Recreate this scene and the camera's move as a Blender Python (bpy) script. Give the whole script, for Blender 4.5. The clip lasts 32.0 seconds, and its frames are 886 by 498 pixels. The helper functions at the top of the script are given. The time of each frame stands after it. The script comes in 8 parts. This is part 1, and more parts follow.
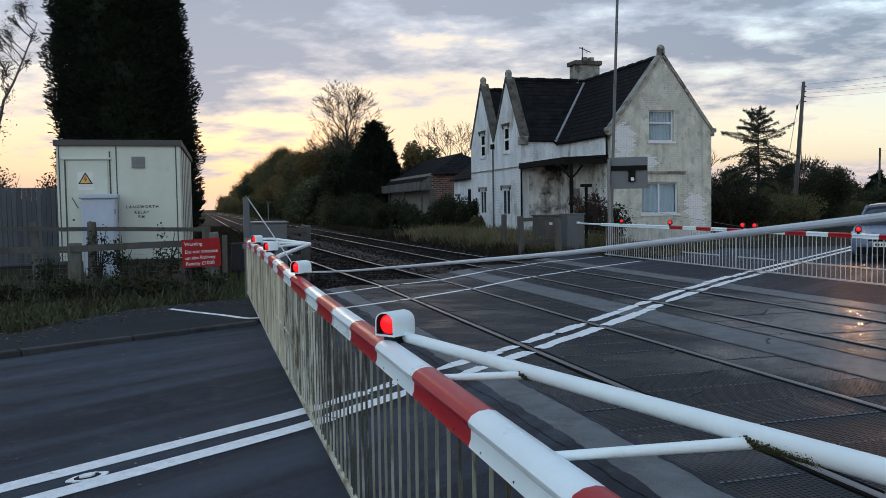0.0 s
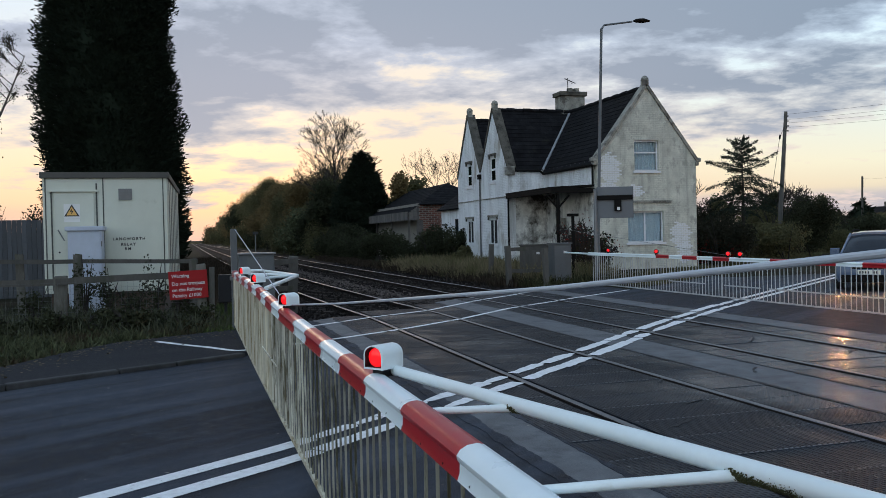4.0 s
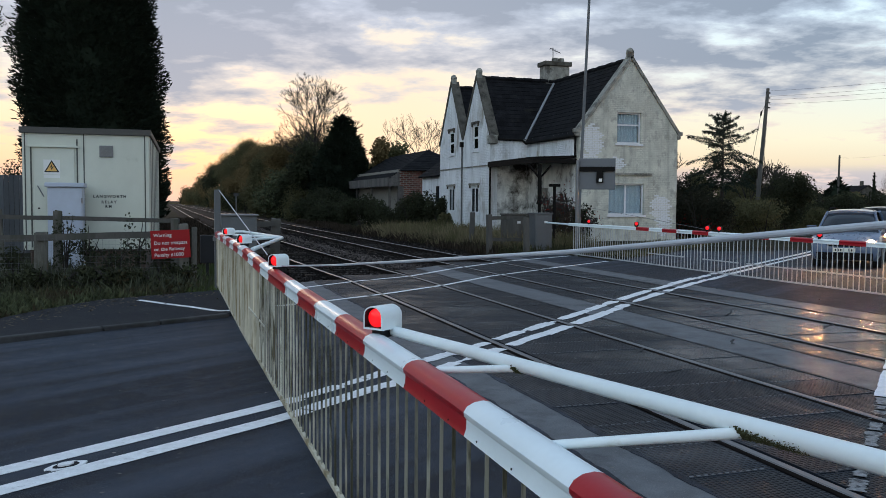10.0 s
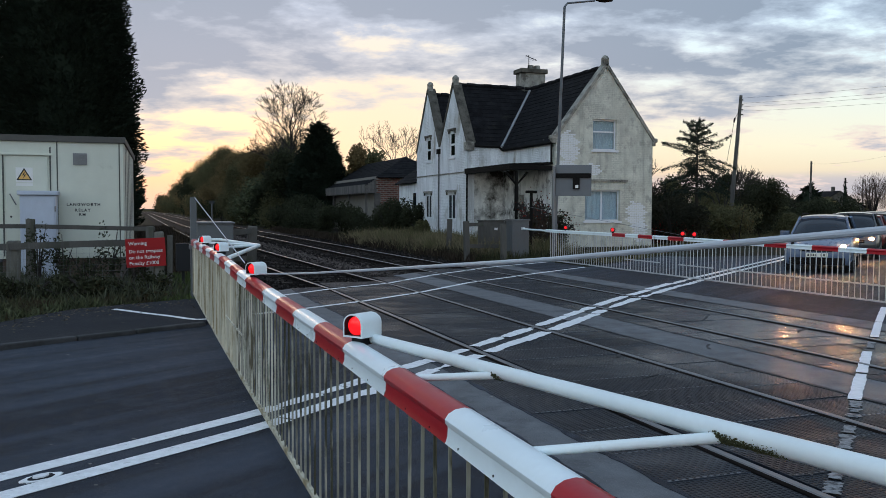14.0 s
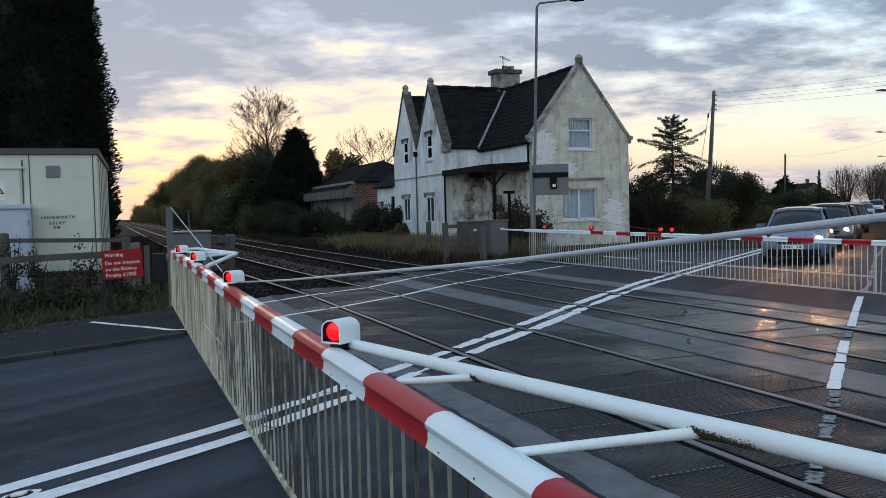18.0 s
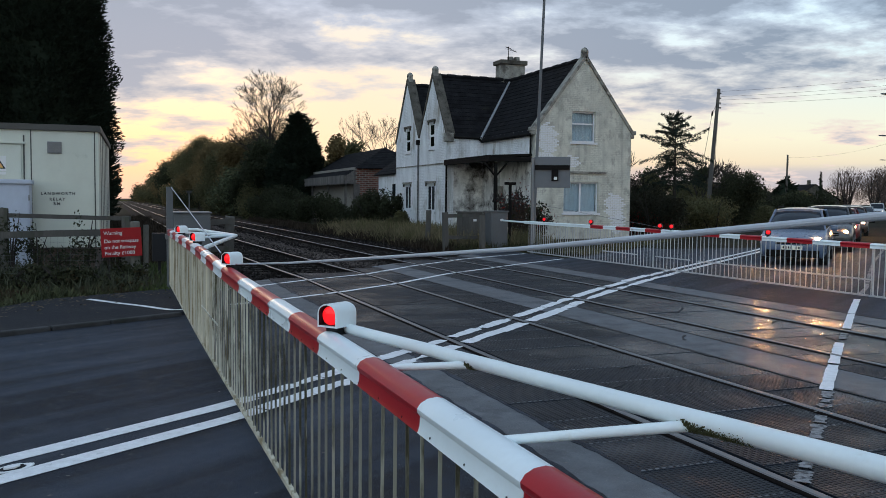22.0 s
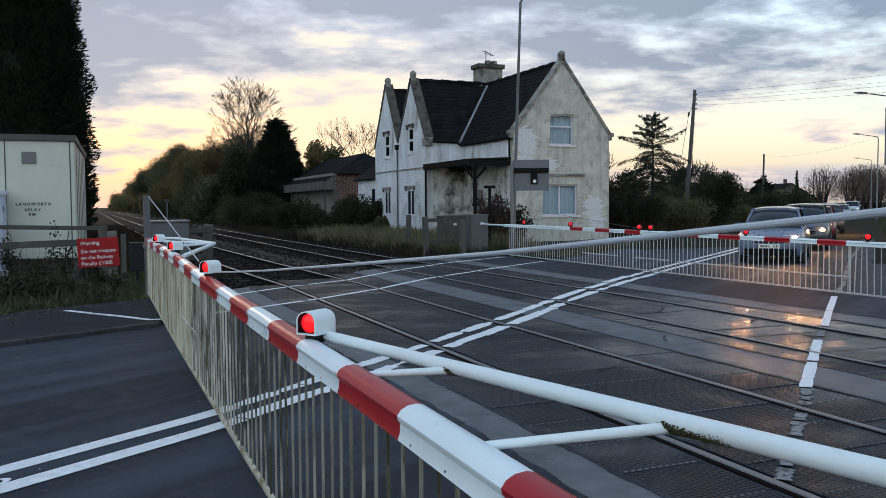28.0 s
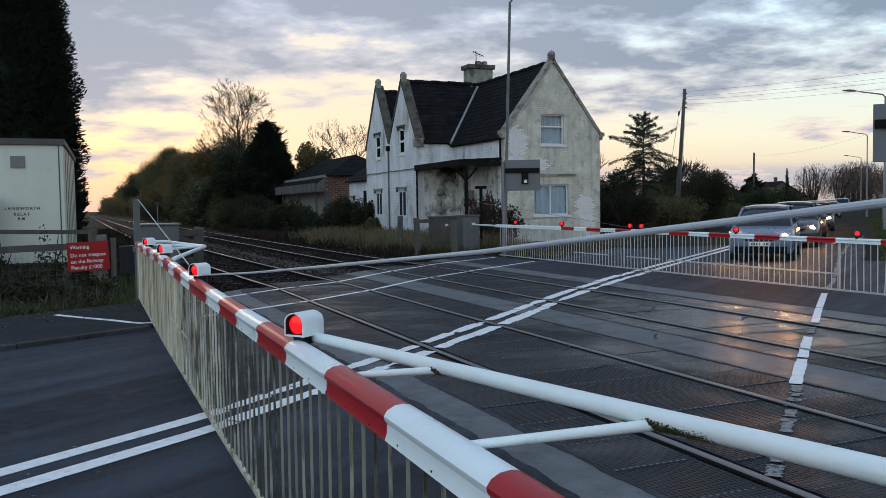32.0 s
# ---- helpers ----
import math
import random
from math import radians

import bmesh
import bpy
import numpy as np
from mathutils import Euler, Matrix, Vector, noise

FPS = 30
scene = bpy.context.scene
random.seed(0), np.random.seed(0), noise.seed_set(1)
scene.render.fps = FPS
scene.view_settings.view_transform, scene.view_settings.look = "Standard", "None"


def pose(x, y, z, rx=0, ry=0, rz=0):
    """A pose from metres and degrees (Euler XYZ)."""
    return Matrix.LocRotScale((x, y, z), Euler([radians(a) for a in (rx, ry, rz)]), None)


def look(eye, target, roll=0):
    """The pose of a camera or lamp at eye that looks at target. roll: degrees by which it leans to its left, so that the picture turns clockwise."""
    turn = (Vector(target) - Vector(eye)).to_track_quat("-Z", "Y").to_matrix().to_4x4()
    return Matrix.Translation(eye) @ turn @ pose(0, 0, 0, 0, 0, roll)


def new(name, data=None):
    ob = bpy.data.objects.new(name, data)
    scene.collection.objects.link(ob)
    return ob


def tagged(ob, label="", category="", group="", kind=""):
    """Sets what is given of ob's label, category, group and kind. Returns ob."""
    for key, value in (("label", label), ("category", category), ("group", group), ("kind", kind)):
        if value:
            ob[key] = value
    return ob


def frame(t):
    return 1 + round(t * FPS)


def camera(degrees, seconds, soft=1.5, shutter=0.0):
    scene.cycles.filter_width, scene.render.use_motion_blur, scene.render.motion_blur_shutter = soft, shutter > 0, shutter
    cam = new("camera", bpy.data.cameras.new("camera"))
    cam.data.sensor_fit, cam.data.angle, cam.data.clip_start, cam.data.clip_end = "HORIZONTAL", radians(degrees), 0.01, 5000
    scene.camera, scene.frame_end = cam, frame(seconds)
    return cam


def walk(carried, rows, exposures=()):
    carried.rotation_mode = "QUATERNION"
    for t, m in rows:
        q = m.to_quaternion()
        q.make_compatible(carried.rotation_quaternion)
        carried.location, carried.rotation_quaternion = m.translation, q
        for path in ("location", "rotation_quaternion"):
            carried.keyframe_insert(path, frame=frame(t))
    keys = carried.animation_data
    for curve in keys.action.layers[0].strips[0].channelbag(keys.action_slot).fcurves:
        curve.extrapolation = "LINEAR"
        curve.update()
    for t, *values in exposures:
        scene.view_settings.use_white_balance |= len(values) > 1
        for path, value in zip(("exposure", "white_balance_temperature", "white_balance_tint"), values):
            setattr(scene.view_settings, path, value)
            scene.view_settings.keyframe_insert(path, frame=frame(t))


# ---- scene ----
cam = camera(55.0, 32.0, soft=0.78)
PATH = [
    (0, (0.085, 0.065, 1.612), (0.631, 1.986, 1.511), -0.9),
    (0.5, (0.085, 0.064, 1.612), (0.647, 1.982, 1.531), -1.2),
    (1, (0.085, 0.063, 1.614), (0.637, 1.984, 1.547), -1.1),
    (1.5, (0.07, 0.054, 1.619), (0.593, 1.984, 1.566), -0.8),
    (2, (0.07, 0.052, 1.619), (0.578, 1.985, 1.561), -0.7),
    (2.5, (0.076, 0.051, 1.621), (0.607, 1.978, 1.547), -0.7),
    (3, (0.075, 0.044, 1.622), (0.629, 1.964, 1.542), -0.8),
    (3.5, (0.082, 0.048, 1.621), (0.643, 1.966, 1.547), -1.1),
    (4, (0.076, 0.035, 1.629), (0.652, 1.95, 1.597), -1.2),
    (4.5, (0.067, 0.022, 1.65), (0.687, 1.922, 1.736), -0.6),
    (6.5, (0.001, 0.006, 1.637), (0.587, 1.918, 1.643), 1.1),
    (7, (-0.045, 0.003, 1.637), (0.582, 1.902, 1.588), -0.5),
    (7.5, (-0.043, 0.018, 1.627), (0.592, 1.912, 1.542), -1.3),
    (8, (-0.038, 0.02, 1.626), (0.586, 1.917, 1.524), -1.4),
    (8.5, (-0.052, -0.001, 1.621), (0.557, 1.9, 1.504), -0.7),
    (9, (-0.043, 0.001, 1.618), (0.556, 1.905, 1.497), -0.0),
    (9.5, (-0.042, 0.0, 1.618), (0.569, 1.901, 1.503), 0.2),
    (10, (-0.043, 0.004, 1.617), (0.581, 1.901, 1.508), 0.4),
    (10.5, (-0.047, 0.007, 1.617), (0.584, 1.902, 1.512), 0.4),
    (11, (-0.058, 0.005, 1.62), (0.581, 1.898, 1.509), 0.5),
    (11.5, (-0.057, 0.015, 1.616), (0.588, 1.904, 1.501), 0.7),
    (12, (-0.066, 0.006, 1.621), (0.585, 1.894, 1.509), 0.8),
    (12.5, (-0.064, 0.011, 1.621), (0.591, 1.898, 1.519), 0.6),
    (13, (-0.06, 0.009, 1.621), (0.602, 1.894, 1.528), 0.5),
    (13.5, (-0.056, 0.008, 1.62), (0.615, 1.889, 1.526), 0.4),
    (14, (-0.056, -0.002, 1.621), (0.619, 1.878, 1.528), 0.2),
    (14.5, (-0.044, 0.0, 1.618), (0.63, 1.881, 1.535), -0.1),
    (16.5, (-0.049, -0.004, 1.622), (0.635, 1.874, 1.553), -0.4),
    (17, (-0.04, 0.001, 1.622), (0.662, 1.872, 1.559), -1.0),
    (17.5, (-0.038, 0.006, 1.621), (0.675, 1.873, 1.548), -1.3),
    (18, (-0.036, 0.005, 1.621), (0.683, 1.869, 1.533), -1.4),
    (18.5, (-0.034, 0.006, 1.62), (0.692, 1.867, 1.526), -1.1),
    (19, (-0.037, 0.002, 1.62), (0.695, 1.861, 1.53), -0.6),
    (19.5, (-0.043, -0.005, 1.62), (0.676, 1.859, 1.524), 0.1),
    (20, (-0.037, -0.001, 1.615), (0.662, 1.869, 1.501), 0.4),
    (20.5, (-0.038, -0.006, 1.615), (0.659, 1.865, 1.489), 0.4),
    (21, (-0.035, -0.002, 1.615), (0.666, 1.866, 1.486), 0.5),
    (21.5, (-0.032, -0.006, 1.615), (0.681, 1.859, 1.494), 0.2),
    (22, (-0.036, -0.006, 1.615), (0.684, 1.856, 1.502), 0.5),
    (22.5, (-0.034, -0.001, 1.612), (0.687, 1.861, 1.503), 1.2),
    (23, (-0.035, -0.003, 1.613), (0.699, 1.854, 1.501), 1.1),
    (23.5, (-0.03, -0.003, 1.616), (0.722, 1.848, 1.516), 0.5),
    (24, (-0.039, -0.012, 1.619), (0.711, 1.84, 1.533), 0.3),
    (24.5, (-0.032, 0.001, 1.617), (0.711, 1.856, 1.533), 0.3),
    (25, (-0.036, -0.003, 1.616), (0.713, 1.849, 1.521), 0.2),
    (25.5, (-0.033, 0.001, 1.615), (0.727, 1.848, 1.511), 0.1),
    (27.5, (-0.019, 0.013, 1.613), (0.745, 1.858, 1.506), -0.3),
    (28, (-0.021, 0.005, 1.617), (0.741, 1.851, 1.514), -0.4),
    (28.5, (-0.012, 0.006, 1.615), (0.75, 1.853, 1.518), -0.7),
    (29, (-0.013, 0.006, 1.615), (0.751, 1.852, 1.524), -0.7),
    (29.5, (-0.014, 0.007, 1.616), (0.752, 1.852, 1.525), -0.5),
    (30, (-0.009, 0.001, 1.617), (0.779, 1.837, 1.529), -0.8),
    (30.5, (-0.007, 0.005, 1.615), (0.795, 1.835, 1.534), -0.7),
    (31, (-0.005, 0.004, 1.614), (0.787, 1.838, 1.53), -0.7),
    (31.5, (-0.006, -0.002, 1.614), (0.779, 1.835, 1.521), -0.7),
    (32, (0.0, 0.0, 1.612), (0.779, 1.84, 1.511), -0.9),
]
STOPS = [(0, 0.15), (1, 0.00), (2, 0.06), (3, 0.09), (4, 0.08), (6.5, 0.06), (7, 0.09), (7.5, 0.35), (8, 0.68), (8.5, 0.40), (9, 0.10), (10, 0.15), (13, 0.15), (14, 0.15), (17, 0.10), (18, 0.19), (19, 0.23), (20, 0.35), (21, 0.43), (22, 0.12), (23, 0.10), (24, 0.15), (25, 0.24), (28, 0.23), (29, 0.17), (30, 0.12), (32, 0.13)]
walk(cam, [(t, look(eye, target, roll)) for t, eye, target, roll in PATH], exposures=STOPS)


# ---------------------------------------------------------------- world and sun
def build_world():
    """Dusk sky: a low-sun sky with broken cloud, brightest along the sunset."""
    world = bpy.data.worlds.new("dusk")
    scene.world = world
    world.use_nodes = True
    nt = world.node_tree
    nt.nodes.clear()
    n = lambda kind: nt.nodes.new(kind)
    link = nt.links.new

    def math_node(op, a, b=None, clamp=False):
        node = n("ShaderNodeMath")
        node.operation, node.use_clamp = op, clamp
        for i, v in enumerate((a, b)):
            if v is None:
                continue
            if isinstance(v, (int, float)):
                node.inputs[i].default_value = v
            else:
                link(v, node.inputs[i])
        return node.outputs[0]

    def mix(fac, a, b):
        node = n("ShaderNodeMix")
        node.data_type = "RGBA"
        link(fac, node.inputs[0]) if not isinstance(fac, float) else None
        if isinstance(fac, float):
            node.inputs[0].default_value = fac
        for i, v in ((6, a), (7, b)):
            if isinstance(v, tuple):
                node.inputs[i].default_value = (*v, 1)
            else:
                link(v, node.inputs[i])
        return node.outputs[2]

    def ramp(fac, stops):
        node = n("ShaderNodeValToRGB")
        link(fac, node.inputs[0])
        e = node.color_ramp.elements
        while len(e) < len(stops):
            e.new(0.5)
        for k, (p, c) in zip(e, stops):
            k.position, k.color = p, (*c, 1)
        return node.outputs[0]

    sky = n("ShaderNodeTexSky")
    sky.sky_type, sky.sun_disc = "NISHITA", False
    sky.sun_elevation, sky.sun_rotation = radians(2.0), radians(4.0)
    sky.air_density, sky.dust_density = 1.2, 2.0
    coord = n("ShaderNodeTexCoord")
    sep = n("ShaderNodeSeparateXYZ")
    link(coord.outputs["Generated"], sep.inputs[0])
    x, y, z = sep.outputs
    zc = math_node("MAXIMUM", z, 0.0)
    # cloud plane seen from below, its far bands flattened towards the horizon
    den = math_node("ADD", zc, 0.17)
    comb = n("ShaderNodeCombineXYZ")
    link(math_node("DIVIDE", x, den), comb.inputs[0])
    link(math_node("DIVIDE", y, den), comb.inputs[1])

    def clouds(scale, detail, rough, distort, offset, stretch):
        m = n("ShaderNodeMapping")
        link(comb.outputs[0], m.inputs[0])
        m.vector_type = "TEXTURE"
        m.inputs[1].default_value = offset
        m.inputs[2].default_value = (0, 0, radians(-24))
        m.inputs[3].default_value = stretch
        t = n("ShaderNodeTexNoise")
        link(m.outputs[0], t.inputs[0])
        t.inputs["Scale"].default_value, t.inputs["Detail"].default_value = scale, detail
        t.inputs["Roughness"].default_value, t.inputs["Distortion"].default_value = rough, distort
        return t.outputs[0]

    big = clouds(0.9, 6, 0.55, 0.2, CLOUD_A, (1.2, 0.95, 1))
    fine = clouds(3.4, 6, 0.6, 0.1, CLOUD_B, (1.1, 1.0, 1))
    west = math_node("ADD", math_node("MULTIPLY", y, 0.97), math_node("MULTIPLY", x, 0.05))
    west = math_node("POWER", math_node("MAXIMUM", west, 0.0), 5.0)
    # the cloud is broader and smoother towards the sunset
    grain = math_node("SUBTRACT", 0.48, math_node("MULTIPLY", west, 0.2))
    cover = math_node("ADD", math_node("MULTIPLY", big, math_node("SUBTRACT", 1.0, grain)), math_node("MULTIPLY", fine, grain))
    # clear gradient: warm band low in the west, pale blue above and away from it
    warm = ramp(zc, [(0.0, (0.54, 0.355, 0.285)), (0.03, (0.64, 0.385, 0.255)), (0.07, (0.69, 0.44, 0.285)), (0.11, (0.68, 0.49, 0.345)), (0.16, (0.61, 0.50, 0.435)), (0.3, (0.44, 0.49, 0.57)), (0.8, (0.36, 0.43, 0.55))])
    cool = ramp(zc, [(0.0, (0.45, 0.36, 0.32)), (0.012, (0.46, 0.37, 0.33)), (0.02, (0.29, 0.30, 0.35)), (0.034, (0.33, 0.33, 0.37)), (0.044, (0.58, 0.49, 0.36)), (0.07, (0.61, 0.575, 0.445)), (0.11, (0.54, 0.56, 0.51)), (0.15, (0.51, 0.59, 0.61)), (0.21, (0.49, 0.58, 0.64)), (0.35, (0.45, 0.55, 0.64)), (0.8, (0.36, 0.44, 0.56))])
    clear = mix(west, cool, warm)
    clear = mix(0.015, clear, sky.outputs[0])
    lit = ramp(zc, [(0.0, (0.50, 0.38, 0.37)), (0.06, (0.66, 0.49, 0.40)), (0.12, (0.49, 0.46, 0.44)), (0.2, (0.315, 0.37, 0.44)), (0.7, (0.32, 0.39, 0.50))])
    thick = ramp(zc, [(0.0, (0.36, 0.31, 0.34)), (0.08, (0.30, 0.30, 0.34)), (0.16, (0.165, 0.20, 0.25)), (0.4, (0.19, 0.235, 0.30)), (0.8, (0.265, 0.315, 0.405))])
    # clouds towards the sunset catch its last warmth
    lit_warm = ramp(zc, [(0.0, (0.52, 0.38, 0.335)), (0.07, (0.63, 0.44, 0.34)), (0.13, (0.58, 0.455, 0.40)), (0.22, (0.44, 0.40, 0.44)), (0.7, (0.36, 0.40, 0.46))])
    thick_warm = ramp(zc, [(0.0, (0.36, 0.30, 0.32)), (0.08, (0.36, 0.31, 0.32)), (0.18, (0.335, 0.305, 0.335)), (0.4, (0.215, 0.24, 0.29)), (0.8, (0.29, 0.32, 0.38))])
    lit, thick = mix(west, lit, lit_warm), mix(west, thick, thick_warm)
    # more cloud overhead than over the western horizon
    bias = math_node("ADD", cover, math_node("MULTIPLY", math_node("MINIMUM", zc, 0.22), CLOUD_RISE))
    bias = math_node("ADD", bias, math_node("MULTIPLY", x, 0.025))
    # the cloud thins where the sun went down
    dot = n("ShaderNodeVectorMath")
    dot.operation = "DOT_PRODUCT"
    link(coord.outputs["Generated"], dot.inputs[0])
    dot.inputs[1].default_value = (0.262, 0.957, 0.125)
    glow = math_node("POWER", math_node("MAXIMUM", dot.outputs["Value"], 0.0), 110.0)
    bias = math_node("SUBTRACT", bias, math_node("MULTIPLY", glow, 0.066))
    # a bank of cloud above the glow
    high = n("ShaderNodeVectorMath")
    high.operation = "DOT_PRODUCT"
    link(coord.outputs["Generated"], high.inputs[0])
    high.inputs[1].default_value = (0.31, 0.925, 0.219)
    bank = math_node("POWER", math_node("MAXIMUM", high.outputs["Value"], 0.0), 90.0)
    bias = math_node("ADD", bias, math_node("MULTIPLY", bank, 0.035))
    m1 = ramp(bias, [(CLOUD_LOW - 0.008, (0, 0, 0)), (CLOUD_LOW + 0.036, (1, 1, 1))])
    m2 = ramp(bias, [(CLOUD_LOW + 0.034, (0, 0, 0)), (CLOUD_LOW + 0.092, (1, 1, 1))])
    clear = mix(math_node("MULTIPLY", glow, 0.6), clear, (0.73, 0.52, 0.355))
    col = mix(m1, clear, lit)
    col = mix(m2, col, thick)
    # the unseen sky opposite the sunset is brightened to light the house walls
    east = math_node("ADD", math_node("MULTIPLY", y, -0.8), math_node("MULTIPLY", x, -0.6))
    east = math_node("MULTIPLY", math_node("MAXIMUM", east, 0.0), 0.8)
    gain = n("ShaderNodeMix")
    gain.data_type, gain.blend_type = "RGBA", "MULTIPLY"
    gain.inputs[0].default_value = 1.0
    link(col, gain.inputs[6])
    up = n("ShaderNodeCombineXYZ")
    for i in range(3):
        link(math_node("ADD", east, SKY_TINT[i]), up.inputs[i])
    link(up.outputs[0], gain.inputs[7])
    col = gain.outputs[2]
    below = math_node("LESS_THAN", z, -0.01)
    col = mix(below, col, (0.10, 0.10, 0.10))
    bg = n("ShaderNodeBackground")
    link(col, bg.inputs[0])
    bg.inputs[1].default_value = SKY_STRENGTH
    out = n("ShaderNodeOutputWorld")
    link(bg.outputs[0], out.inputs[0])


CLOUD_A, CLOUD_B = (0.35, 0.1, 0.0), (2.0, 5.0, 0.0)
CLOUD_LOW, CLOUD_RISE = 0.586, 0.84
SKY_STRENGTH = 1.53
SKY_TINT = (0.895, 1.0, 1.05)
build_world()

sun = new("sun", bpy.data.lights.new("sun", "SUN"))
sun.data.energy, sun.data.angle, sun.data.color = 0.2, radians(14), (1.0, 0.72, 0.5)
sun.matrix_world = look((0, 0, 0), (0.05, -1.0, -0.16))


# ---------------------------------------------------------------- materials
MATS = {}


def mat(name, base, rough=0.7, metal=0.0, vary=0.25, scale=6.0, fine=60.0, bump=0.15, dirt=None, dirt_at=0.55, dirt_scale=1.5, stretch=(1, 1, 1), island=0.0, random_ob=0.0, glow=None, spec=0.5, coat=0.0, rough_vary=0.1, wet=0.0, courses=0.0, film=0.0, film_rough=0.12, world=False, streak=None, film_at=None, tracks=None, specks=None):
    """A surface with variation at two scales, stains of a second colour, relief, and gloss that varies with them."""
    if name in MATS:
        return MATS[name]
    m = bpy.data.materials.new(name)
    MATS[name] = m
    m.use_nodes = True
    nt = m.node_tree
    bs = nt.nodes["Principled BSDF"]
    link = nt.links.new
    coord = nt.nodes.new("ShaderNodeTexCoord")
    mp = nt.nodes.new("ShaderNodeMapping")
    mp.inputs[3].default_value = stretch
    if random_ob and not world:
        shift = nt.nodes.new("ShaderNodeVectorMath")
        shift.operation = "SCALE"
        shift.inputs[0].default_value = (37.0, 61.0, 23.0)
        link(nt.nodes.new("ShaderNodeObjectInfo").outputs["Random"], shift.inputs["Scale"])
        moved = nt.nodes.new("ShaderNodeVectorMath")
        moved.operation = "ADD"
        link(coord.outputs["Object"], moved.inputs[0])
        link(shift.outputs[0], moved.inputs[1])
        link(moved.outputs[0], mp.inputs[0])
    elif world:
        link(nt.nodes.new("ShaderNodeNewGeometry").outputs["Position"], mp.inputs[0])
    else:
        link(coord.outputs["Object"], mp.inputs[0])

    def noise_tex(s, detail=5, rough_=0.6):
        t = nt.nodes.new("ShaderNodeTexNoise")
        t.inputs["Scale"].default_value, t.inputs["Detail"].default_value, t.inputs["Roughness"].default_value = s, detail, rough_
        link(mp.outputs[0], t.inputs[0])
        return t.outputs[0]

    def mixc(fac, a, b, blend="MIX"):
        node = nt.nodes.new("ShaderNodeMix")
        node.data_type, node.blend_type = "RGBA", blend
        if isinstance(fac, float):
            node.inputs[0].default_value = fac
        else:
            link(fac, node.inputs[0])
        for i, v in ((6, a), (7, b)):
            if isinstance(v, tuple):
                node.inputs[i].default_value = (*v, 1)
            else:
                link(v, node.inputs[i])
        return node.outputs[2]

    def rng(v, a, b, c, d):
        node = nt.nodes.new("ShaderNodeMapRange")
        link(v, node.inputs[0])
        for i, k in enumerate((a, b, c, d)):
            node.inputs[1 + i].default_value = k
        return node.outputs[0]

    n1, n2 = noise_tex(scale), noise_tex(fine, 3)
    dark, light = tuple(c * (1 - vary) for c in base), tuple(min(1, c * (1 + vary)) for c in base)
    col = mixc(rng(n1, 0.3, 0.7, 0, 1), dark, light)
    col = mixc(rng(n2, 0.3, 0.7, 0.0, 0.5), col, dark)
    if island or random_ob:
        src = nt.nodes.new("ShaderNodeNewGeometry").outputs["Random Per Island"] if island else nt.nodes.new("ShaderNodeObjectInfo").outputs["Random"]
        k = island or random_ob
        node = nt.nodes.new("ShaderNodeHueSaturation")
        link(rng(src, 0, 1, 1 - k, 1 + k), node.inputs["Value"])
        link(col, node.inputs["Color"])
        col = node.outputs[0]
    if dirt:
        d = noise_tex(dirt_scale, 6, 0.65)
        fac = rng(d, dirt_at, dirt_at + 0.12, 0, 1)
        col = mixc(fac, col, dirt)
    if tracks:
        # long pale bands along the road, its sky sheen put into the colour
        m3 = nt.nodes.new("ShaderNodeMapping")
        m3.vector_type = "TEXTURE"
        m3.inputs[2].default_value = (0, 0, radians(tracks[1]))
        m3.inputs[3].default_value = (11.0, 0.55, 1)
        link(coord.outputs["Object"], m3.inputs[0])
        t3 = nt.nodes.new("ShaderNodeTexNoise")
        t3.inputs["Scale"].default_value, t3.inputs["Detail"].default_value, t3.inputs["Roughness"].default_value = 1.0, 5, 0.55
        link(m3.outputs[0], t3.inputs[0])
        col = mixc(rng(t3.outputs[0], 0.45, 0.66, 0.0, 0.85), col, tracks[0])
    if specks:
        # pale chippings that show in the worn surface
        chips = noise_tex(95.0, 2, 0.5)
        col = mixc(rng(chips, 0.63, 0.72, 0.0, 0.8), col, specks)
    if streak:
        # rain-washed soot running down the wall
        m2 = nt.nodes.new("ShaderNodeMapping")
        m2.inputs[3].default_value = (2.2, 2.2, 0.16)
        link(coord.outputs["Object"], m2.inputs[0])
        t2 = nt.nodes.new("ShaderNodeTexNoise")
        t2.inputs["Scale"].default_value, t2.inputs["Detail"].default_value, t2.inputs["Roughness"].default_value = 1.5, 7, 0.68
        link(m2.outputs[0], t2.inputs[0])
        col = mixc(rng(t2.outputs[0], 0.50, 0.74, 0.0, 0.6), col, streak)
    link(col, bs.inputs["Base Color"])
    r = rng(n1, 0.3, 0.7, max(0.02, rough - rough_vary), min(1, rough + rough_vary))
    if wet:
        w = noise_tex(0.55, 4, 0.6)
        node = nt.nodes.new("ShaderNodeMath")
        node.operation = "SUBTRACT"
        link(r, node.inputs[0])
        link(rng(w, 0.42, 0.62, 0, wet), node.inputs[1])
        r = node.outputs[0]
    link(r, bs.inputs["Roughness"])
    bs.inputs["Metallic"].default_value = metal
    bs.inputs["Specular IOR Level"].default_value = spec
    bs.inputs["Coat Weight"].default_value = coat
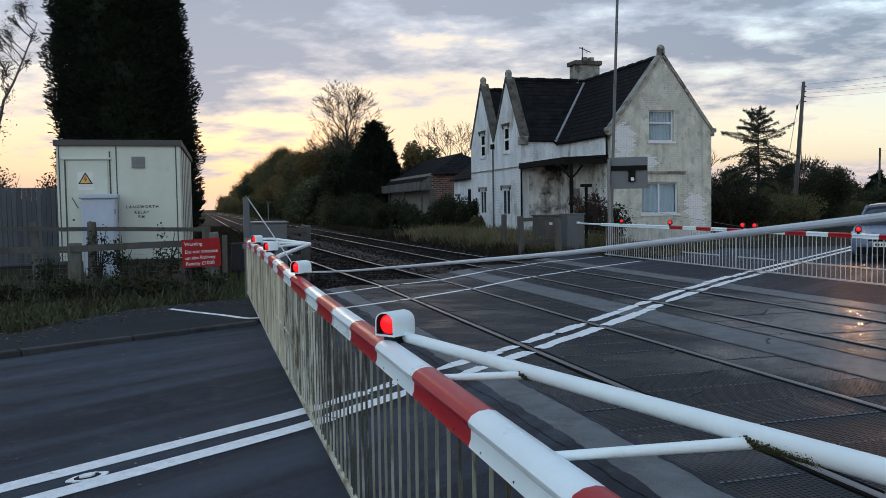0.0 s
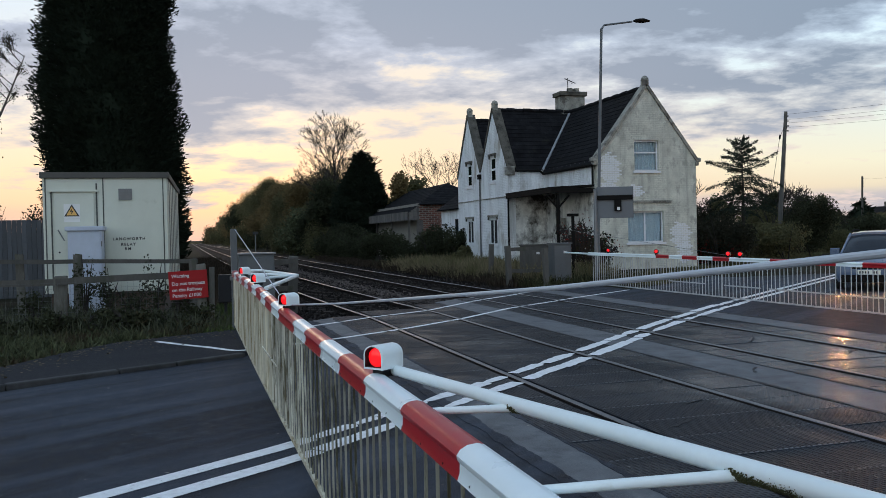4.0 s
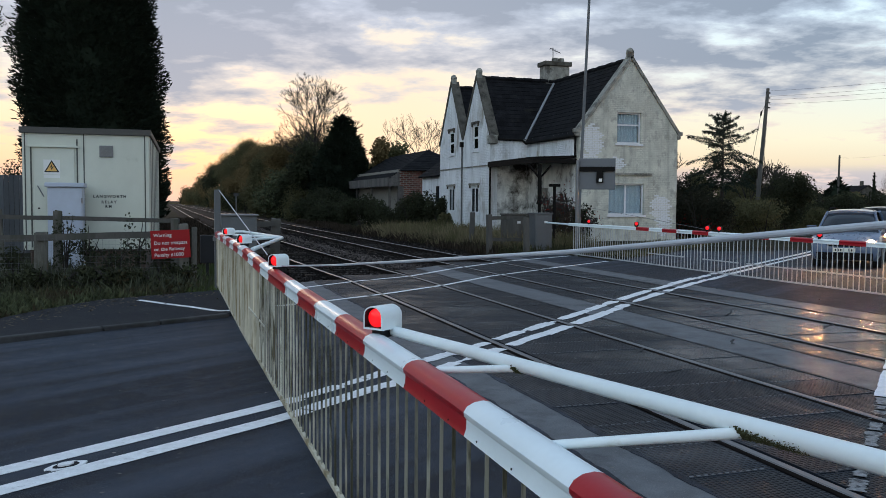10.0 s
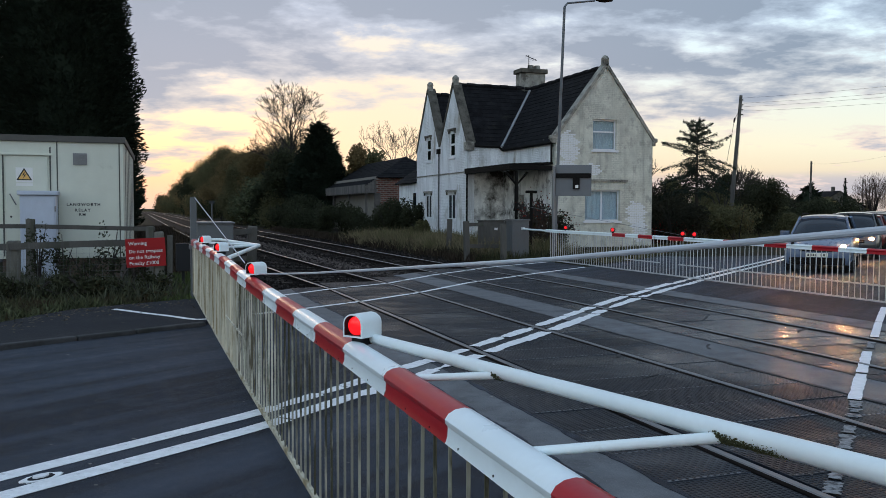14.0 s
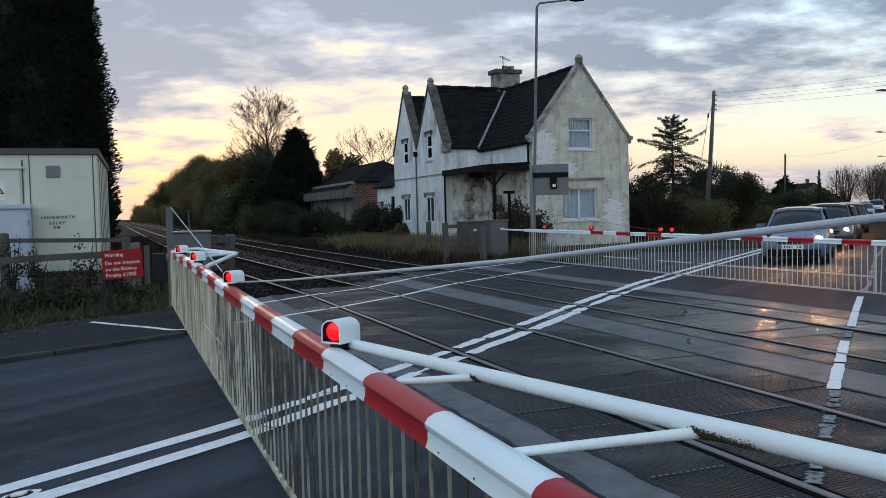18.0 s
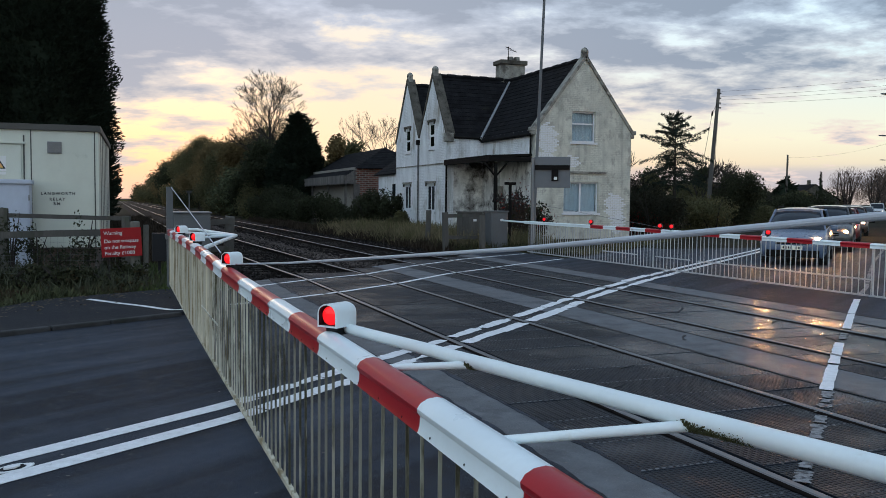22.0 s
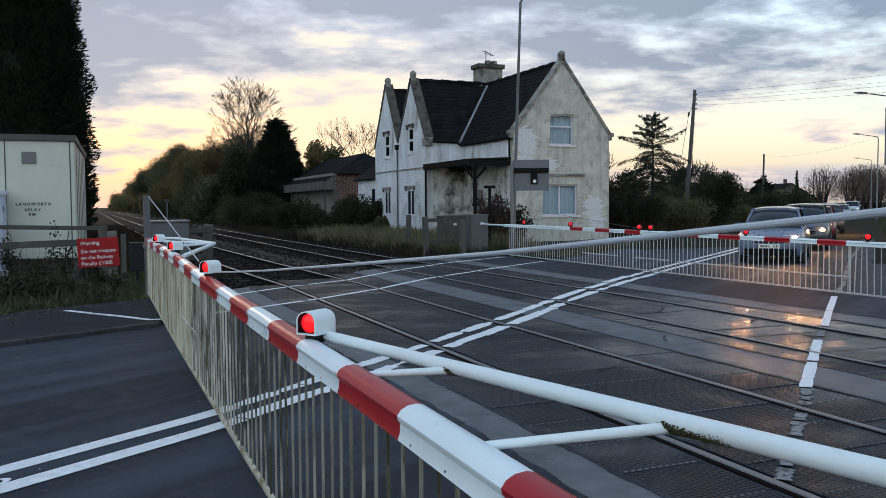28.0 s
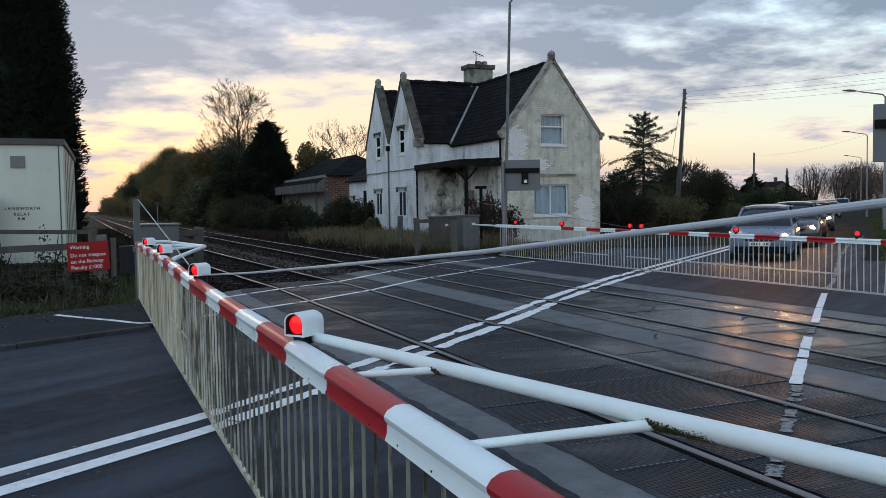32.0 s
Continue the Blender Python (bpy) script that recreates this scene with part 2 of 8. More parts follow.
    if film:
        # a thin film of rainwater, thicker in patches
        wetness = noise_tex(0.6, 5, 0.65)
        if film_at:
            # more water stands round this place
            dist = nt.nodes.new("ShaderNodeVectorMath")
            dist.operation = "DISTANCE"
            link(nt.nodes.new("ShaderNodeNewGeometry").outputs["Position"], dist.inputs[0])
            dist.inputs[1].default_value = film_at
            more = nt.nodes.new("ShaderNodeMath")
            link(wetness, more.inputs[0])
            link(rng(dist.outputs["Value"], 0.8, 4.2, 0.20, -0.06), more.inputs[1])
            wetness = more.outputs[0]
        link(rng(wetness, 0.42, 0.68, film * 0.06, film), bs.inputs["Coat Weight"])
        bs.inputs["Coat Roughness"].default_value = film_rough
        bs.inputs["Coat IOR"].default_value = 1.33
    if bump:
        b = nt.nodes.new("ShaderNodeBump")
        b.inputs["Strength"].default_value = bump
        b.inputs["Distance"].default_value = 0.01
        add = nt.nodes.new("ShaderNodeMath")
        add.operation = "ADD"
        link(n1, add.inputs[0])
        link(n2, add.inputs[1])
        link(add.outputs[0], b.inputs["Height"])
        link(b.outputs[0], bs.inputs["Normal"])
        if film:
            link(b.outputs[0], bs.inputs["Coat Normal"])
        if courses:
            sp, cb = nt.nodes.new("ShaderNodeSeparateXYZ"), nt.nodes.new("ShaderNodeCombineXYZ")
            link(coord.outputs["Object"], sp.inputs[0])
            ad = nt.nodes.new("ShaderNodeMath")
            link(sp.outputs[0], ad.inputs[0])
            link(sp.outputs[1], ad.inputs[1])
            link(ad.outputs[0], cb.inputs[0])
            link(sp.outputs[2], cb.inputs[1])
            br = nt.nodes.new("ShaderNodeTexBrick")
            link(cb.outputs[0], br.inputs[0])
            br.inputs["Scale"].default_value, br.inputs["Mortar Size"].default_value = 1.0, 0.009
            br.inputs["Brick Width"].default_value, br.inputs["Row Height"].default_value = 0.225, 0.077
            b2 = nt.nodes.new("ShaderNodeBump")
            b2.inputs["Strength"].default_value, b2.inputs["Distance"].default_value = courses, -0.01
            link(br.outputs["Fac"], b2.inputs["Height"])
            link(b.outputs[0], b2.inputs["Normal"])
            link(b2.outputs[0], bs.inputs["Normal"])
            node = nt.nodes.new("ShaderNodeMath")
            node.operation = "MULTIPLY"
            link(br.outputs["Fac"], node.inputs[0])
            link(rng(noise_tex(1.3, 4), 0.45, 0.65, 0.0, 0.55), node.inputs[1])
            link(mixc(node.outputs[0], col, tuple(c * 0.45 for c in base)), bs.inputs["Base Color"])
    if glow:
        bs.inputs["Emission Color"].default_value = (*glow[0], 1)
        bs.inputs["Emission Strength"].default_value = glow[1]
    return m


def glass(name, tint=(0.85, 0.9, 0.92), rough=0.02):
    if name in MATS:
        return MATS[name]
    m = mat(name, tint, rough=rough, vary=0.02, bump=0.0, rough_vary=0.0)
    bs = m.node_tree.nodes["Principled BSDF"]
    bs.inputs["Transmission Weight"].default_value = 1.0
    bs.inputs["IOR"].default_value = 1.45
    return m


# the band colour of this asphalt holds the road's bluish sheen
asphalt = mat("asphalt", (0.0125, 0.0162, 0.0248), rough=0.74, spec=0.24, vary=0.75, scale=7.0, fine=150, bump=0.7, dirt=(0.021, 0.026, 0.036), dirt_at=0.5, dirt_scale=2.6, stretch=(1, 0.8, 1), rough_vary=0.08, tracks=((0.046, 0.059, 0.083), 34), specks=(0.085, 0.095, 0.115))
asphalt_old = mat("asphalt_worn", (0.019, 0.020, 0.024), spec=0.2, rough=0.9, vary=0.3, scale=1.5, fine=120, bump=0.4, dirt=(0.024, 0.024, 0.026), dirt_at=0.55, dirt_scale=0.6)
rubber = mat("rubber_panel", (0.034, 0.037, 0.043), rough=0.42, vary=0.35, scale=2.0, fine=45, bump=0.25, random_ob=0.25, wet=0.2, dirt=(0.07, 0.072, 0.077), dirt_at=0.58, dirt_scale=1.0)
concrete_strip = mat("worn_concrete", (0.125, 0.133, 0.143), spec=0.25, rough=0.7, film=0.32, film_rough=0.24, vary=0.45, scale=4.2, fine=90, bump=0.5, dirt=(0.060, 0.065, 0.073), dirt_at=0.53, dirt_scale=1.6, specks=(0.22, 0.225, 0.23))
rail_steel = mat("rail_steel", (0.19, 0.188, 0.19), rough=0.42, metal=0.85, vary=0.2, scale=3, bump=0.05)
rail_rust = mat("rusty_rail", (0.020, 0.016, 0.015), spec=0.15, rough=0.9, vary=0.35, scale=8, bump=0.2)
ballast_mat = mat("ballast_stone", (0.022, 0.019, 0.0175), spec=0.05, rough=1.0, vary=0.45, scale=9, fine=35, bump=0.9, dirt=(0.018, 0.015, 0.014), dirt_at=0.52, dirt_scale=0.4, island=0.35)
sleeper_mat = mat("sleeper_wood", (0.028, 0.024, 0.021), spec=0.1, rough=0.95, vary=0.3, random_ob=0.3)
earth = mat("grass_earth", (0.027, 0.027, 0.017), spec=0.05, rough=1.0, vary=0.5, scale=0.5, fine=18, bump=0.6, dirt=(0.034, 0.027, 0.019), dirt_at=0.5, dirt_scale=0.3)
white_line = mat("road_paint", (0.78, 0.79, 0.80), rough=0.6, vary=0.16, scale=14, fine=90, bump=0.3, dirt=(0.40, 0.41, 0.42), dirt_at=0.60, dirt_scale=11.0)
kerb_mat = mat("kerb_concrete", (0.05, 0.05, 0.051), rough=0.85, spec=0.2, vary=0.4, scale=5, random_ob=0.25, bump=0.4, dirt=(0.028, 0.03, 0.026), dirt_at=0.5)
boom_white = mat("white_band", (0.78, 0.86, 0.88), rough=0.3, vary=0.06, scale=3, fine=30, bump=0.04, dirt=(0.50, 0.53, 0.52), dirt_at=0.66, dirt_scale=2.0, rough_vary=0.05)
boom_red = mat("red_band", (0.38, 0.007, 0.015), spec=0.3, rough=0.33, vary=0.12, scale=3, fine=30, bump=0.04, dirt=(0.29, 0.008, 0.011), dirt_at=0.62, dirt_scale=2.5, rough_vary=0.05)
tube_white = mat("white_tube_paint", (0.78, 0.86, 0.87), rough=0.4, vary=0.06, scale=4, bump=0.05, dirt=(0.52, 0.54, 0.49), dirt_at=0.64, dirt_scale=3.0)
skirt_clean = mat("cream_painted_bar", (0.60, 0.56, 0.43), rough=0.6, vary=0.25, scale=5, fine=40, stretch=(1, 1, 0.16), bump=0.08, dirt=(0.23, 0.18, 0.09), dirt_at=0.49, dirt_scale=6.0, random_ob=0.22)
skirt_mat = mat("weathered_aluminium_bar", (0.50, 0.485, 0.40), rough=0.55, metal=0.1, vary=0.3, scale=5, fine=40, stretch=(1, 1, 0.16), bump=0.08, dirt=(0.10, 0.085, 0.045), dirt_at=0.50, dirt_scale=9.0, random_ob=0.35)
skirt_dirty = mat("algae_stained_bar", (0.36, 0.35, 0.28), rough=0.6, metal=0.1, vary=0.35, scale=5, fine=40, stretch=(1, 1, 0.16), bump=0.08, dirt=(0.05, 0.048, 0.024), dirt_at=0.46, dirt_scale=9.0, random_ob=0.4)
skirt_far = mat("white_skirt_bar", (0.50, 0.51, 0.51), rough=0.5, vary=0.12, random_ob=0.15)
moss = mat("moss", (0.055, 0.058, 0.02), rough=1.0, vary=0.5, scale=60, bump=0.6)
lamp_red = mat("red_lens", (0.5, 0.01, 0.01), rough=0.25, vary=0.05, bump=0.0, glow=((1.0, 0.012, 0.02), 0.85))
black_paint = mat("black_rubber", (0.018, 0.018, 0.02), rough=0.65, spec=0.25)
galv = mat("galvanised_steel", (0.19, 0.197, 0.205), rough=0.45, metal=0.6, vary=0.15, scale=8, bump=0.05)
grey_paint = mat("grey_cabinet_paint", (0.10, 0.107, 0.112), rough=0.5, vary=0.12, dirt=(0.065, 0.066, 0.06), dirt_at=0.6)
wood_post = mat("weathered_timber", (0.089, 0.084, 0.074), rough=0.85, vary=0.35, scale=5, fine=50, stretch=(1, 1, 0.25), bump=0.4, dirt=(0.034, 0.038, 0.022), dirt_at=0.55, random_ob=0.2)


# ---------------------------------------------------------------- mesh helpers
def bm_box(bm, x0, x1, y0, y1, z0, z1, bevel=0.0):
    r = bmesh.ops.create_cube(bm, size=1)
    for v in r["verts"]:
        v.co = Vector((x0 + (v.co.x + 0.5) * (x1 - x0), y0 + (v.co.y + 0.5) * (y1 - y0), z0 + (v.co.z + 0.5) * (z1 - z0)))
    if bevel:
        edges = list({e for v in r["verts"] for e in v.link_edges})
        bmesh.ops.bevel(bm, geom=edges, offset=bevel, segments=2, affect="EDGES", profile=0.5)
    return r["verts"]


def bm_tube(bm, pts, radii, n=10, cap=True):
    """A round tube along a line of points; radii a number or one per point."""
    pts = [Vector(p) for p in pts]
    if not hasattr(radii, "__len__"):
        radii = [radii] * len(pts)
    rings = []
    up = None
    for i, p in enumerate(pts):
        d = (pts[min(i + 1, len(pts) - 1)] - pts[max(i - 1, 0)]).normalized()
        if up is None:
            up = d.orthogonal().normalized()
        up = (up - d * up.dot(d)).normalized()
        side = d.cross(up)
        rings.append([bm.verts.new(p + radii[i] * (math.cos(2 * math.pi * k / n) * up + math.sin(2 * math.pi * k / n) * side)) for k in range(n)])
    for a, b in zip(rings, rings[1:]):
        for k in range(n):
            bm.faces.new((a[k], a[(k + 1) % n], b[(k + 1) % n], b[k]))
    if cap:
        bm.faces.new(rings[0][::-1])
        bm.faces.new(rings[-1])
    return rings


def bm_prism(bm, outline, axis, a, b):
    """A flat outline (2D) pushed along an axis from a to b."""
    def at(p, t):
        return {"x": (t, p[0], p[1]), "y": (p[0], t, p[1]), "z": (p[0], p[1], t)}[axis]
    lo, hi = [bm.verts.new(at(p, a)) for p in outline], [bm.verts.new(at(p, b)) for p in outline]
    n = len(outline)
    for i in range(n):
        bm.faces.new((lo[i], lo[(i + 1) % n], hi[(i + 1) % n], hi[i]))
    bm.faces.new(lo[::-1])
    bm.faces.new(hi)


def finish(bm, smooth):
    bmesh.ops.recalc_face_normals(bm, faces=bm.faces[:])
    if smooth:
        for f in bm.faces:
            f.smooth = True
        for e in bm.edges:
            if len(e.link_faces) == 2 and e.calc_face_angle(0) > 0.6:
                e.smooth = False


def mesh_of(name, bm, material, smooth=False):
    finish(bm, smooth)
    me = bpy.data.meshes.new(name)
    bm.to_mesh(me)
    bm.free()
    me.materials.append(material)
    return me


def thing(name, x, y, z, label, category, group="", kind="", rz=0.0):
    ob = new(name)
    ob.empty_display_size = 0.1
    ob.matrix_world = pose(x, y, z, 0, 0, rz)
    return tagged(ob, label, category, group, kind)


def part(name, bm, material, parent, label="", smooth=False):
    """One mesh part, drawn in its thing's own space."""
    ob = new(name, bm if isinstance(bm, bpy.types.Mesh) else mesh_of(name, bm, material, smooth))
    ob.parent = parent
    return tagged(ob, label)


def solid(name, bm, material, label, category, group="", kind="", smooth=False):
    return tagged(new(name, mesh_of(name, bm, material, smooth)), label, category, group, kind)


def raw(name, verts, faces, material, smooth=False):
    me = bpy.data.meshes.new(name)
    me.from_pydata([tuple(v) for v in verts], [], faces)
    me.materials.append(material)
    if smooth:
        me.shade_smooth()
    return me


def bx(*args, bevel=0.0):
    bm = bmesh.new()
    bm_box(bm, *args, bevel=bevel)
    return bm


def tb(pts, radii, n=10):
    bm = bmesh.new()
    bm_tube(bm, pts, radii, n)
    return bm


# ---------------------------------------------------------------- road, deck and track
CENTRE = [(-60, -34.6), (-0.5, 5.68), (0.85, 6.6), (3.8, 9.18), (5.6, 10.85), (8.5, 13.6), (12.28, 16.75), (21.3, 23.85), (43.2, 42.8), (300, 268)]


def road_y(x):
    return float(np.interp(x, [p[0] for p in CENTRE], [p[1] for p in CENTRE]))


def sheet(pts, z, thick, bm=None):
    bm = bm or bmesh.new()
    bm_prism(bm, pts, "z", z - thick, z)
    return bm


def steps(a, b, d):
    n = max(1, round((b - a) / d))
    return [a + (b - a) * i / n for i in range(n + 1)]


# ground to the horizon
gv, gf = [], []
gx = [-3000, -900, -300, -120, -60, -30, -14, -6, -2, 1, 3, 9.5, 13, 18, 26, 40, 70, 130, 300, 900, 3000]
gy = [-3000, -600, -120, -40, -10, 2, 8, 12, 15, 18, 21, 25, 30, 38, 50, 70, 110, 200, 420, 1000, 3000]
for yy in gy:
    for xx in gx:
        bank = 0.0
        if xx > 12.5 and yy > 24:
            bank = 0.22 * min(1, (xx - 12.5) / 2)
        if xx < 1.0 and yy > 14:
            bank = 0.12
        far = 0.15 * noise.noise((xx * 0.07, yy * 0.07, 0.0)) if 12 < abs(xx) < 200 and yy > 26 else 0.0
        gv.append((xx, yy, -0.22 + bank + far))
for j in range(len(gy) - 1):
    for i in range(len(gx) - 1):
        k = j * len(gx) + i
        gf.append((k, k + 1, k + len(gx) + 1, k + len(gx)))
ground = tagged(new("ground", raw("ground", gv, gf, earth, True)), "rough grass and bare earth beside the railway", "ground", kind="structure")

# road either side of the deck
for nm, xa, xb in (("road_near", -60, 1.0), ("road_far", 12.0, 300)):
    xs = [x for x in sorted({xa, xb, *[p[0] for p in CENTRE], *steps(xa, xb, 2 if xb < 20 else 12)}) if xa <= x <= xb]
    left, right = (5.75, -7.5) if nm == "road_near" else (4.9, -5.6)
    pts = [(x, road_y(x) + left) for x in xs] + [(x, road_y(x) + right) for x in xs[::-1]]
    solid(nm, sheet(pts, -0.002, 0.25), asphalt, "dark damp asphalt road carriageway", "road", kind="structure")

# asphalt apron beside the far carriageway
solid("pavement_far", sheet([(12.0, road_y(12.0) - 5.6), (19.0, road_y(19.0) - 5.6), (21.5, road_y(21.5) - 12.5), (12.0, road_y(12.0) - 14.0)], -0.006, 0.22), asphalt, "dark asphalt apron beside the far barrier", "pavement", kind="structure")

# the crossing deck: long strips beside the rails
DECK_L, DECK_R = 8.9, -11.0
RAILS = (3.59, 5.095, 7.15, 8.655)


PANELS = ((2.88, 3.51), (3.68, 5.02), (5.17, 5.82), (6.62, 7.07), (7.24, 8.58), (8.73, 9.38))
CANT = 0.3


def deck_z(x):
    """Fall of the canted rubber panels of the far track at x."""
    for x0, x1 in PANELS[3:]:
        if x0 <= x <= x1:
            return -(x - x0) * math.tan(math.radians(CANT))
    return 0.0


def deck_band(name, x0, x1, z, material, label):
    xs = sorted({x0, x1, *[p[0] for p in CENTRE if x0 < p[0] < x1]})
    pts = [(x, road_y(x) + DECK_L) for x in xs] + [(x, road_y(x) + DECK_R) for x in xs[::-1]]
    return solid(name, sheet(pts, z, 0.2), material, label, "road surface", kind="structure")


deck_band("deck_asphalt_near", 1.0, 2.42, -0.001, asphalt, "dark asphalt strip between barrier and track")
deck_band("deck_concrete_near", 2.42, 2.86, 0.0, concrete_strip, "pale worn concrete edge beam of the crossing")
deck_band("deck_concrete_middle", 5.84, 6.6, 0.0, concrete_strip, "pale worn concrete strip between the two tracks")
deck_band("deck_concrete_far", 9.4, 10.1, -0.001, concrete_strip, "pale worn concrete strip beyond the far track")
deck_band("deck_asphalt_far", 10.1, 12.0, -0.002, asphalt, "dark asphalt strip before the far barrier")
deck_band("deck_bed", 2.86, 5.84, -0.12, black_paint, "dark bed under the crossing panels")
deck_band("deck_bed", 6.6, 9.4, -0.12, black_paint, "dark bed under the crossing panels")


def rail_profile():
    return [(-0.07, -0.16), (0.07, -0.16), (0.07, -0.145), (0.012, -0.125), (0.012, -0.045), (0.035, -0.03), (0.035, -0.006), (0.025, 0.0), (-0.025, 0.0), (-0.035, -0.006), (-0.035, -0.03), (-0.012, -0.045), (-0.012, -0.125), (-0.07, -0.145)]


def track_shift(x, y):
    """How far a track has swung aside, and risen, at y beyond the crossing."""
    if x < 6.1:
        return float(np.interp(y, [17, 20, 24, 30, 44, 80], [0, -0.15, -0.3, -0.5, -0.85, -1.0])), 0.0
    return float(np.interp(y, [17, 24, 30, 80], [0, -0.1, -0.2, -0.5])), 0.0


for k, x in enumerate(RAILS):
    bm = bmesh.new()
    pr = rail_profile()
    ys = [-80, -20, 8, 17, 20, 24, 30, 44, 60, 80, 200, 400, 700]
    rings = []
    for yy in ys:
        dx, dz = track_shift(x, yy)
        rings.append([bm.verts.new((x + p + dx, yy, q + 0.012 + dz)) for p, q in pr])
    for a, b in zip(rings, rings[1:]):
        for i in range(len(pr)):
            bm.faces.new((a[i], a[(i + 1) % len(pr)], b[(i + 1) % len(pr)], b[i]))
    bm.faces.new(rings[0][::-1])
    bm.faces.new(rings[-1])
    ob = solid("rail", bm, rail_rust, "rusty steel rail with a polished running surface", "rail", "running rails", kind="structure")
    ob.data.materials.append(rail_steel)
    for f in ob.data.polygons:
        if f.normal.z > 0.6 and f.center.z > -0.055:
            f.material_index = 1

# ballast beds
bv, bf = [], []
prof = [(1.7, -0.24), (2.3, -0.12), (3.0, -0.10), (3.5, -0.11), (5.2, -0.11), (5.7, -0.10), (6.4, -0.14), (7.0, -0.11), (8.8, -0.11), (9.4, -0.10), (10.0, -0.14), (10.6, -0.24)]
ys = steps(14.5, 60, 0.5) + steps(64, 700, 12)
for yy in ys:
    for xx, zz in prof:
        bv.append((xx, yy, zz + track_shift(xx, yy)[1] + 0.03 * noise.noise((xx * 2, yy * 2, 3))))
n = len(prof)
for j in range(len(ys) - 1):
    for i in range(n - 1):
        k = j * n + i
        bf.append((k, k + 1, k + n + 1, k + n))
tagged(new("ballast", raw("ballast", bv, bf, ballast_mat)), "brown stone ballast under the railway tracks", "ballast", kind="stuff")


# ---------------------------------------------------------------- level crossing barriers
def boom_z(y):
    """Height of the boom's top along the near barrier; it lifts a little towards its tip."""
    return float(np.interp(y, [0.0, 1.5, 3.0, 5.5, 7.8, 10.4, 16], [0.995, 1.004, 1.012, 1.016, 1.03, 1.078, 1.085]))


BOOM_X = 0.875


def boom_outline(w=0.052, h=0.103):
    """Rounded top, a crease on the approach side, and a flange flaring out below it."""
    return [(w, -0.45 * h), (w * 0.94, -0.22 * h), (w * 0.62, -0.05 * h), (w * 0.2, 0), (-w * 0.35, -0.03 * h), (-w * 0.78, -0.14 * h), (-w * 1.0, -0.30 * h), (-w * 0.97, -0.42 * h), (-w * 0.82, -0.52 * h), (-w * 0.84, -0.8 * h), (-w * 0.98, -h), (-w * 0.88, -h - 0.002), (-w * 0.7, -0.7 * h), (w, -0.7 * h)]


def swept(outline, ys, zf, x=0.0, grow=1.0):
    """Pushes a boom outline along y; the top follows zf."""
    bm = bmesh.new()
    rings = [[bm.verts.new((x + p * grow, yy, zf(yy) + q * grow)) for p, q in outline] for yy in ys]
    n = len(outline)
    for a, b in zip(rings, rings[1:]):
        for i in range(n):
            bm.faces.new((a[i], a[(i + 1) % n], b[(i + 1) % n], b[i]))
    bm.faces.new(rings[0][::-1])
    bm.faces.new(rings[-1])
    return bm


def boom_light(parent, x, y, z, turn, hood=None):
    """A hooded red barrier lamp on a small bracket; turn: degrees by which its lens looks away from -x."""
    w, hgt, deep = 0.056, 0.106, 0.15
    m = pose(x, y, z, 0, 0, turn)
    pts = [(-w, 0), (w, 0), (w, hgt * 0.6)] + [(w * math.cos(a), hgt * 0.6 + hgt * 0.42 * math.sin(a)) for a in [math.pi * k / 8 for k in range(1, 8)]] + [(-w, hgt * 0.6)]
    inner = [(p * 0.86, 0.009 + q * 0.86) for p, q in pts]
    bm = bmesh.new()
    f0, f1, back = -deep * 0.42, -deep * 0.42 + 0.035, deep * 0.58
    rings = [[bm.verts.new((xx, p, q)) for p, q in o] for xx, o in ((f1, inner), (f0, inner), (f0, pts), (back - 0.012, pts), (back, [(p * 0.9, 0.004 + q * 0.92) for p, q in pts]))]
    n = len(pts)
    for a, c in zip(rings, rings[1:]):
        for k in range(n):
            f = bm.faces.new((a[k], a[(k + 1) % n], c[(k + 1) % n], c[k]))
            f.material_index = 1 if a is rings[0] else 0
    bm.faces.new(rings[-1])
    bm.faces.new(rings[0][::-1]).material_index = 1
    body = part("lamp_housing", bm, hood or tube_white, parent, "white hooded lamp housing" if hood is None else "dark hooded lamp housing", True)
    body.data.materials.append(black_paint)
    body.matrix_local = m
    part("bezel", tb([(f1 - 0.004, 0, 0.052), (f1 + 0.004, 0, 0.052)], 0.0475, 20), black_paint, body)
    bm = bmesh.new()
    bm_tube(bm, [(f1 - 0.004, 0, 0.052), (f1 - 0.016, 0, 0.052), (f1 - 0.022, 0, 0.052)], [0.044, 0.042, 0.026], 20)
    part("lens", bm, lamp_red, body, "glowing red lens", True)
    part("bracket", bx(-0.035, 0.06, -0.03, 0.03, -0.04, 0.002, bevel=0.004), black_paint, body, "black lamp bracket")
    return body


sleeve = mat("pale_grey_sleeve", (0.46, 0.49, 0.54), rough=0.5, vary=0.08)


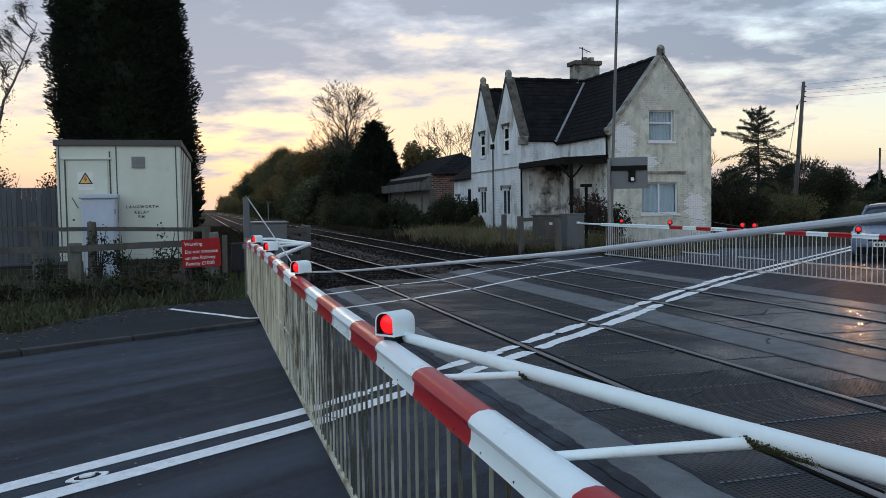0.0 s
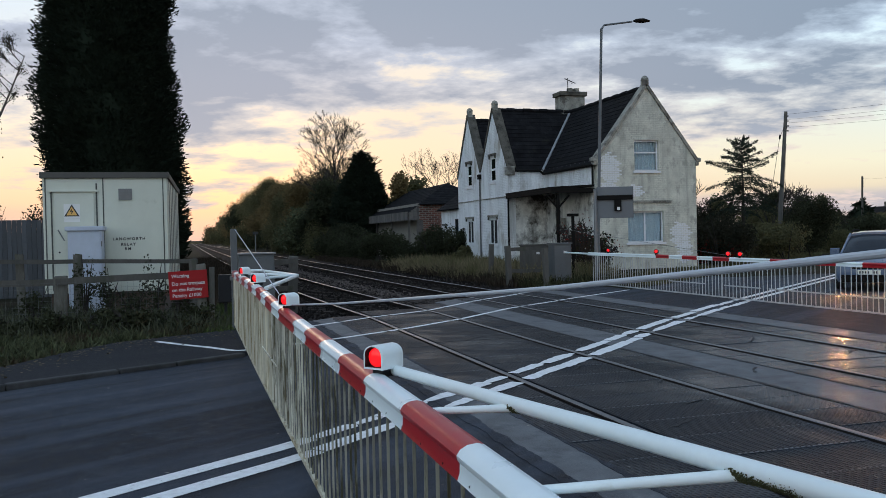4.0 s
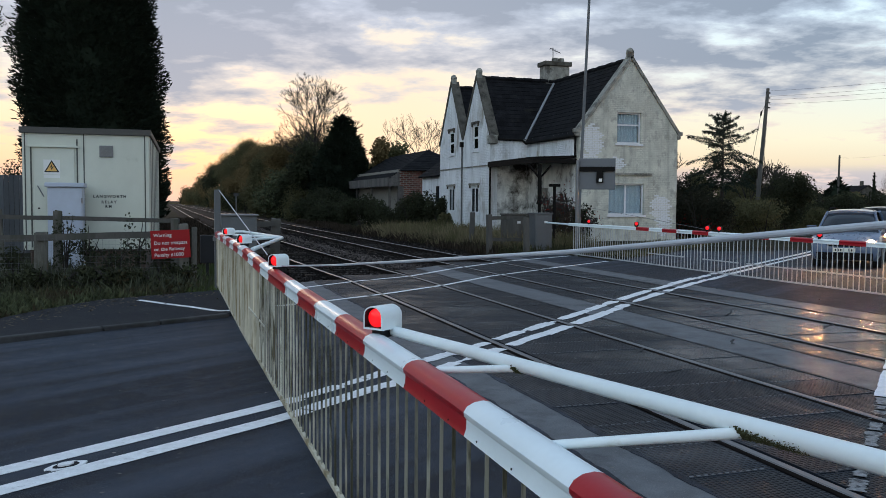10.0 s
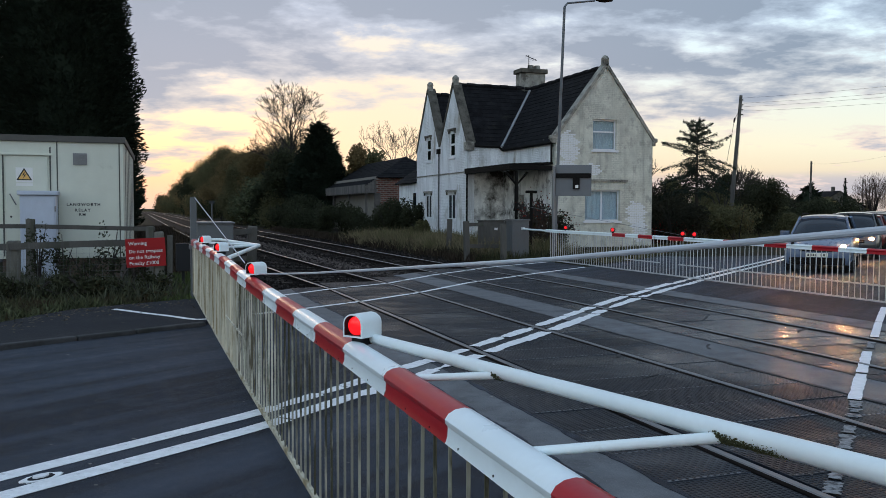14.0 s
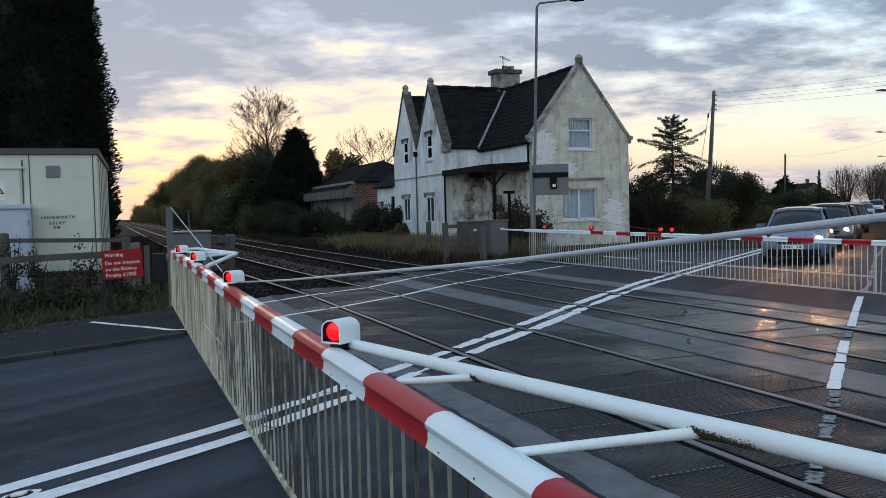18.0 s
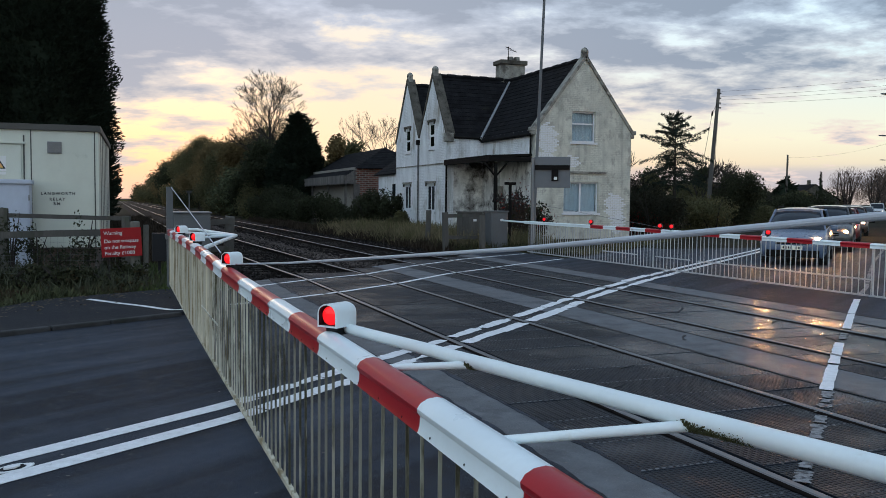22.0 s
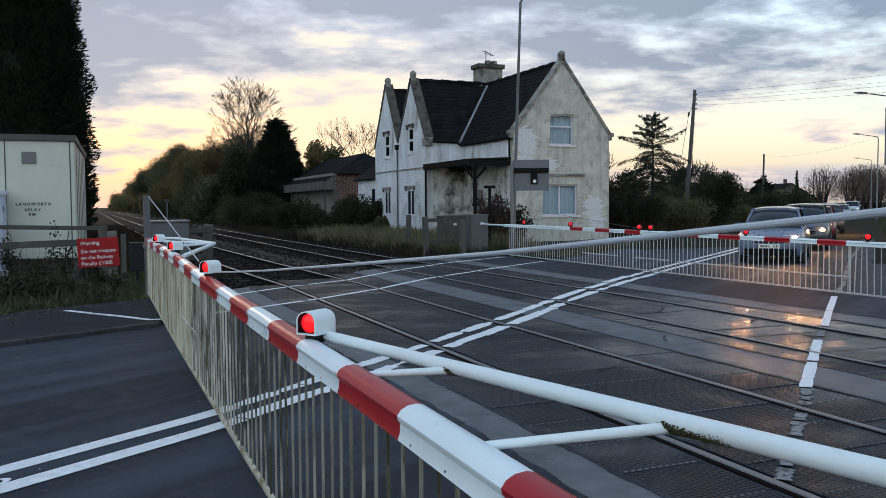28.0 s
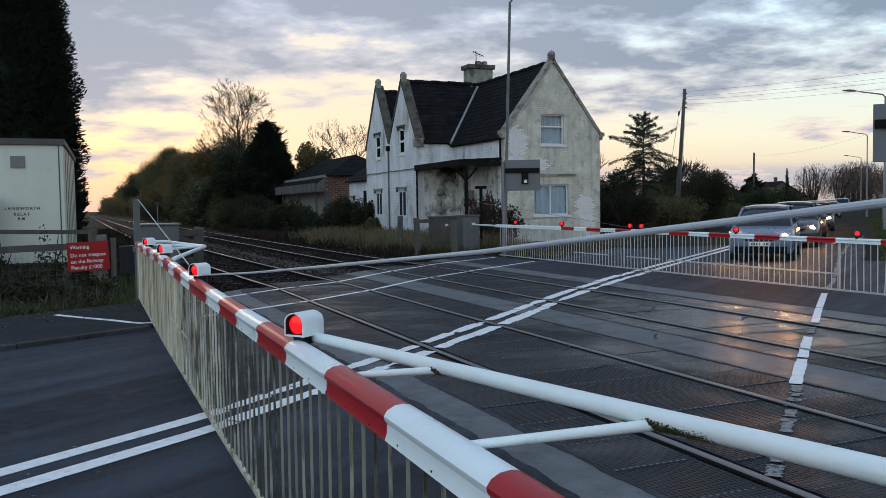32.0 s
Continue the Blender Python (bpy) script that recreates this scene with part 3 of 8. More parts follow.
def near_barrier():
    t = thing("level_crossing_barrier", BOOM_X, 8, 0, "lowered red and white striped crossing barrier with hanging skirt", "barrier", "crossing barriers")
    O = Vector((BOOM_X, 8, 0))

    def L(*p):
        return Vector(p) - O
    zf = lambda yy: boom_z(yy + 8)
    yy = [v - 8 for v in steps(-2.4, 15.6, 0.4)]
    part("boom", swept(boom_outline(), yy, zf), tube_white, t, "white painted aluminium boom", True)
    # reflective bands wrapped on the boom, most of them 0.68 m long
    edges = [-0.36, 0.33, 1.02, 1.71, 2.42, 3.11, 3.80, 4.48, 5.14, 5.82, 6.48, 7.56, 8.24, 8.9, 9.46, 10.12, 10.8, 11.48, 12.16, 12.84, 13.52, 14.2, 14.88, 15.5]
    for k, (y0, y1) in enumerate(zip(edges, edges[1:])):
        red = k % 2 == 0
        ys = [v - 8 for v in steps(y0, y1, 0.3)]
        bm = swept(boom_outline(), ys, lambda v: zf(v) + 0.002, grow=1.035)
        part("reflective_band", bm, boom_red if red else boom_white, t, "red reflective band" if red else "white reflective band", True)
    # skirt bars
    proto = clean = None
    i = 0
    y0 = 0.0
    while y0 < 15.3:
        top = boom_z(y0) - 0.085
        bot = float(np.interp(y0, [0, 7, 10, 15.2], [0.03, 0.035, 0.05, 0.15]))
        if proto is None:
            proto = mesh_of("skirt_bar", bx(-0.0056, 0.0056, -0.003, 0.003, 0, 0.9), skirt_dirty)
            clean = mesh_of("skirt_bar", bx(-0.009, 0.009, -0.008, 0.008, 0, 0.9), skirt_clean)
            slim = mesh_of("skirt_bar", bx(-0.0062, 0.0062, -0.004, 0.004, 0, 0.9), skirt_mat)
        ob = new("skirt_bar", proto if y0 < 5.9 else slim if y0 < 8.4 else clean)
        ob.parent = t
        lean = 0.012 * math.sin(i * 1.7) + 0.006 * math.sin(i * 0.37)
        ob.matrix_local = Matrix.Translation((-0.036, y0 - 8, bot)) @ Matrix.Rotation(lean, 4, "X") @ Matrix.Diagonal((1, 1, (top - bot) / 0.9, 1))
        i += 1
        y0 += 0.142 if y0 < 9 else 0.11
    sk = [(-0.011, 0), (0.011, 0), (0.011, 0.03), (-0.011, 0.03)]
    bm = swept(sk, [v - 8 for v in steps(0, 15.25, 0.8)], lambda v: float(np.interp(v + 8, [0, 7, 10, 15.2], [0.03, 0.035, 0.05, 0.15])), x=-0.036)
    part("bottom_rail", bm, skirt_clean, t, "pale dirty aluminium bottom rail of the skirt")
    bm = bmesh.new()
    bm_box(bm, -0.05, -0.04, 7.9 - 8, 9.4 - 8, 0.46, 0.475)
    part("middle_rail", bm, skirt_mat, t)
    # bolts along the flange
    proto = mesh_of("bolt", tb([(-0.047, 0, 0), (-0.0505, 0, 0)], 0.004, 6), black_paint)
    for y0 in steps(1.0, 6.0, 0.27):
        ob = new("bolt", proto)
        ob.parent = t
        ob.matrix_local = Matrix.Translation((0, y0 - 8, boom_z(y0) - 0.094))
    # lamps
    for y0, side in ((13.3, 0.02), (10.7, 0.02), (7.5, 0.03), (3.8, 0.035)):
        boom_light(t, side, y0 - 8, boom_z(y0) + 0.022, 36)
    # side brace with its struts, moss at the joints
    p0, p1, p2 = Vector((0.953, 3.95, 1.014)), Vector((1.09, 2.607, 1.074)), Vector((1.197, 1.565, 1.121))
    d = (p2 - p1) / (p2.y - p1.y)
    end = p2 + d * (-2.2 - p2.y)
    brace = part("side_brace", tb([L(*p0), L(*p1), L(*p2), L(*end)], 0.024, 16), tube_white, t, "white tubular side brace", True)
    for a, b in (((0.91, 2.985, 0.995), p1), ((0.91, 1.985, 0.990), p2)):
        part("strut", tb([L(*a), L(*b) - Vector((0, 0, 0.010))], [0.0128, 0.0142], 12), tube_white, brace, "white strut", True)
    for c, lo, hi, count in ((p1, -0.02, 0.03, 360), (p2, -0.02, 0.17, 2200)):
        bm = bmesh.new()
        for _ in range(count):
            s = lo + (hi - lo) * random.random() ** 2.2
            a = random.gauss(-0.85, 0.3)
            q = L(*c) - d * s + Vector((-math.cos(a) * 0.024, 0, math.sin(a) * 0.024)) + Vector((random.gauss(0, 0.002), random.gauss(0, 0.006), random.gauss(0, 0.002)))
            m = Matrix.Translation(q) @ Euler((random.random() * 6, random.random() * 6, 0)).to_matrix().to_4x4()
            bmesh.ops.create_icosphere(bm, subdivisions=1, radius=random.uniform(0.0010, 0.0028) * (1 - 0.5 * s / hi), matrix=m)
        part("moss", bm, moss, brace, "dark green moss at the joint")
    # stay rod from the third lamp up towards the pivot mast
    part("stay_rod", tb([L(0.93, 7.4, 1.06), L(0.945, 5.2, 1.225), L(0.95, 3.687, 1.35), L(0.95, 1.996, 1.491), L(0.95, 0.8, 1.606), L(0.95, -2.0, 1.87)], 0.0064, 10), sleeve, t, "grey sleeved steel stay", True)
    part("tip_stay", tb([L(0.91, 15.75, 1.81), L(0.93, 8.5, 1.09)], 0.006, 8), sleeve, t, "thin pale stay wire", True)
    # folding outrigger near the tip
    out = part("outrigger", tb([L(0.95, 10.2, 1.05), L(1.69, 13.2, 1.06), L(1.30, 15.2, 1.08), L(0.93, 15.3, 1.08)], 0.026, 12), tube_white, t, "white tubular outrigger frame", True)
    for a, b in (((0.93, 14.4, 1.07), (1.63, 13.35, 1.06)), ((0.93, 12.4, 1.06), (1.66, 13.25, 1.06))):
        part("outrigger_strut", tb([L(*a), L(*b)], 0.02, 10), tube_white, out, "", True)
    part("boom_tip", bx(-0.05, 0.05, 7.55, 7.62, 0.97, 1.09, bevel=0.006), galv, t)
    # machine and mast at the pivot, behind the viewer's shoulder
    part("pivot_housing", bx(-0.3, 0.4, -11.2, -10.4, 0, 1.1, bevel=0.02), grey_paint, t, "grey machine housing at the pivot")
    part("pivot_mast", tb([(0.07, -10.4, 1.0), (0.07, -10.4, 2.0)], 0.04, 12), galv, t)
    return t


def far_barrier():
    X = 12.1
    t = thing("level_crossing_barrier", X, 16, 0, "lowered striped crossing barrier with pale railing skirt across the road", "barrier", "crossing barriers")
    zf = lambda v: float(np.interp(v + 16, [5, 10, 14, 20, 27], [0.93, 0.95, 0.97, 1.0, 1.01]))
    part("boom", swept(boom_outline(0.045, 0.09), [v - 16 for v in steps(4.5, 24.2, 0.8)], zf), tube_white, t, "white painted aluminium boom", True)
    part("boom_tail", tb([(0, 24.2 - 16, 0.96), (0, 26.8 - 16, 0.98)], 0.028, 10), tube_white, t, "thin white tail of the boom", True)
    red = [(20.17, 19.53), (18.91, 18.26), (17.6, 16.96), (15.52, 14.86), (14.22, 13.58), (12.9, 12.25), (11.6, 10.96), (10.05, 9.46), (8.55, 7.96)]
    for a, b in red:
        part("reflective_band", swept(boom_outline(0.045, 0.09), [b - 16, a - 16], lambda v: zf(v) + 0.002, grow=1.05), boom_red, t, "red reflective band", True)
    proto = mesh_of("skirt_bar", bx(-0.005, 0.005, -0.0075, 0.0075, 0, 0.9), skirt_far)
    y0 = 5.0
    i = 0
    while y0 < 24.0:
        top = zf(y0 - 16) - 0.08
        ob = new("skirt_bar", proto)
        ob.parent = t
        ob.matrix_local = Matrix.Translation((0, y0 - 16, 0.05)) @ Matrix.Rotation(0.02 * math.sin(i * 2.1) + (0.03 * math.sin(i * 0.9) if y0 < 11 else 0), 4, "X") @ Matrix.Diagonal((1, 1, (top - 0.05) / 0.9, 1))
        y0 += 0.135
        i += 1
    part("bottom_rail", bx(-0.012, 0.012, 5 - 16, 24 - 16, 0.03, 0.06), skirt_far, t, "pale bottom rail of the skirt")
    for a, b in ((15.9, 17.2), (18.0, 19.6), (10.9, 15.6)):
        part("middle_rail", bx(-0.014, 0.014, a - 16, b - 16, 0.31, 0.335), skirt_far, t)
    for v in (10.9, 17.3):
        part("skirt_post", bx(-0.01, 0.01, v - 16 - 0.01, v - 16 + 0.01, 0.03, 0.9), skirt_far, t)
    for y0 in (22.9, 20.2, 17.05, 16.6, 13.45, 10.55):
        boom_light(t, 0, y0 - 16, zf(y0 - 16) + 0.03, 48, black_paint)
    part("stay_wire", tb([(0, 17.0 - 16, 1.02), (0.0, 26.0 - 16, 1.75)], 0.005, 6), galv, t)
    return t


near_barrier()
far_barrier()


# ---------------------------------------------------------------- relay room and its fences
relay_paint = mat("cream_panel_paint", (0.60, 0.62, 0.53), rough=0.5, vary=0.06, scale=2, fine=30, bump=0.05, dirt=(0.44, 0.46, 0.37), dirt_at=0.62, dirt_scale=1.2)
relay_roof = mat("dark_fascia", (0.07, 0.066, 0.058), rough=0.6, vary=0.15)
seam_dark = mat("dark_seam", (0.075, 0.08, 0.07), rough=0.7)
locker_paint = mat("pale_blue_locker_paint", (0.46, 0.51, 0.60), rough=0.5, vary=0.07, dirt=(0.42, 0.46, 0.48), dirt_at=0.6)
sign_white = mat("white_sign_plate", (0.72, 0.72, 0.70), rough=0.5, vary=0.05)
sign_yellow = mat("yellow_orange_sign", (0.72, 0.42, 0.12), rough=0.5, vary=0.06)
sign_red = mat("red_sign_plate", (0.33, 0.012, 0.014), spec=0.25, rough=0.6, vary=0.12, scale=4, dirt=(0.26, 0.014, 0.015), dirt_at=0.6)
ink = mat("black_ink", (0.02, 0.02, 0.02), rough=0.6)


def lettering(text, size, material, parent, m, name="lettering", align="LEFT", spacing=1.0, bold=0.0):
    cu = bpy.data.curves.new(name, "FONT")
    cu.body, cu.size, cu.extrude, cu.align_x, cu.space_character = text, size, 0.001, align, spacing
    cu.offset = bold
    tmp = bpy.data.objects.new("tmp", cu)
    me = bpy.data.meshes.new_from_object(tmp)
    bpy.data.objects.remove(tmp)
    me.materials.clear()
    me.materials.append(material)
    ob = new(name, me)
    ob.parent = parent
    ob.matrix_local = m
    return ob


def relay_room():
    t = thing("relay_room", -1.72, 21.5, 0.42, "cream steel relay room cabin with a dark flat roof edge", "equipment cabin", rz=-1.5)
    w, d, h = 1.37, 7.3, 2.72
    part("body", bx(-w, w, 0, d, 0.04, h, bevel=0.01), relay_paint, t, "cream panelled walls")
    part("plinth", bx(-w + 0.12, w - 0.12, 0.12, d - 0.1, -0.65, 0.04), brick_dark, t, "dark brick plinth")
    roof = part("roof_edge", bx(-w - 0.05, w + 0.05, -0.06, d + 0.05, h, h + 0.14, bevel=0.008), relay_roof, t, "dark roof fascia")
    for xx in (-1.31, -0.06, 1.28):
        part("panel_seam", bx(xx - 0.012, xx + 0.012, -0.012, 0.006, 0.04, h), seam_dark, t)
    for k in range(7):
        yy = 0.2 + k * 1.0
        part("wall_rib", bx(w - 0.002, w + 0.010, yy, yy + 0.5, 0.04, h, bevel=0.004), relay_paint, t)
        part("panel_seam", bx(w - 0.002, w + 0.006, yy + 0.52, yy + 0.98, 0.04, h), seam_dark, t)
    door = part("door", bx(-1.12, -0.26, -0.03, -0.002, 0.1, 2.38, bevel=0.006), relay_paint, t, "cream steel door")
    for a, b in (((-1.2, -1.17), (0.1, 2.4)), ((-0.22, -0.19), (1.0, 2.6))):
        part("door_jamb", bx(a[0], a[1], -0.02, 0.004, b[0], b[1]), seam_dark, t)
    part("drip_rail", bx(-1.24, -0.16, -0.07, 0, 2.4, 2.45, bevel=0.006), relay_paint, door, "cream drip rail over the door")
    part("door_handle", tb([(-1.05, -0.05, 1.52), (-0.92, -0.06, 1.27)], 0.013, 8), galv, door, "steel lever handle")
    part("lock", tb([(-1.03, -0.028, 1.0), (-1.03, -0.045, 1.0)], 0.022, 12), black_paint, door)
    plate = part("warning_plate", bx(-0.92, -0.57, -0.04, -0.03, 1.78, 2.12), sign_white, door, "white plate with a yellow electrical warning triangle")
    bm = bmesh.new()
    bm_prism(bm, [(-0.91, 1.83), (-0.58, 1.83), (-0.745, 2.11)], "y", -0.043, -0.041)
    part("warning_triangle", bm, ink, plate)
    bm = bmesh.new()
    bm_prism(bm, [(-0.865, 1.855), (-0.625, 1.855), (-0.745, 2.06)], "y", -0.047, -0.044)
    part("warning_triangle", bm, sign_yellow, plate)
    bm = bmesh.new()
    bm_prism(bm, [(-0.73, 2.03), (-0.79, 1.935), (-0.745, 1.945), (-0.765, 1.87), (-0.70, 1.965), (-0.745, 1.955)], "y", -0.051, -0.048)
    part("lightning_bolt", bm, ink, plate)
    part("notice", bx(-0.92, -0.57, -0.036, -0.031, 1.70, 1.765), sign_white, door)
    vent = part("vent", bx(0.28, 0.58, -0.03, 0, 2.2, 2.47, bevel=0.005), galv, t, "grey louvred vent")
    for k in range(7):
        part("louvre", bx(0.30, 0.56, -0.042, -0.028, 2.225 + k * 0.034, 2.235 + k * 0.034), galv, vent)
    for txt, z0, x0 in (("LANGWORTH", 1.255, 0.49), ("RELAY", 1.125, 0.47), ("RM", 1.02, 0.46)):
        lettering(txt, 0.09, ink, t, pose(x0, -0.004, z0, 90, 0, 0), align="CENTER", spacing=1.4, bold=0.003)
    return t


brick_dark = mat("dark_brick", (0.10, 0.07, 0.055), rough=0.9, vary=0.35, scale=7)
relay_room()


def locker():
    t = thing("equipment_locker", -2.12, 20.7, 0.04, "pale blue-white steel equipment locker beside the relay room", "locker")
    part("body", bx(-0.36, 0.36, 0, 0.6, 0.0, 1.86, bevel=0.012), locker_paint, t)
    part("lid", bx(-0.41, 0.41, -0.06, 0.65, 1.86, 1.96, bevel=0.02), locker_paint, t, "pale overhanging lid")
    door = part("door", bx(-0.33, 0.33, -0.018, -0.002, 0.06, 1.82, bevel=0.006), locker_paint, t)
    for z0 in (0.3, 1.5):
        part("hinge", tb([(0.35, -0.02, z0), (0.35, -0.02, z0 + 0.12)], 0.013, 8), galv, door)


locker()


grey_post = mat("silvered_post_timber", (0.125, 0.12, 0.105), rough=0.9, spec=0.1, vary=0.4, scale=5, fine=50, stretch=(1, 1, 0.25), bump=0.5, dirt=(0.06, 0.065, 0.042), dirt_at=0.52, random_ob=0.2)


def timber_post(x, y, z0, h, w, label, top_cut=0.03):
    bm = bmesh.new()
    vs = bm_box(bm, -w / 2, w / 2, -w / 2, w / 2, 0, h, bevel=0.008)
    for v in bm.verts:
        if v.co.z > h - 0.02:
            v.co.z += random.uniform(-top_cut, top_cut)
    ob = solid("fence_post", bm, grey_post if "thick" in label or "rear" in label else wood_post, label, "fence post", "timber fence posts")
    ob.matrix_world = pose(x, y, z0, random.uniform(-2, 2), random.uniform(-2, 2), random.uniform(-8, 8))
    return ob


def fence_rail(p0, p1, w=0.04, h=0.09):
    a, b = Vector(p0), Vector(p1)
    n = max(3, int((b - a).length / 0.6))
    bm = bmesh.new()
    rings = []
    for i in range(n + 1):
        c = a.lerp(b, i / n) + Vector((0, 0, random.uniform(-0.008, 0.008)))
        rings.append([bm.verts.new(c + Vector((0, s * w / 2, u * h / 2))) for s, u in ((-1, -1), (1, -1), (1, 1), (-1, 1))])
    for r, s in zip(rings, rings[1:]):
        for k in range(4):
            bm.faces.new((r[k], r[(k + 1) % 4], s[(k + 1) % 4], s[k]))
    bm.faces.new(rings[0][::-1])
    bm.faces.new(rings[-1])
    return solid("fence_rail", bm, wood_post, "grey weathered timber fence rail", "fence rail", "timber fence rails")


for x, y, h, w in ((-2.2, 17.2, 1.0, 0.22), (0.33, 16.9, 1.16, 0.17), (0.50, 16.95, 1.1, 0.10), (-4.9, 17.4, 1.0, 0.2)):
    timber_post(x, y, -0.1, h + 0.1, w, "thick grey weathered timber fence post in long grass")
for x, y, h in ((-3.35, 20.2, 1.4), (-2.2, 19.9, 1.38), (0.2, 19.6, 1.2), (-5.0, 20.4, 1.4)):
    timber_post(x, y, -0.1, h + 0.1, 0.16, "grey weathered timber fence post of the rear fence")
fence_rail((-6.5, 17.25, 0.92), (-2.2, 17.12, 0.91), h=0.12)
fence_rail((-2.25, 17.1, 0.915), (0.4, 16.8, 1.0), h=0.12)
fence_rail((-7, 20.4, 1.34), (0.3, 19.55, 1.17), h=0.09)
fence_rail((-6.5, 17.2, 0.14), (0.4, 16.9, 0.06), h=0.12)


def wire_mesh_panel():
    bm = bmesh.new()
    wires = []
    for i in range(62):
        x = -6.4 + i * 0.11
        wires.append(((x, 17.18 - 0.03 * (x + 6.4) , 0.0), (x, 17.18 - 0.03 * (x + 6.4), 0.9)))
    for k in range(9):
        wires.append(((-6.4, 17.18, 0.02 + 0.11 * k), (0.4, 16.97, 0.02 + 0.11 * k)))
    for a, b in wires:
        bm_tube(bm, [a, b], 0.0016, 3, cap=False)
    return solid("wire_mesh", bm, grey_paint, "thin square wire mesh stapled to the timber fence", "wire mesh")


wire_mesh_panel()


def trespass_sign():
    t = thing("trespass_sign", 0.08, 16.78, 0.8, "red warning sign with white lettering fixed to the fence", "sign")
    t.matrix_world = pose(0.085, 16.76, 0.8, 0, -2.4, 0)
    part("plate", bx(-0.35, 0.35, 0, 0.006, -0.265, 0.265, bevel=0.002), sign_red, t, "red plate")
    for txt, z0 in (("Warning", 0.145), ("Do not trespass", 0.0), ("on the Railway", -0.115), ("Penalty £1000", -0.225)):
        lettering(txt, 0.092, sign_white, t, pose(-0.30, -0.003, z0, 90, 0, 0), bold=0.0008)


trespass_sign()


def corrugated_fence():
    t = thing("steel_palisade_fence", -7, 30, -0.1, "grey steel pale fence behind the relay room", "fence")
    pale = mesh_of("pale", bx(-0.0705, 0.0705, -0.015, 0.015, 0, 2.5, bevel=0.01), mat("grey_steel_pale", (0.065, 0.073, 0.085), rough=0.55, metal=0.3, vary=0.2, random_ob=0.2))
    for k in range(60):
        ob = new("pale", pale)
        ob.parent = t
        ob.matrix_local = pose(-5.0 + k * 0.145, 0, 0, 0, 0, random.uniform(-6, 6))
    for z0 in (0.5, 2.0):
        part("fence_bar", bx(-5, 3.7, 0.02, 0.07, z0, z0 + 0.06), galv, t)


corrugated_fence()


# ---------------------------------------------------------------- barrier tip rest and trackside cabinets
def tip_rest():
    t = thing("barrier_rest_post", 0.88, 15.85, 0, "grey steel post beside the barrier tip", "post")
    part("post", bx(-0.05, 0.06, -0.05, 0.05, -0.2, 1.82, bevel=0.008), grey_paint, t)
    part("cradle", bx(-0.08, 0.09, -0.12, -0.05, 0.9, 0.98, bevel=0.006), galv, t)


def trackside_cabinet():
    t = thing("trackside_cabinet", 1.5, 18.6, -0.1, "grey steel trackside equipment cabinet with a pale lid", "cabinet")
    part("body", bx(-0.37, 0.37, 0, 0.6, 0, 1.40, bevel=0.012), grey_paint, t)
    part("lid", bx(-0.40, 0.40, -0.04, 0.64, 1.40, 1.44, bevel=0.012), galv, t, "pale metal lid")
    part("label_plate", bx(0.12, 0.30, -0.006, 0.0, 1.1, 1.2), sign_white, t)
    part("door", bx(-0.2, 0.34, -0.014, -0.001, 0.06, 1.34, bevel=0.006), grey_paint, t)


def small_box():
    t = thing("junction_box", 0.83, 18.4, -0.1, "dark grey steel junction box on a post", "box")
    part("body", bx(-0.14, 0.14, 0, 0.25, 0.42, 1.0, bevel=0.012), black_paint, t)
    part("stand", bx(-0.03, 0.03, 0.09, 0.15, -0.1, 0.42), black_paint, t)


tip_rest()
trackside_cabinet()
small_box()
timber_post(2.35, 19.6, -0.2, 1.42, 0.2, "dark brown timber post beside the track")
fence_rail((1.95, 19.5, 1.1), (2.4, 19.5, 1.12), h=0.12)
fence_rail((1.95, 19.5, 0.5), (2.4, 19.5, 0.5), h=0.12)


# ---------------------------------------------------------------- station house
render_wall = mat("stained_white_render", (0.62, 0.62, 0.535), rough=0.85, spec=0.2, vary=0.2, scale=2.2, fine=14, bump=0.7, dirt=(0.42, 0.415, 0.36), dirt_at=0.52, dirt_scale=3.2, stretch=(1, 1, 0.8), courses=0.7, streak=(0.27, 0.27, 0.23))
white_wall = mat("white_painted_wall", (0.78, 0.80, 0.81), rough=0.8, vary=0.18, scale=1.6, fine=18, bump=0.35, dirt=(0.34, 0.32, 0.27), dirt_at=0.56, dirt_scale=0.9, stretch=(1, 1, 0.5), courses=0.25, streak=(0.28, 0.285, 0.27))
stone_dark = mat("lichened_stone", (0.13, 0.12, 0.10), rough=0.95, spec=0.1, vary=0.45, scale=5, fine=25, bump=0.5, dirt=(0.055, 0.05, 0.042), dirt_at=0.5, dirt_scale=2.5)
stone_cap = mat("stone_coping", (0.30, 0.29, 0.25), rough=0.9, vary=0.35, scale=4, fine=20, bump=0.4, dirt=(0.11, 0.10, 0.085), dirt_at=0.50, dirt_scale=2.2)
slate = mat("dark_slate", (0.015, 0.015, 0.0165), spec=0.08, rough=0.95, vary=0.5, scale=3, fine=18, bump=0.4, island=0.22, dirt=(0.024, 0.023, 0.019), dirt_at=0.6)
frame_white = mat("white_window_frame", (0.70, 0.72, 0.74), rough=0.45, vary=0.05)
dark_timber = mat("dark_painted_timber", (0.012, 0.011, 0.010), spec=0.08, rough=0.8, vary=0.3)
curtain_mat = mat("net_curtain", (0.36, 0.44, 0.48), rough=0.9, vary=0.25, scale=9, fine=30, stretch=(3, 3, 0.5), bump=0.3)
room_dark = mat("dark_room", (0.03, 0.035, 0.04), rough=0.9)
lead = mat("pale_lead_flashing", (0.30, 0.31, 0.33), rough=0.5, vary=0.2)
pane = glass("window_glass")
pane.node_tree.nodes["Principled BSDF"].inputs["IOR"].default_value = 1.12


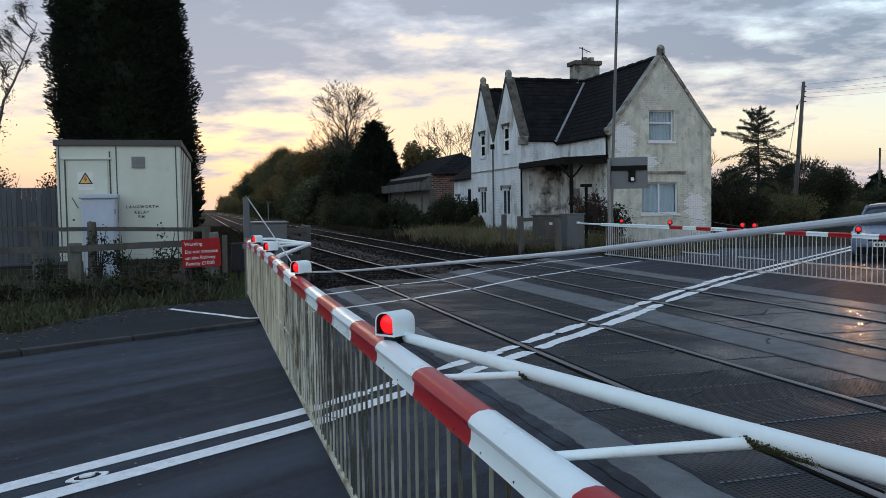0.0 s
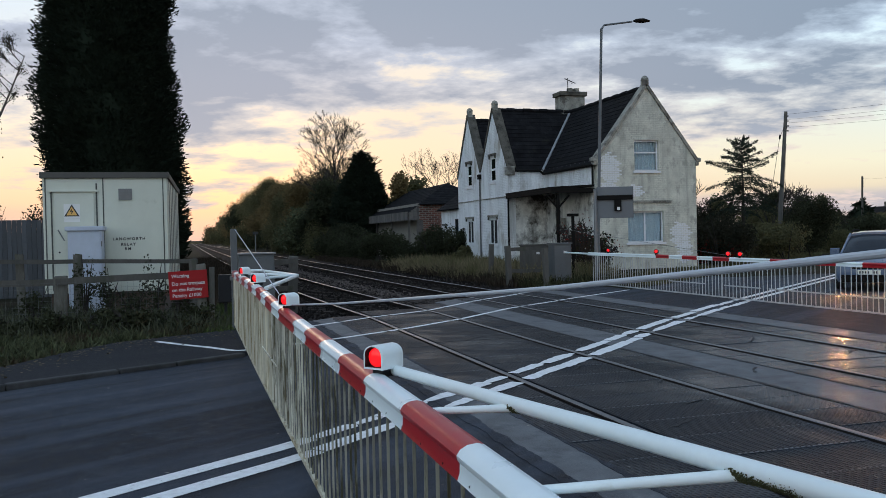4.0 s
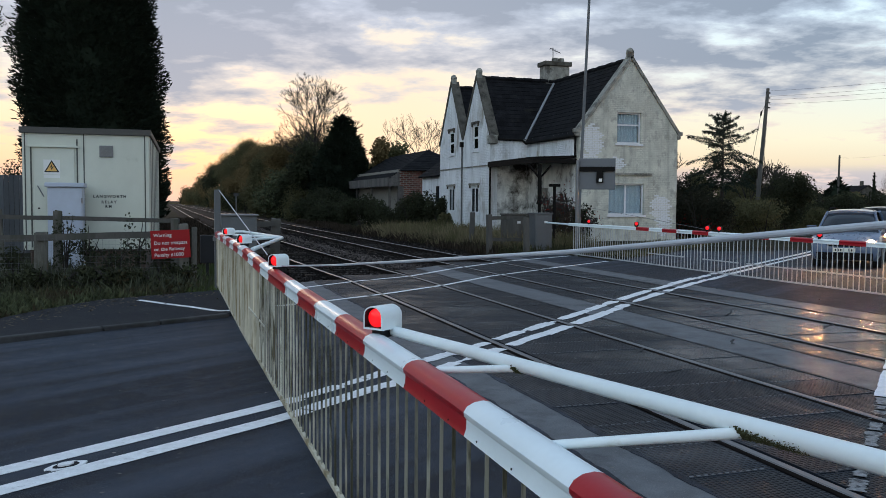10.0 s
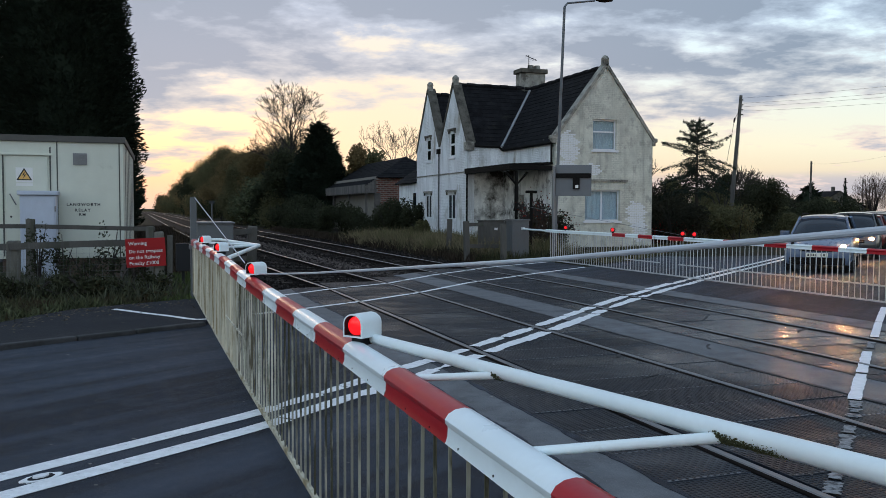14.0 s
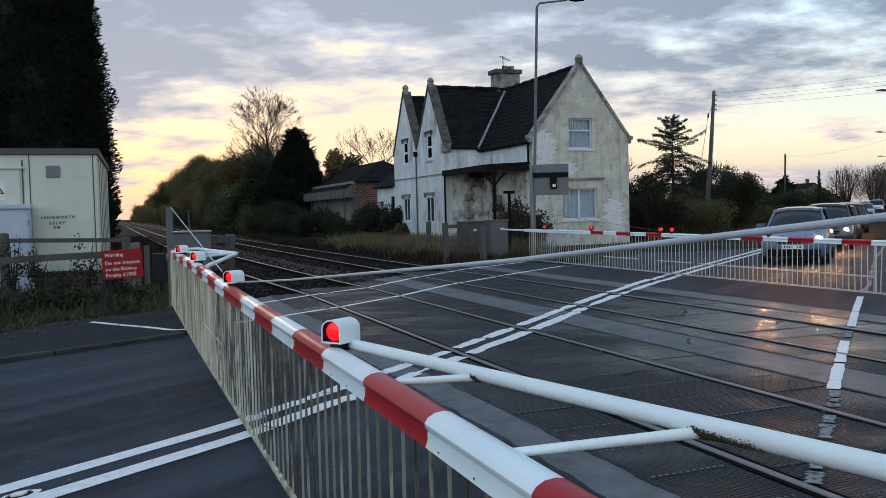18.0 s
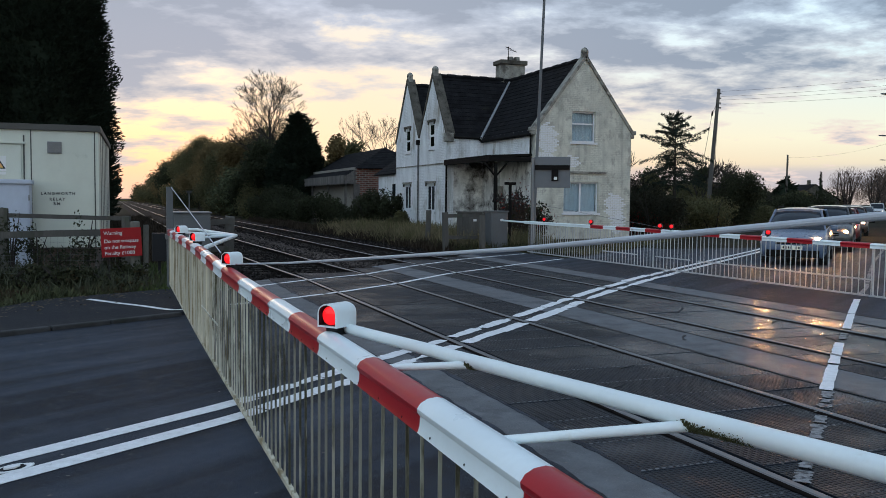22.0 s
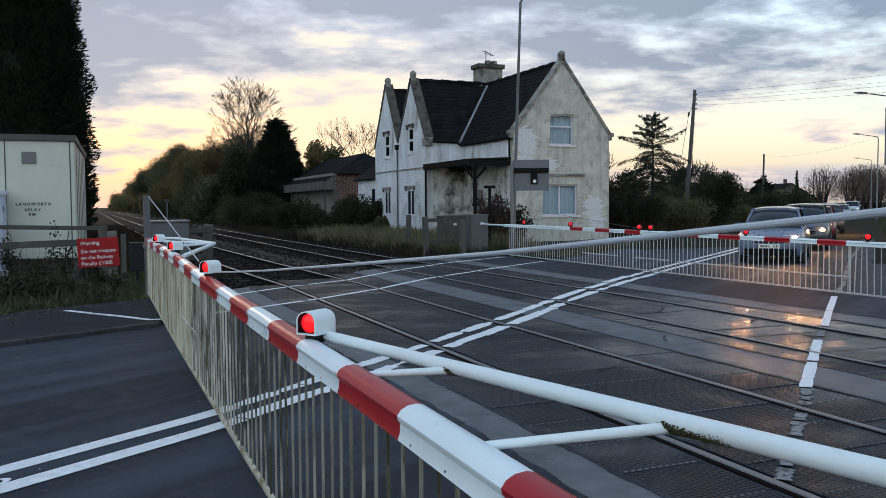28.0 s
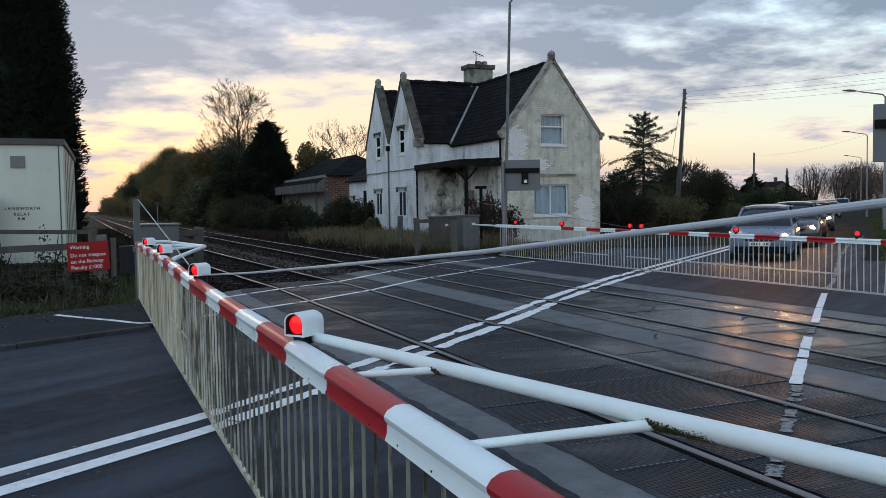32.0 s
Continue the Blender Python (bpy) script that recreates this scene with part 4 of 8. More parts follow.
def wall_strips(bm, cuts, top, openings, z0, place, thick):
    """An upright wall with openings: columns between the cuts, each a stack of solid blocks; top(u) is the roofline."""
    us = sorted({*cuts, *[v for o in openings for v in o[:2]]})
    for a, b in zip(us, us[1:]):
        holes = sorted((o[2], o[3]) for o in openings if o[0] <= a + 1e-6 and o[1] >= b - 1e-6)
        levels = [z0]
        for lo, hi in holes:
            levels += [lo, hi]
        for i in range(0, len(levels), 2):
            lo = levels[i]
            if i + 1 < len(levels):
                ha = hb = levels[i + 1]
            else:
                ha, hb = top(a), top(b)
            q = [(a, lo), (b, lo), (b, hb), (a, ha)]
            f = [bm.verts.new(place(u, z, 0)) for u, z in q]
            k = [bm.verts.new(place(u, z, thick)) for u, z in q]
            bm.faces.new(f)
            bm.faces.new(k[::-1])
            for j in range(4):
                bm.faces.new((f[j], k[j], k[(j + 1) % 4], f[(j + 1) % 4]))


def window(parent, place, o, panes, curtain=True, sill=True, name="window", inset=0.10, deep=0.05, w=0.06):
    """A window set into an opening; panes: (columns, level of a crossbar or None). place(u, z, depth)."""
    u0, u1, z0, z1 = o

    def block(a, b, c, d, n0, n1):
        bm = bmesh.new()
        vs = bm_box(bm, a, b, n0, n1, c, d)
        for v in bm.verts:
            v.co = Vector(place(v.co.x, v.co.z, v.co.y))
        return bm
    fr = bmesh.new()
    bars = [(u0, u0 + w, z0, z1), (u1 - w, u1, z0, z1), (u0 + w, u1 - w, z0, z0 + w), (u0 + w, u1 - w, z1 - w, z1)]
    cols, cross = panes
    for k in range(1, cols):
        c = u0 + (u1 - u0) * k / cols
        bars.append((c - w * 0.55, c + w * 0.55, z0 + w, z1 - w))
    if cross:
        bars.append((u0 + w, u1 - w, cross - w * 0.5, cross + w * 0.5))
    for a, b, c, d in bars:
        bm_box(fr, a, b, inset, inset + deep, c, d)
    for v in fr.verts:
        v.co = Vector(place(v.co.x, v.co.z, v.co.y))
    win = part(name, fr, frame_white, parent, "white window frame")
    p = part("pane", block(u0 + w, u1 - w, z0 + w, z1 - w, inset + deep * 0.4, inset + deep * 0.4 + 0.006), pane, win, "window glass")
    p.visible_shadow = False
    if curtain:
        bm = bmesh.new()
        n = 22
        top = z1 - w
        grid = []
        for i in range(n + 1):
            u = u0 + w + (u1 - u0 - 2 * w) * i / n
            grid.append([bm.verts.new(place(u, z, 0.22 + 0.02 * math.sin(i * 2.2))) for z in (z0 + w, top)])
        for a, b in zip(grid, grid[1:]):
            bm.faces.new((a[0], b[0], b[1], a[1]))
        part("curtain", bm, curtain_mat, win, "pale blue net curtain", True)
    part("room_backing", block(u0 - 0.2, u1 + 0.2, z0 - 0.2, z1 + 0.2, 0.5, 0.52), room_dark, win) if curtain else part("room_backing", block(u0 + 0.01, u1 - 0.01, z0 + 0.01, z1 - 0.01, inset + deep + 0.02, inset + deep + 0.04), room_dark, win)
    if sill:
        part("sill", block(u0 - 0.08, u1 + 0.08, z0 - 0.09, z0, -0.06, 0.12), frame_white, win, "painted sill")
    return win


def slate_roof(bm, e0, e1, r0, r1, thick=0.05, course=0.24):
    """Overlapping slate courses on the slope between the eaves line and the ridge line."""
    e0, e1, r0, r1 = (Vector(v) for v in (e0, e1, r0, r1))
    n = max(2, int((r0 - e0).length / course))
    nor = (e1 - e0).cross(r0 - e0).normalized()
    if nor.z < 0:
        nor = -nor
    for k in range(n):
        a, b = k / n, min(1, (k + 1.12) / n)
        p = [e0.lerp(r0, a) + nor * 0.02, e1.lerp(r1, a) + nor * 0.02, e1.lerp(r1, b) + nor * 0.008, e0.lerp(r0, b) + nor * 0.008]
        m = max(1, int((p[1] - p[0]).length / 0.42))
        off = 0.5 if k % 2 else 0
        cuts = sorted({0.0, 1.0, *[min(1, max(0, (j + off) / m)) for j in range(m + 1)]})
        for s, u in zip(cuts, cuts[1:]):
            lift = nor * random.uniform(0, 0.008)
            q = [p[0].lerp(p[1], s) + lift, p[0].lerp(p[1], u - 0.006) + lift, p[3].lerp(p[2], u - 0.006), p[3].lerp(p[2], s)]
            f = [bm.verts.new(v) for v in q]
            g = [bm.verts.new(v - nor * 0.02) for v in q[:2]]
            bm.faces.new(f)
            bm.faces.new((f[0], g[0], g[1], f[1]))
    # boarding below
    v = [bm.verts.new(q - nor * 0.01) for q in (e0, e1, r1, r0)]
    w = [bm.verts.new(q - nor * thick) for q in (e0, e1, r1, r0)]
    bm.faces.new(v)
    bm.faces.new(w[::-1])
    for j in range(4):
        bm.faces.new((v[j], w[j], w[(j + 1) % 4], v[(j + 1) % 4]))


GX0, GX1, GY = 16.42, 21.13, 32.0
FX = 14.55
Y2, Y3, Y4 = 37.35, 41.2, 45.0
EAVE, RIDGE = 4.64, 7.7


def station_house():
    t = thing("station_house", 18.7, 38, 0.0, "old white rendered station house with steep dark slate gables", "house")
    O = Vector((18.7, 38, 0))
    mid = (GX0 + GX1) / 2

    def place_gable(u, z, d):
        return (u - O.x, GY + d - O.y, z)

    def gable_top(u):
        return EAVE + (RIDGE - EAVE + 0.1) * max(0, 1 - abs(u - mid) / ((GX1 - GX0) / 2))
    lowwin, upwin = (17.82, 19.52, 1.15, 2.47), (18.17, 19.32, 4.17, 5.47)
    bm = bmesh.new()
    wall_strips(bm, [GX0, mid, GX1], gable_top, [lowwin, upwin], -0.2, place_gable, 0.35)
    bmesh.ops.remove_doubles(bm, verts=bm.verts[:], dist=0.0005)
    gw = part("gable_wall", bm, render_wall, t, "stained cream rendered gable wall")
    window(gw, place_gable, lowwin, (2, None))
    window(gw, place_gable, upwin, (1, 4.95))
    part("lintel", bx(lowwin[0] - 0.25 - O.x, lowwin[1] + 0.35 - O.x, GY - 0.07 - O.y, GY + 0.0 - O.y, 2.83, 2.92), stone_cap, gw, "stone drip course over the window")
    # patches where the render has fallen from the painted brick
    rngb = random.Random(5)
    brick = mesh_of("brick", bx(-0.105, 0.105, -0.006, 0.02, -0.031, 0.031, bevel=0.004), white_wall)
    for cx, cz, w, h in ((17.0, 4.25, 0.55, 0.75), (16.9, 3.3, 0.5, 0.55), (20.35, 1.45, 0.55, 0.6), (18.2, 3.35, 0.45, 0.3), (20.55, 0.7, 0.4, 0.5)):
        row = 0
        z = cz - h
        while z < cz + h:
            x = cx - w + (0.11 if row % 2 else 0)
            while x < cx + w:
                e = ((x - cx) / w) ** 2 + ((z - cz) / h) ** 2
                if e < rngb.uniform(0.55, 1.0):
                    ob = new("brick", brick)
                    ob.parent = gw
                    ob.location = (x - O.x, GY - O.y, z)
                x += 0.225
            z += 0.075
            row += 1
    # back gable and long walls of the road-side wing
    bm = bmesh.new()
    bm_box(bm, GX1 - 0.35 - O.x, GX1 - O.x, GY + 0.35 - O.y, 46 - O.y, -0.2, EAVE)
    part("side_wall", bm, render_wall, t)
    bm = bmesh.new()
    bm_box(bm, GX0 - O.x, GX0 + 0.35 - O.x, GY + 0.35 - O.y, Y2 - O.y, -0.2, EAVE)
    part("side_wall", bm, white_wall, t, "white painted wall above the porch")
    bm = bmesh.new()
    bm_box(bm, FX + 0.35 - O.x, GX0 + 0.3 - O.x, Y2 - O.y, Y2 + 0.3 - O.y, -0.2, EAVE - 0.02)
    part("side_wall", bm, white_wall, t, "white painted wall behind the porch")
    bm = bmesh.new()
    bm_box(bm, FX + 0.3 - O.x, GX1 - 0.35 - O.x, Y4 - 0.3 - O.y, Y4 - O.y, -0.2, EAVE - 0.02)
    part("back_wall", bm, render_wall, t)
    bm = bmesh.new()
    bm_prism(bm, [(GX0 - O.x, EAVE), (GX1 - O.x, EAVE), (mid - O.x, RIDGE)], "y", 45.7 - O.y, 46 - O.y)
    part("back_gable", bm, render_wall, t)

    # platform-side front with two gables
    def place_front(u, z, d):
        return (FX + d - O.x, u - O.y, z)
    m2, m3 = (Y2 + Y3) / 2, (Y3 + Y4) / 2

    def front_top(u):
        if u <= Y3:
            return EAVE + 0.1 + (RIDGE - EAVE - 0.05) * max(0, 1 - abs(u - m2) / ((Y3 - Y2) / 2))
        return EAVE + 0.1 + (RIDGE - EAVE + 0.05) * max(0, 1 - abs(u - m3) / ((Y4 - Y3) / 2))
    wins = [(38.9, 40.0, 1.08, 2.42), (39.0, 39.72, 4.18, 5.42), (42.5, 43.5, 1.12, 2.42), (42.62, 43.34, 4.15, 5.36)]
    bm = bmesh.new()
    wall_strips(bm, [Y2, m2, Y3, m3, Y4], front_top, wins, -0.2, place_front, 0.35)
    bmesh.ops.remove_doubles(bm, verts=bm.verts[:], dist=0.0005)
    fw = part("front_wall", bm, white_wall, t, "white painted twin-gabled front wall")
    for o in wins:
        window(fw, place_front, o, (2, None) if o[2] < 2 else (1, (o[2] + o[3]) / 2), curtain=False, inset=0.03, deep=0.02, w=0.10)
        part("hood_mould", bx(FX - 0.08 - O.x, FX - O.x, o[0] - 0.15 - O.y, o[1] + 0.15 - O.y, o[3] + 0.06, o[3] + 0.16), stone_dark if o[2] > 2 else stone_cap, fw, "weathered drip mould")
    for o in wins:
        for yy in (o[0] - 0.1, o[1] + 0.02):
            part("bracket", bx(FX - 0.07 - O.x, FX - O.x, yy - O.y, yy + 0.08 - O.y, o[3] - 0.08, o[3] + 0.06, bevel=0.01), stone_dark, fw)
    part("string_course", bx(FX - 0.04 - O.x, FX - O.x, Y2 - O.y, Y4 - O.y, 3.37, 3.42), stone_cap, fw)
    part("drainpipe", tb([(FX - 0.06 - O.x, Y3 - O.y, 4.6), (FX - 0.06 - O.x, Y3 - O.y, 0.0)], 0.04, 8), grey_paint, t, "grey drainpipe in the valley")
    part("hopper", bx(FX - 0.16 - O.x, FX - O.x, Y3 - 0.12 - O.y, Y3 + 0.12 - O.y, 4.45, 4.7, bevel=0.02), dark_timber, t)

    # roofs
    def roof(name, quads, label=""):
        bm = bmesh.new()
        for q in quads:
            slate_roof(bm, *[Vector(p) - O for p in q])
        return part(name, bm, slate, t, label)
    yb = 46.05
    over = 0.12
    sl = (RIDGE - EAVE) / ((GX1 - GX0) / 2)
    roof("roof", [((GX0 - over, GY + 0.2, EAVE - over * sl), (GX0 - over, Y2 + 0.2, EAVE - over * sl), (mid, GY + 0.2, RIDGE), (mid, Y2 + 2.1, RIDGE)),
                  ((GX1 + over, GY + 0.2, EAVE - over * sl), (GX1 + over, yb, EAVE - over * sl), (mid, GY + 0.2, RIDGE), (mid, yb, RIDGE)),
                  ((GX0 - over, Y2, EAVE - over * sl), (GX0 - over, yb, EAVE - over * sl), (mid, Y2, RIDGE), (mid, yb, RIDGE))], "dark slate roof of the road-side wing")
    for a, b, m in ((Y2, Y3, m2), (Y3, Y4, m3)):
        roof("roof", [((FX + 0.2, a, EAVE), (mid, a, EAVE), (FX + 0.2, m, RIDGE), (mid, m, RIDGE)), ((FX + 0.2, b, EAVE), (mid, b, EAVE), (FX + 0.2, m, RIDGE), (mid, m, RIDGE))], "dark slate roof behind a front gable")
        part("ridge_tiles", ridge_row((FX + 0.3 - O.x, m - O.y, RIDGE + 0.03), (mid - O.x, m - O.y, RIDGE + 0.03)), slate, t)
    part("ridge_tiles", ridge_row((mid - O.x, GY + 0.3 - O.y, RIDGE + 0.03), (mid - O.x, yb - O.y, RIDGE + 0.03)), slate, t, "dark ridge tiles")
    # copings, kneelers and finials on the gables
    for pts in ([(GX0 - 0.1, GY + 0.1, EAVE - 0.05), (mid, GY + 0.1, RIDGE + 0.12), (GX1 + 0.1, GY + 0.1, EAVE - 0.05)],
                [(FX + 0.12, Y2 - 0.05, EAVE + 0.1), (FX + 0.12, m2, RIDGE + 0.1), (FX + 0.12, Y3, EAVE + 0.2)],
                [(FX + 0.12, Y3, EAVE + 0.2), (FX + 0.12, m3, RIDGE + 0.3), (FX + 0.12, Y4 + 0.05, EAVE + 0.1)]):
        bm = bmesh.new()
        for a, b in zip(pts, pts[1:]):
            a, b = Vector(a) - O, Vector(b) - O
            d = (b - a).normalized()
            across = Vector((0, 1, 0)) if abs(d.y) < 0.05 else Vector((1, 0, 0))
            up = d.cross(across).normalized()
            if up.z < 0:
                up = -up
            q = []
            for e in (a, b):
                for s, w in ((-0.17, -0.07), (0.27, -0.07), (0.27, 0.05), (-0.17, 0.05)):
                    q.append(bm.verts.new(e + across * s + up * w))
            for k in range(4):
                bm.faces.new((q[k], q[(k + 1) % 4], q[4 + (k + 1) % 4], q[4 + k]))
            bm.faces.new(q[:4])
            bm.faces.new(q[4:][::-1])
        part("coping", bm, stone_cap if pts[0][1] < 35 else stone_dark, t, "weathered stone gable coping")
        c = Vector(pts[1]) - O
        bm = bmesh.new()
        bm_box(bm, c.x - 0.13, c.x + 0.13, c.y - 0.13, c.y + 0.13, c.z - 0.2, c.z + 0.2, bevel=0.03)
        bm_tube(bm, [(c.x, c.y, c.z + 0.17), (c.x, c.y, c.z + 0.26), (c.x, c.y, c.z + 0.34), (c.x, c.y, c.z + 0.38)], [0.17, 0.16, 0.1, 0.03], 10)
        part("finial", bm, stone_cap, t, "stone block finial")
    for cx, cy, s in ((GX1 + 0.1, GY + 0.1, 1), (GX0 - 0.1, GY + 0.1, -1)):
        bm = bmesh.new()
        bm_box(bm, cx - 0.11 - O.x, cx + 0.12 - O.x, cy - 0.18 - O.y, cy + 0.18 - O.y, EAVE - 0.08, EAVE + 0.1, bevel=0.04)
        bm_box(bm, cx - 0.10 - O.x - s * 0.05, cx + 0.08 - O.x - s * 0.05, cy - 0.16 - O.y, cy + 0.16 - O.y, EAVE - 0.24, EAVE - 0.06, bevel=0.04)
        part("kneeler", bm, stone_cap, t, "carved stone kneeler")
    for yy in (Y2,):
        part("kneeler", bx(FX - 0.1 - O.x, FX + 0.3 - O.x, yy - 0.18 - O.y, yy + 0.2 - O.y, EAVE - 0.25, EAVE + 0.15, bevel=0.03), stone_cap, t)
    # flashing in the valley between the wings
    part("valley_flashing", tb([(GX0 - over - O.x, Y2 - 0.05 - O.y, EAVE - 0.02), (mid - 0.15 - O.x, m2 - 0.1 - O.y, RIDGE - 0.1)], 0.06, 6), lead, t, "pale lead valley flashing")
    # chimney
    ch = part("chimney", bx(18.2 - O.x, 19.5 - O.x, 39.2 - O.y, 39.95 - O.y, 6.2, 8.62, bevel=0.02), stone_cap, t, "weathered stained stone chimney stack")
    part("chimney_cap", bx(18.1 - O.x, 19.6 - O.x, 39.1 - O.y, 40.05 - O.y, 8.5, 8.72, bevel=0.03), stone_dark, ch)
    for x in (18.85, 19.2):
        part("chimney_pot", tb([(x - O.x, 39.57 - O.y, 8.7), (x - O.x, 39.57 - O.y, 8.9 + 0.04 * (x > 18.7))], [0.17, 0.15], 10), stone_cap, ch)
    bm = bmesh.new()
    bm_tube(bm, [(18.62 - O.x, 39.3 - O.y, 8.6), (18.62 - O.x, 39.3 - O.y, 9.4)], 0.02, 6)
    bm_tube(bm, [(18.45 - O.x, 39.3 - O.y, 9.38), (19.05 - O.x, 39.3 - O.y, 9.15)], 0.015, 6)
    for k in range(4):
        bm_tube(bm, [(18.52 + k * 0.13 - O.x, 39.1 - O.y, 9.34 - k * 0.055), (18.52 + k * 0.13 - O.x, 39.5 - O.y, 9.34 - k * 0.055)], 0.01, 5)
    part("television_aerial", bm, dark_timber, t, "thin television aerial")
    # gutter and downpipe on the porch side
    part("gutter", tb([(GX0 - 0.12 - O.x, GY + 0.1 - O.y, EAVE - 0.2), (GX0 - 0.12 - O.x, Y2 - 0.1 - O.y, EAVE - 0.2), (GX0 - 0.3 - O.x, Y2 - 0.1 - O.y, EAVE - 0.06), (FX + 0.3 - O.x, Y2 - 0.1 - O.y, EAVE - 0.04)], 0.06, 8), dark_timber, t, "dark gutter")
    part("downpipe", tb([(GX0 - 0.1 - O.x, GY + 0.2 - O.y, EAVE - 0.2), (GX0 - 0.1 - O.x, GY + 0.2 - O.y, 3.6)], 0.045, 8), dark_timber, t)
    part("downpipe", tb([(FX - 0.05 - O.x, Y2 - 0.1 - O.y, 3.3), (FX - 0.05 - O.x, Y2 - 0.1 - O.y, 0.2)], 0.045, 8), dark_timber, t, "dark downpipe")
    # porch in the corner between the wings
    zt = 3.44
    pr = bmesh.new()
    a = [Vector(p) - O for p in ((FX - 0.14, GY + 0.25, zt), (GX0, GY + 0.25, zt + 0.1), (GX0, Y2, zt + 0.1), (FX - 0.14, Y2, zt))]
    lo = [pr.verts.new(p) for p in a]
    hi = [pr.verts.new(p + Vector((0, 0, 0.09))) for p in a]
    pr.faces.new(lo[::-1])
    pr.faces.new(hi)
    for k in range(4):
        pr.faces.new((lo[k], lo[(k + 1) % 4], hi[(k + 1) % 4], hi[k]))
    porch = part("porch_roof", pr, dark_timber, t, "dark sagging porch roof")
    part("porch_beam", bx(FX - 0.14 - O.x, FX + 0.04 - O.x, GY + 0.2 - O.y, Y2 - O.y, zt - 0.17, zt, bevel=0.01), dark_timber, porch)
    part("porch_beam", bx(FX + 0.042 - O.x, GX0 - O.x, GY + 0.2 - O.y, GY + 0.36 - O.y, zt - 0.16, zt + 0.03, bevel=0.01), dark_timber, porch)
    for post_x, yy in ((14.8, 32.36),):
        bm = bmesh.new()
        bm_tube(bm, [(post_x - O.x, yy - O.y, 0.2), (post_x - O.x, yy - O.y, 1.55), (post_x - O.x, yy - O.y, 1.6), (post_x - O.x, yy - O.y, 1.75), (post_x - O.x, yy - O.y, zt - 0.2)], [0.07, 0.07, 0.14, 0.09, 0.07], 10)
        bm_tube(bm, [(post_x - 0.5 - O.x, yy - O.y, zt - 0.25), (post_x - O.x, yy - O.y, zt - 0.8), (post_x + 0.5 - O.x, yy - O.y, zt - 0.25)], 0.05, 8)
        part("porch_post", bm, dark_timber, porch, "dark turned porch post with brackets")
    # smoke stains and the porch's shade are both put into this colour
    soot_shade = mat("soot_and_shade_wall", (0.80, 0.80, 0.77), rough=0.9, spec=0.1, vary=0.25, scale=1.8, fine=20, bump=0.3, dirt=(0.07, 0.062, 0.055), dirt_at=0.50, dirt_scale=0.75, streak=(0.09, 0.08, 0.07))
    part("stained_plaster", bx(GX0 - 0.014 - O.x, GX0 - 0.002 - O.x, GY + 0.4 - O.y, Y2 - 0.02 - O.y, 0.25, zt), soot_shade, t, "white plaster with smoke stains and porch shade in its colour")
    part("stained_plaster", bx(FX + 0.36 - O.x, GX0 - 0.02 - O.x, Y2 - 0.014 - O.y, Y2 - 0.002 - O.y, 0.25, zt), soot_shade, t, "white plaster with smoke stains and porch shade in its colour")
    part("porch_floor", bx(FX - 0.14 - O.x, GX0 - O.x, GY + 0.3 - O.y, Y2 - O.y, -0.2, 0.25), stone_cap, t)
    part("porch_door", bx(GX0 - 0.04 - O.x, GX0 - O.x, 35.0 - O.y, 35.95 - O.y, 0.25, 2.3), stone_cap, t, "pale door inside the porch")
    return t


def ridge_row(a, b):
    a, b = Vector(a), Vector(b)
    n = max(1, int((b - a).length / 0.42))
    bm = bmesh.new()
    for k in range(n):
        p, q = a.lerp(b, k / n), a.lerp(b, (k + 0.93) / n)
        h = 0.02 * (k % 2)
        bm_tube(bm, [p + Vector((0, 0, h - 0.03)), q + Vector((0, 0, h - 0.03))], 0.11, 8)
    return bm


station_house()


# ---------------------------------------------------------------- plants
bark = mat("bark", (0.028, 0.022, 0.018), rough=0.95, vary=0.4, scale=8, stretch=(1, 1, 0.3), bump=0.5)
bark_pale = mat("birch_bark", (0.10, 0.09, 0.08), rough=0.9, vary=0.5, scale=10, bump=0.3)
conifer_leaf = mat("conifer_foliage", (0.019, 0.026, 0.0175), rough=0.95, vary=0.2, scale=0.8, island=0.15, bump=0, spec=0.02)
cedar_leaf = mat("cedar_foliage", (0.03, 0.042, 0.03), rough=0.9, vary=0.35, scale=1, island=0.4, bump=0, spec=0.1)
autumn_leaf = mat("autumn_foliage", (0.185, 0.138, 0.066), rough=0.9, vary=0.3, scale=0.35, island=0.28, bump=0, spec=0.1, dirt=(0.12, 0.108, 0.053), dirt_at=0.5, dirt_scale=0.2)
olive_leaf = mat("olive_foliage", (0.115, 0.112, 0.056), rough=0.9, vary=0.3, scale=0.4, island=0.28, bump=0, spec=0.15)
dark_leaf = mat("dark_shrub_foliage", (0.048, 0.054, 0.031), rough=0.9, vary=0.45, scale=0.5, island=0.35, bump=0, spec=0.08)
red_leaf = mat("red_shrub_foliage", (0.20, 0.025, 0.02), rough=0.9, vary=0.4, island=0.4, bump=0, spec=0.15)
grass_green = mat("green_grass", (0.07, 0.10, 0.028), rough=0.9, vary=0.4, scale=0.8, island=0.45, bump=0, spec=0.2)
grass_dry = mat("dry_pale_grass", (0.20, 0.17, 0.10), rough=0.9, vary=0.35, scale=0.7, island=0.45, bump=0, spec=0.2, dirt=(0.09, 0.10, 0.04), dirt_at=0.52, dirt_scale=0.4)
hedge_leaf = mat("hedgerow_foliage", (0.036, 0.037, 0.025), rough=0.95, vary=0.45, scale=0.5, island=0.3, bump=0, spec=0.1, dirt=(0.075, 0.05, 0.034), dirt_at=0.55, dirt_scale=0.6)


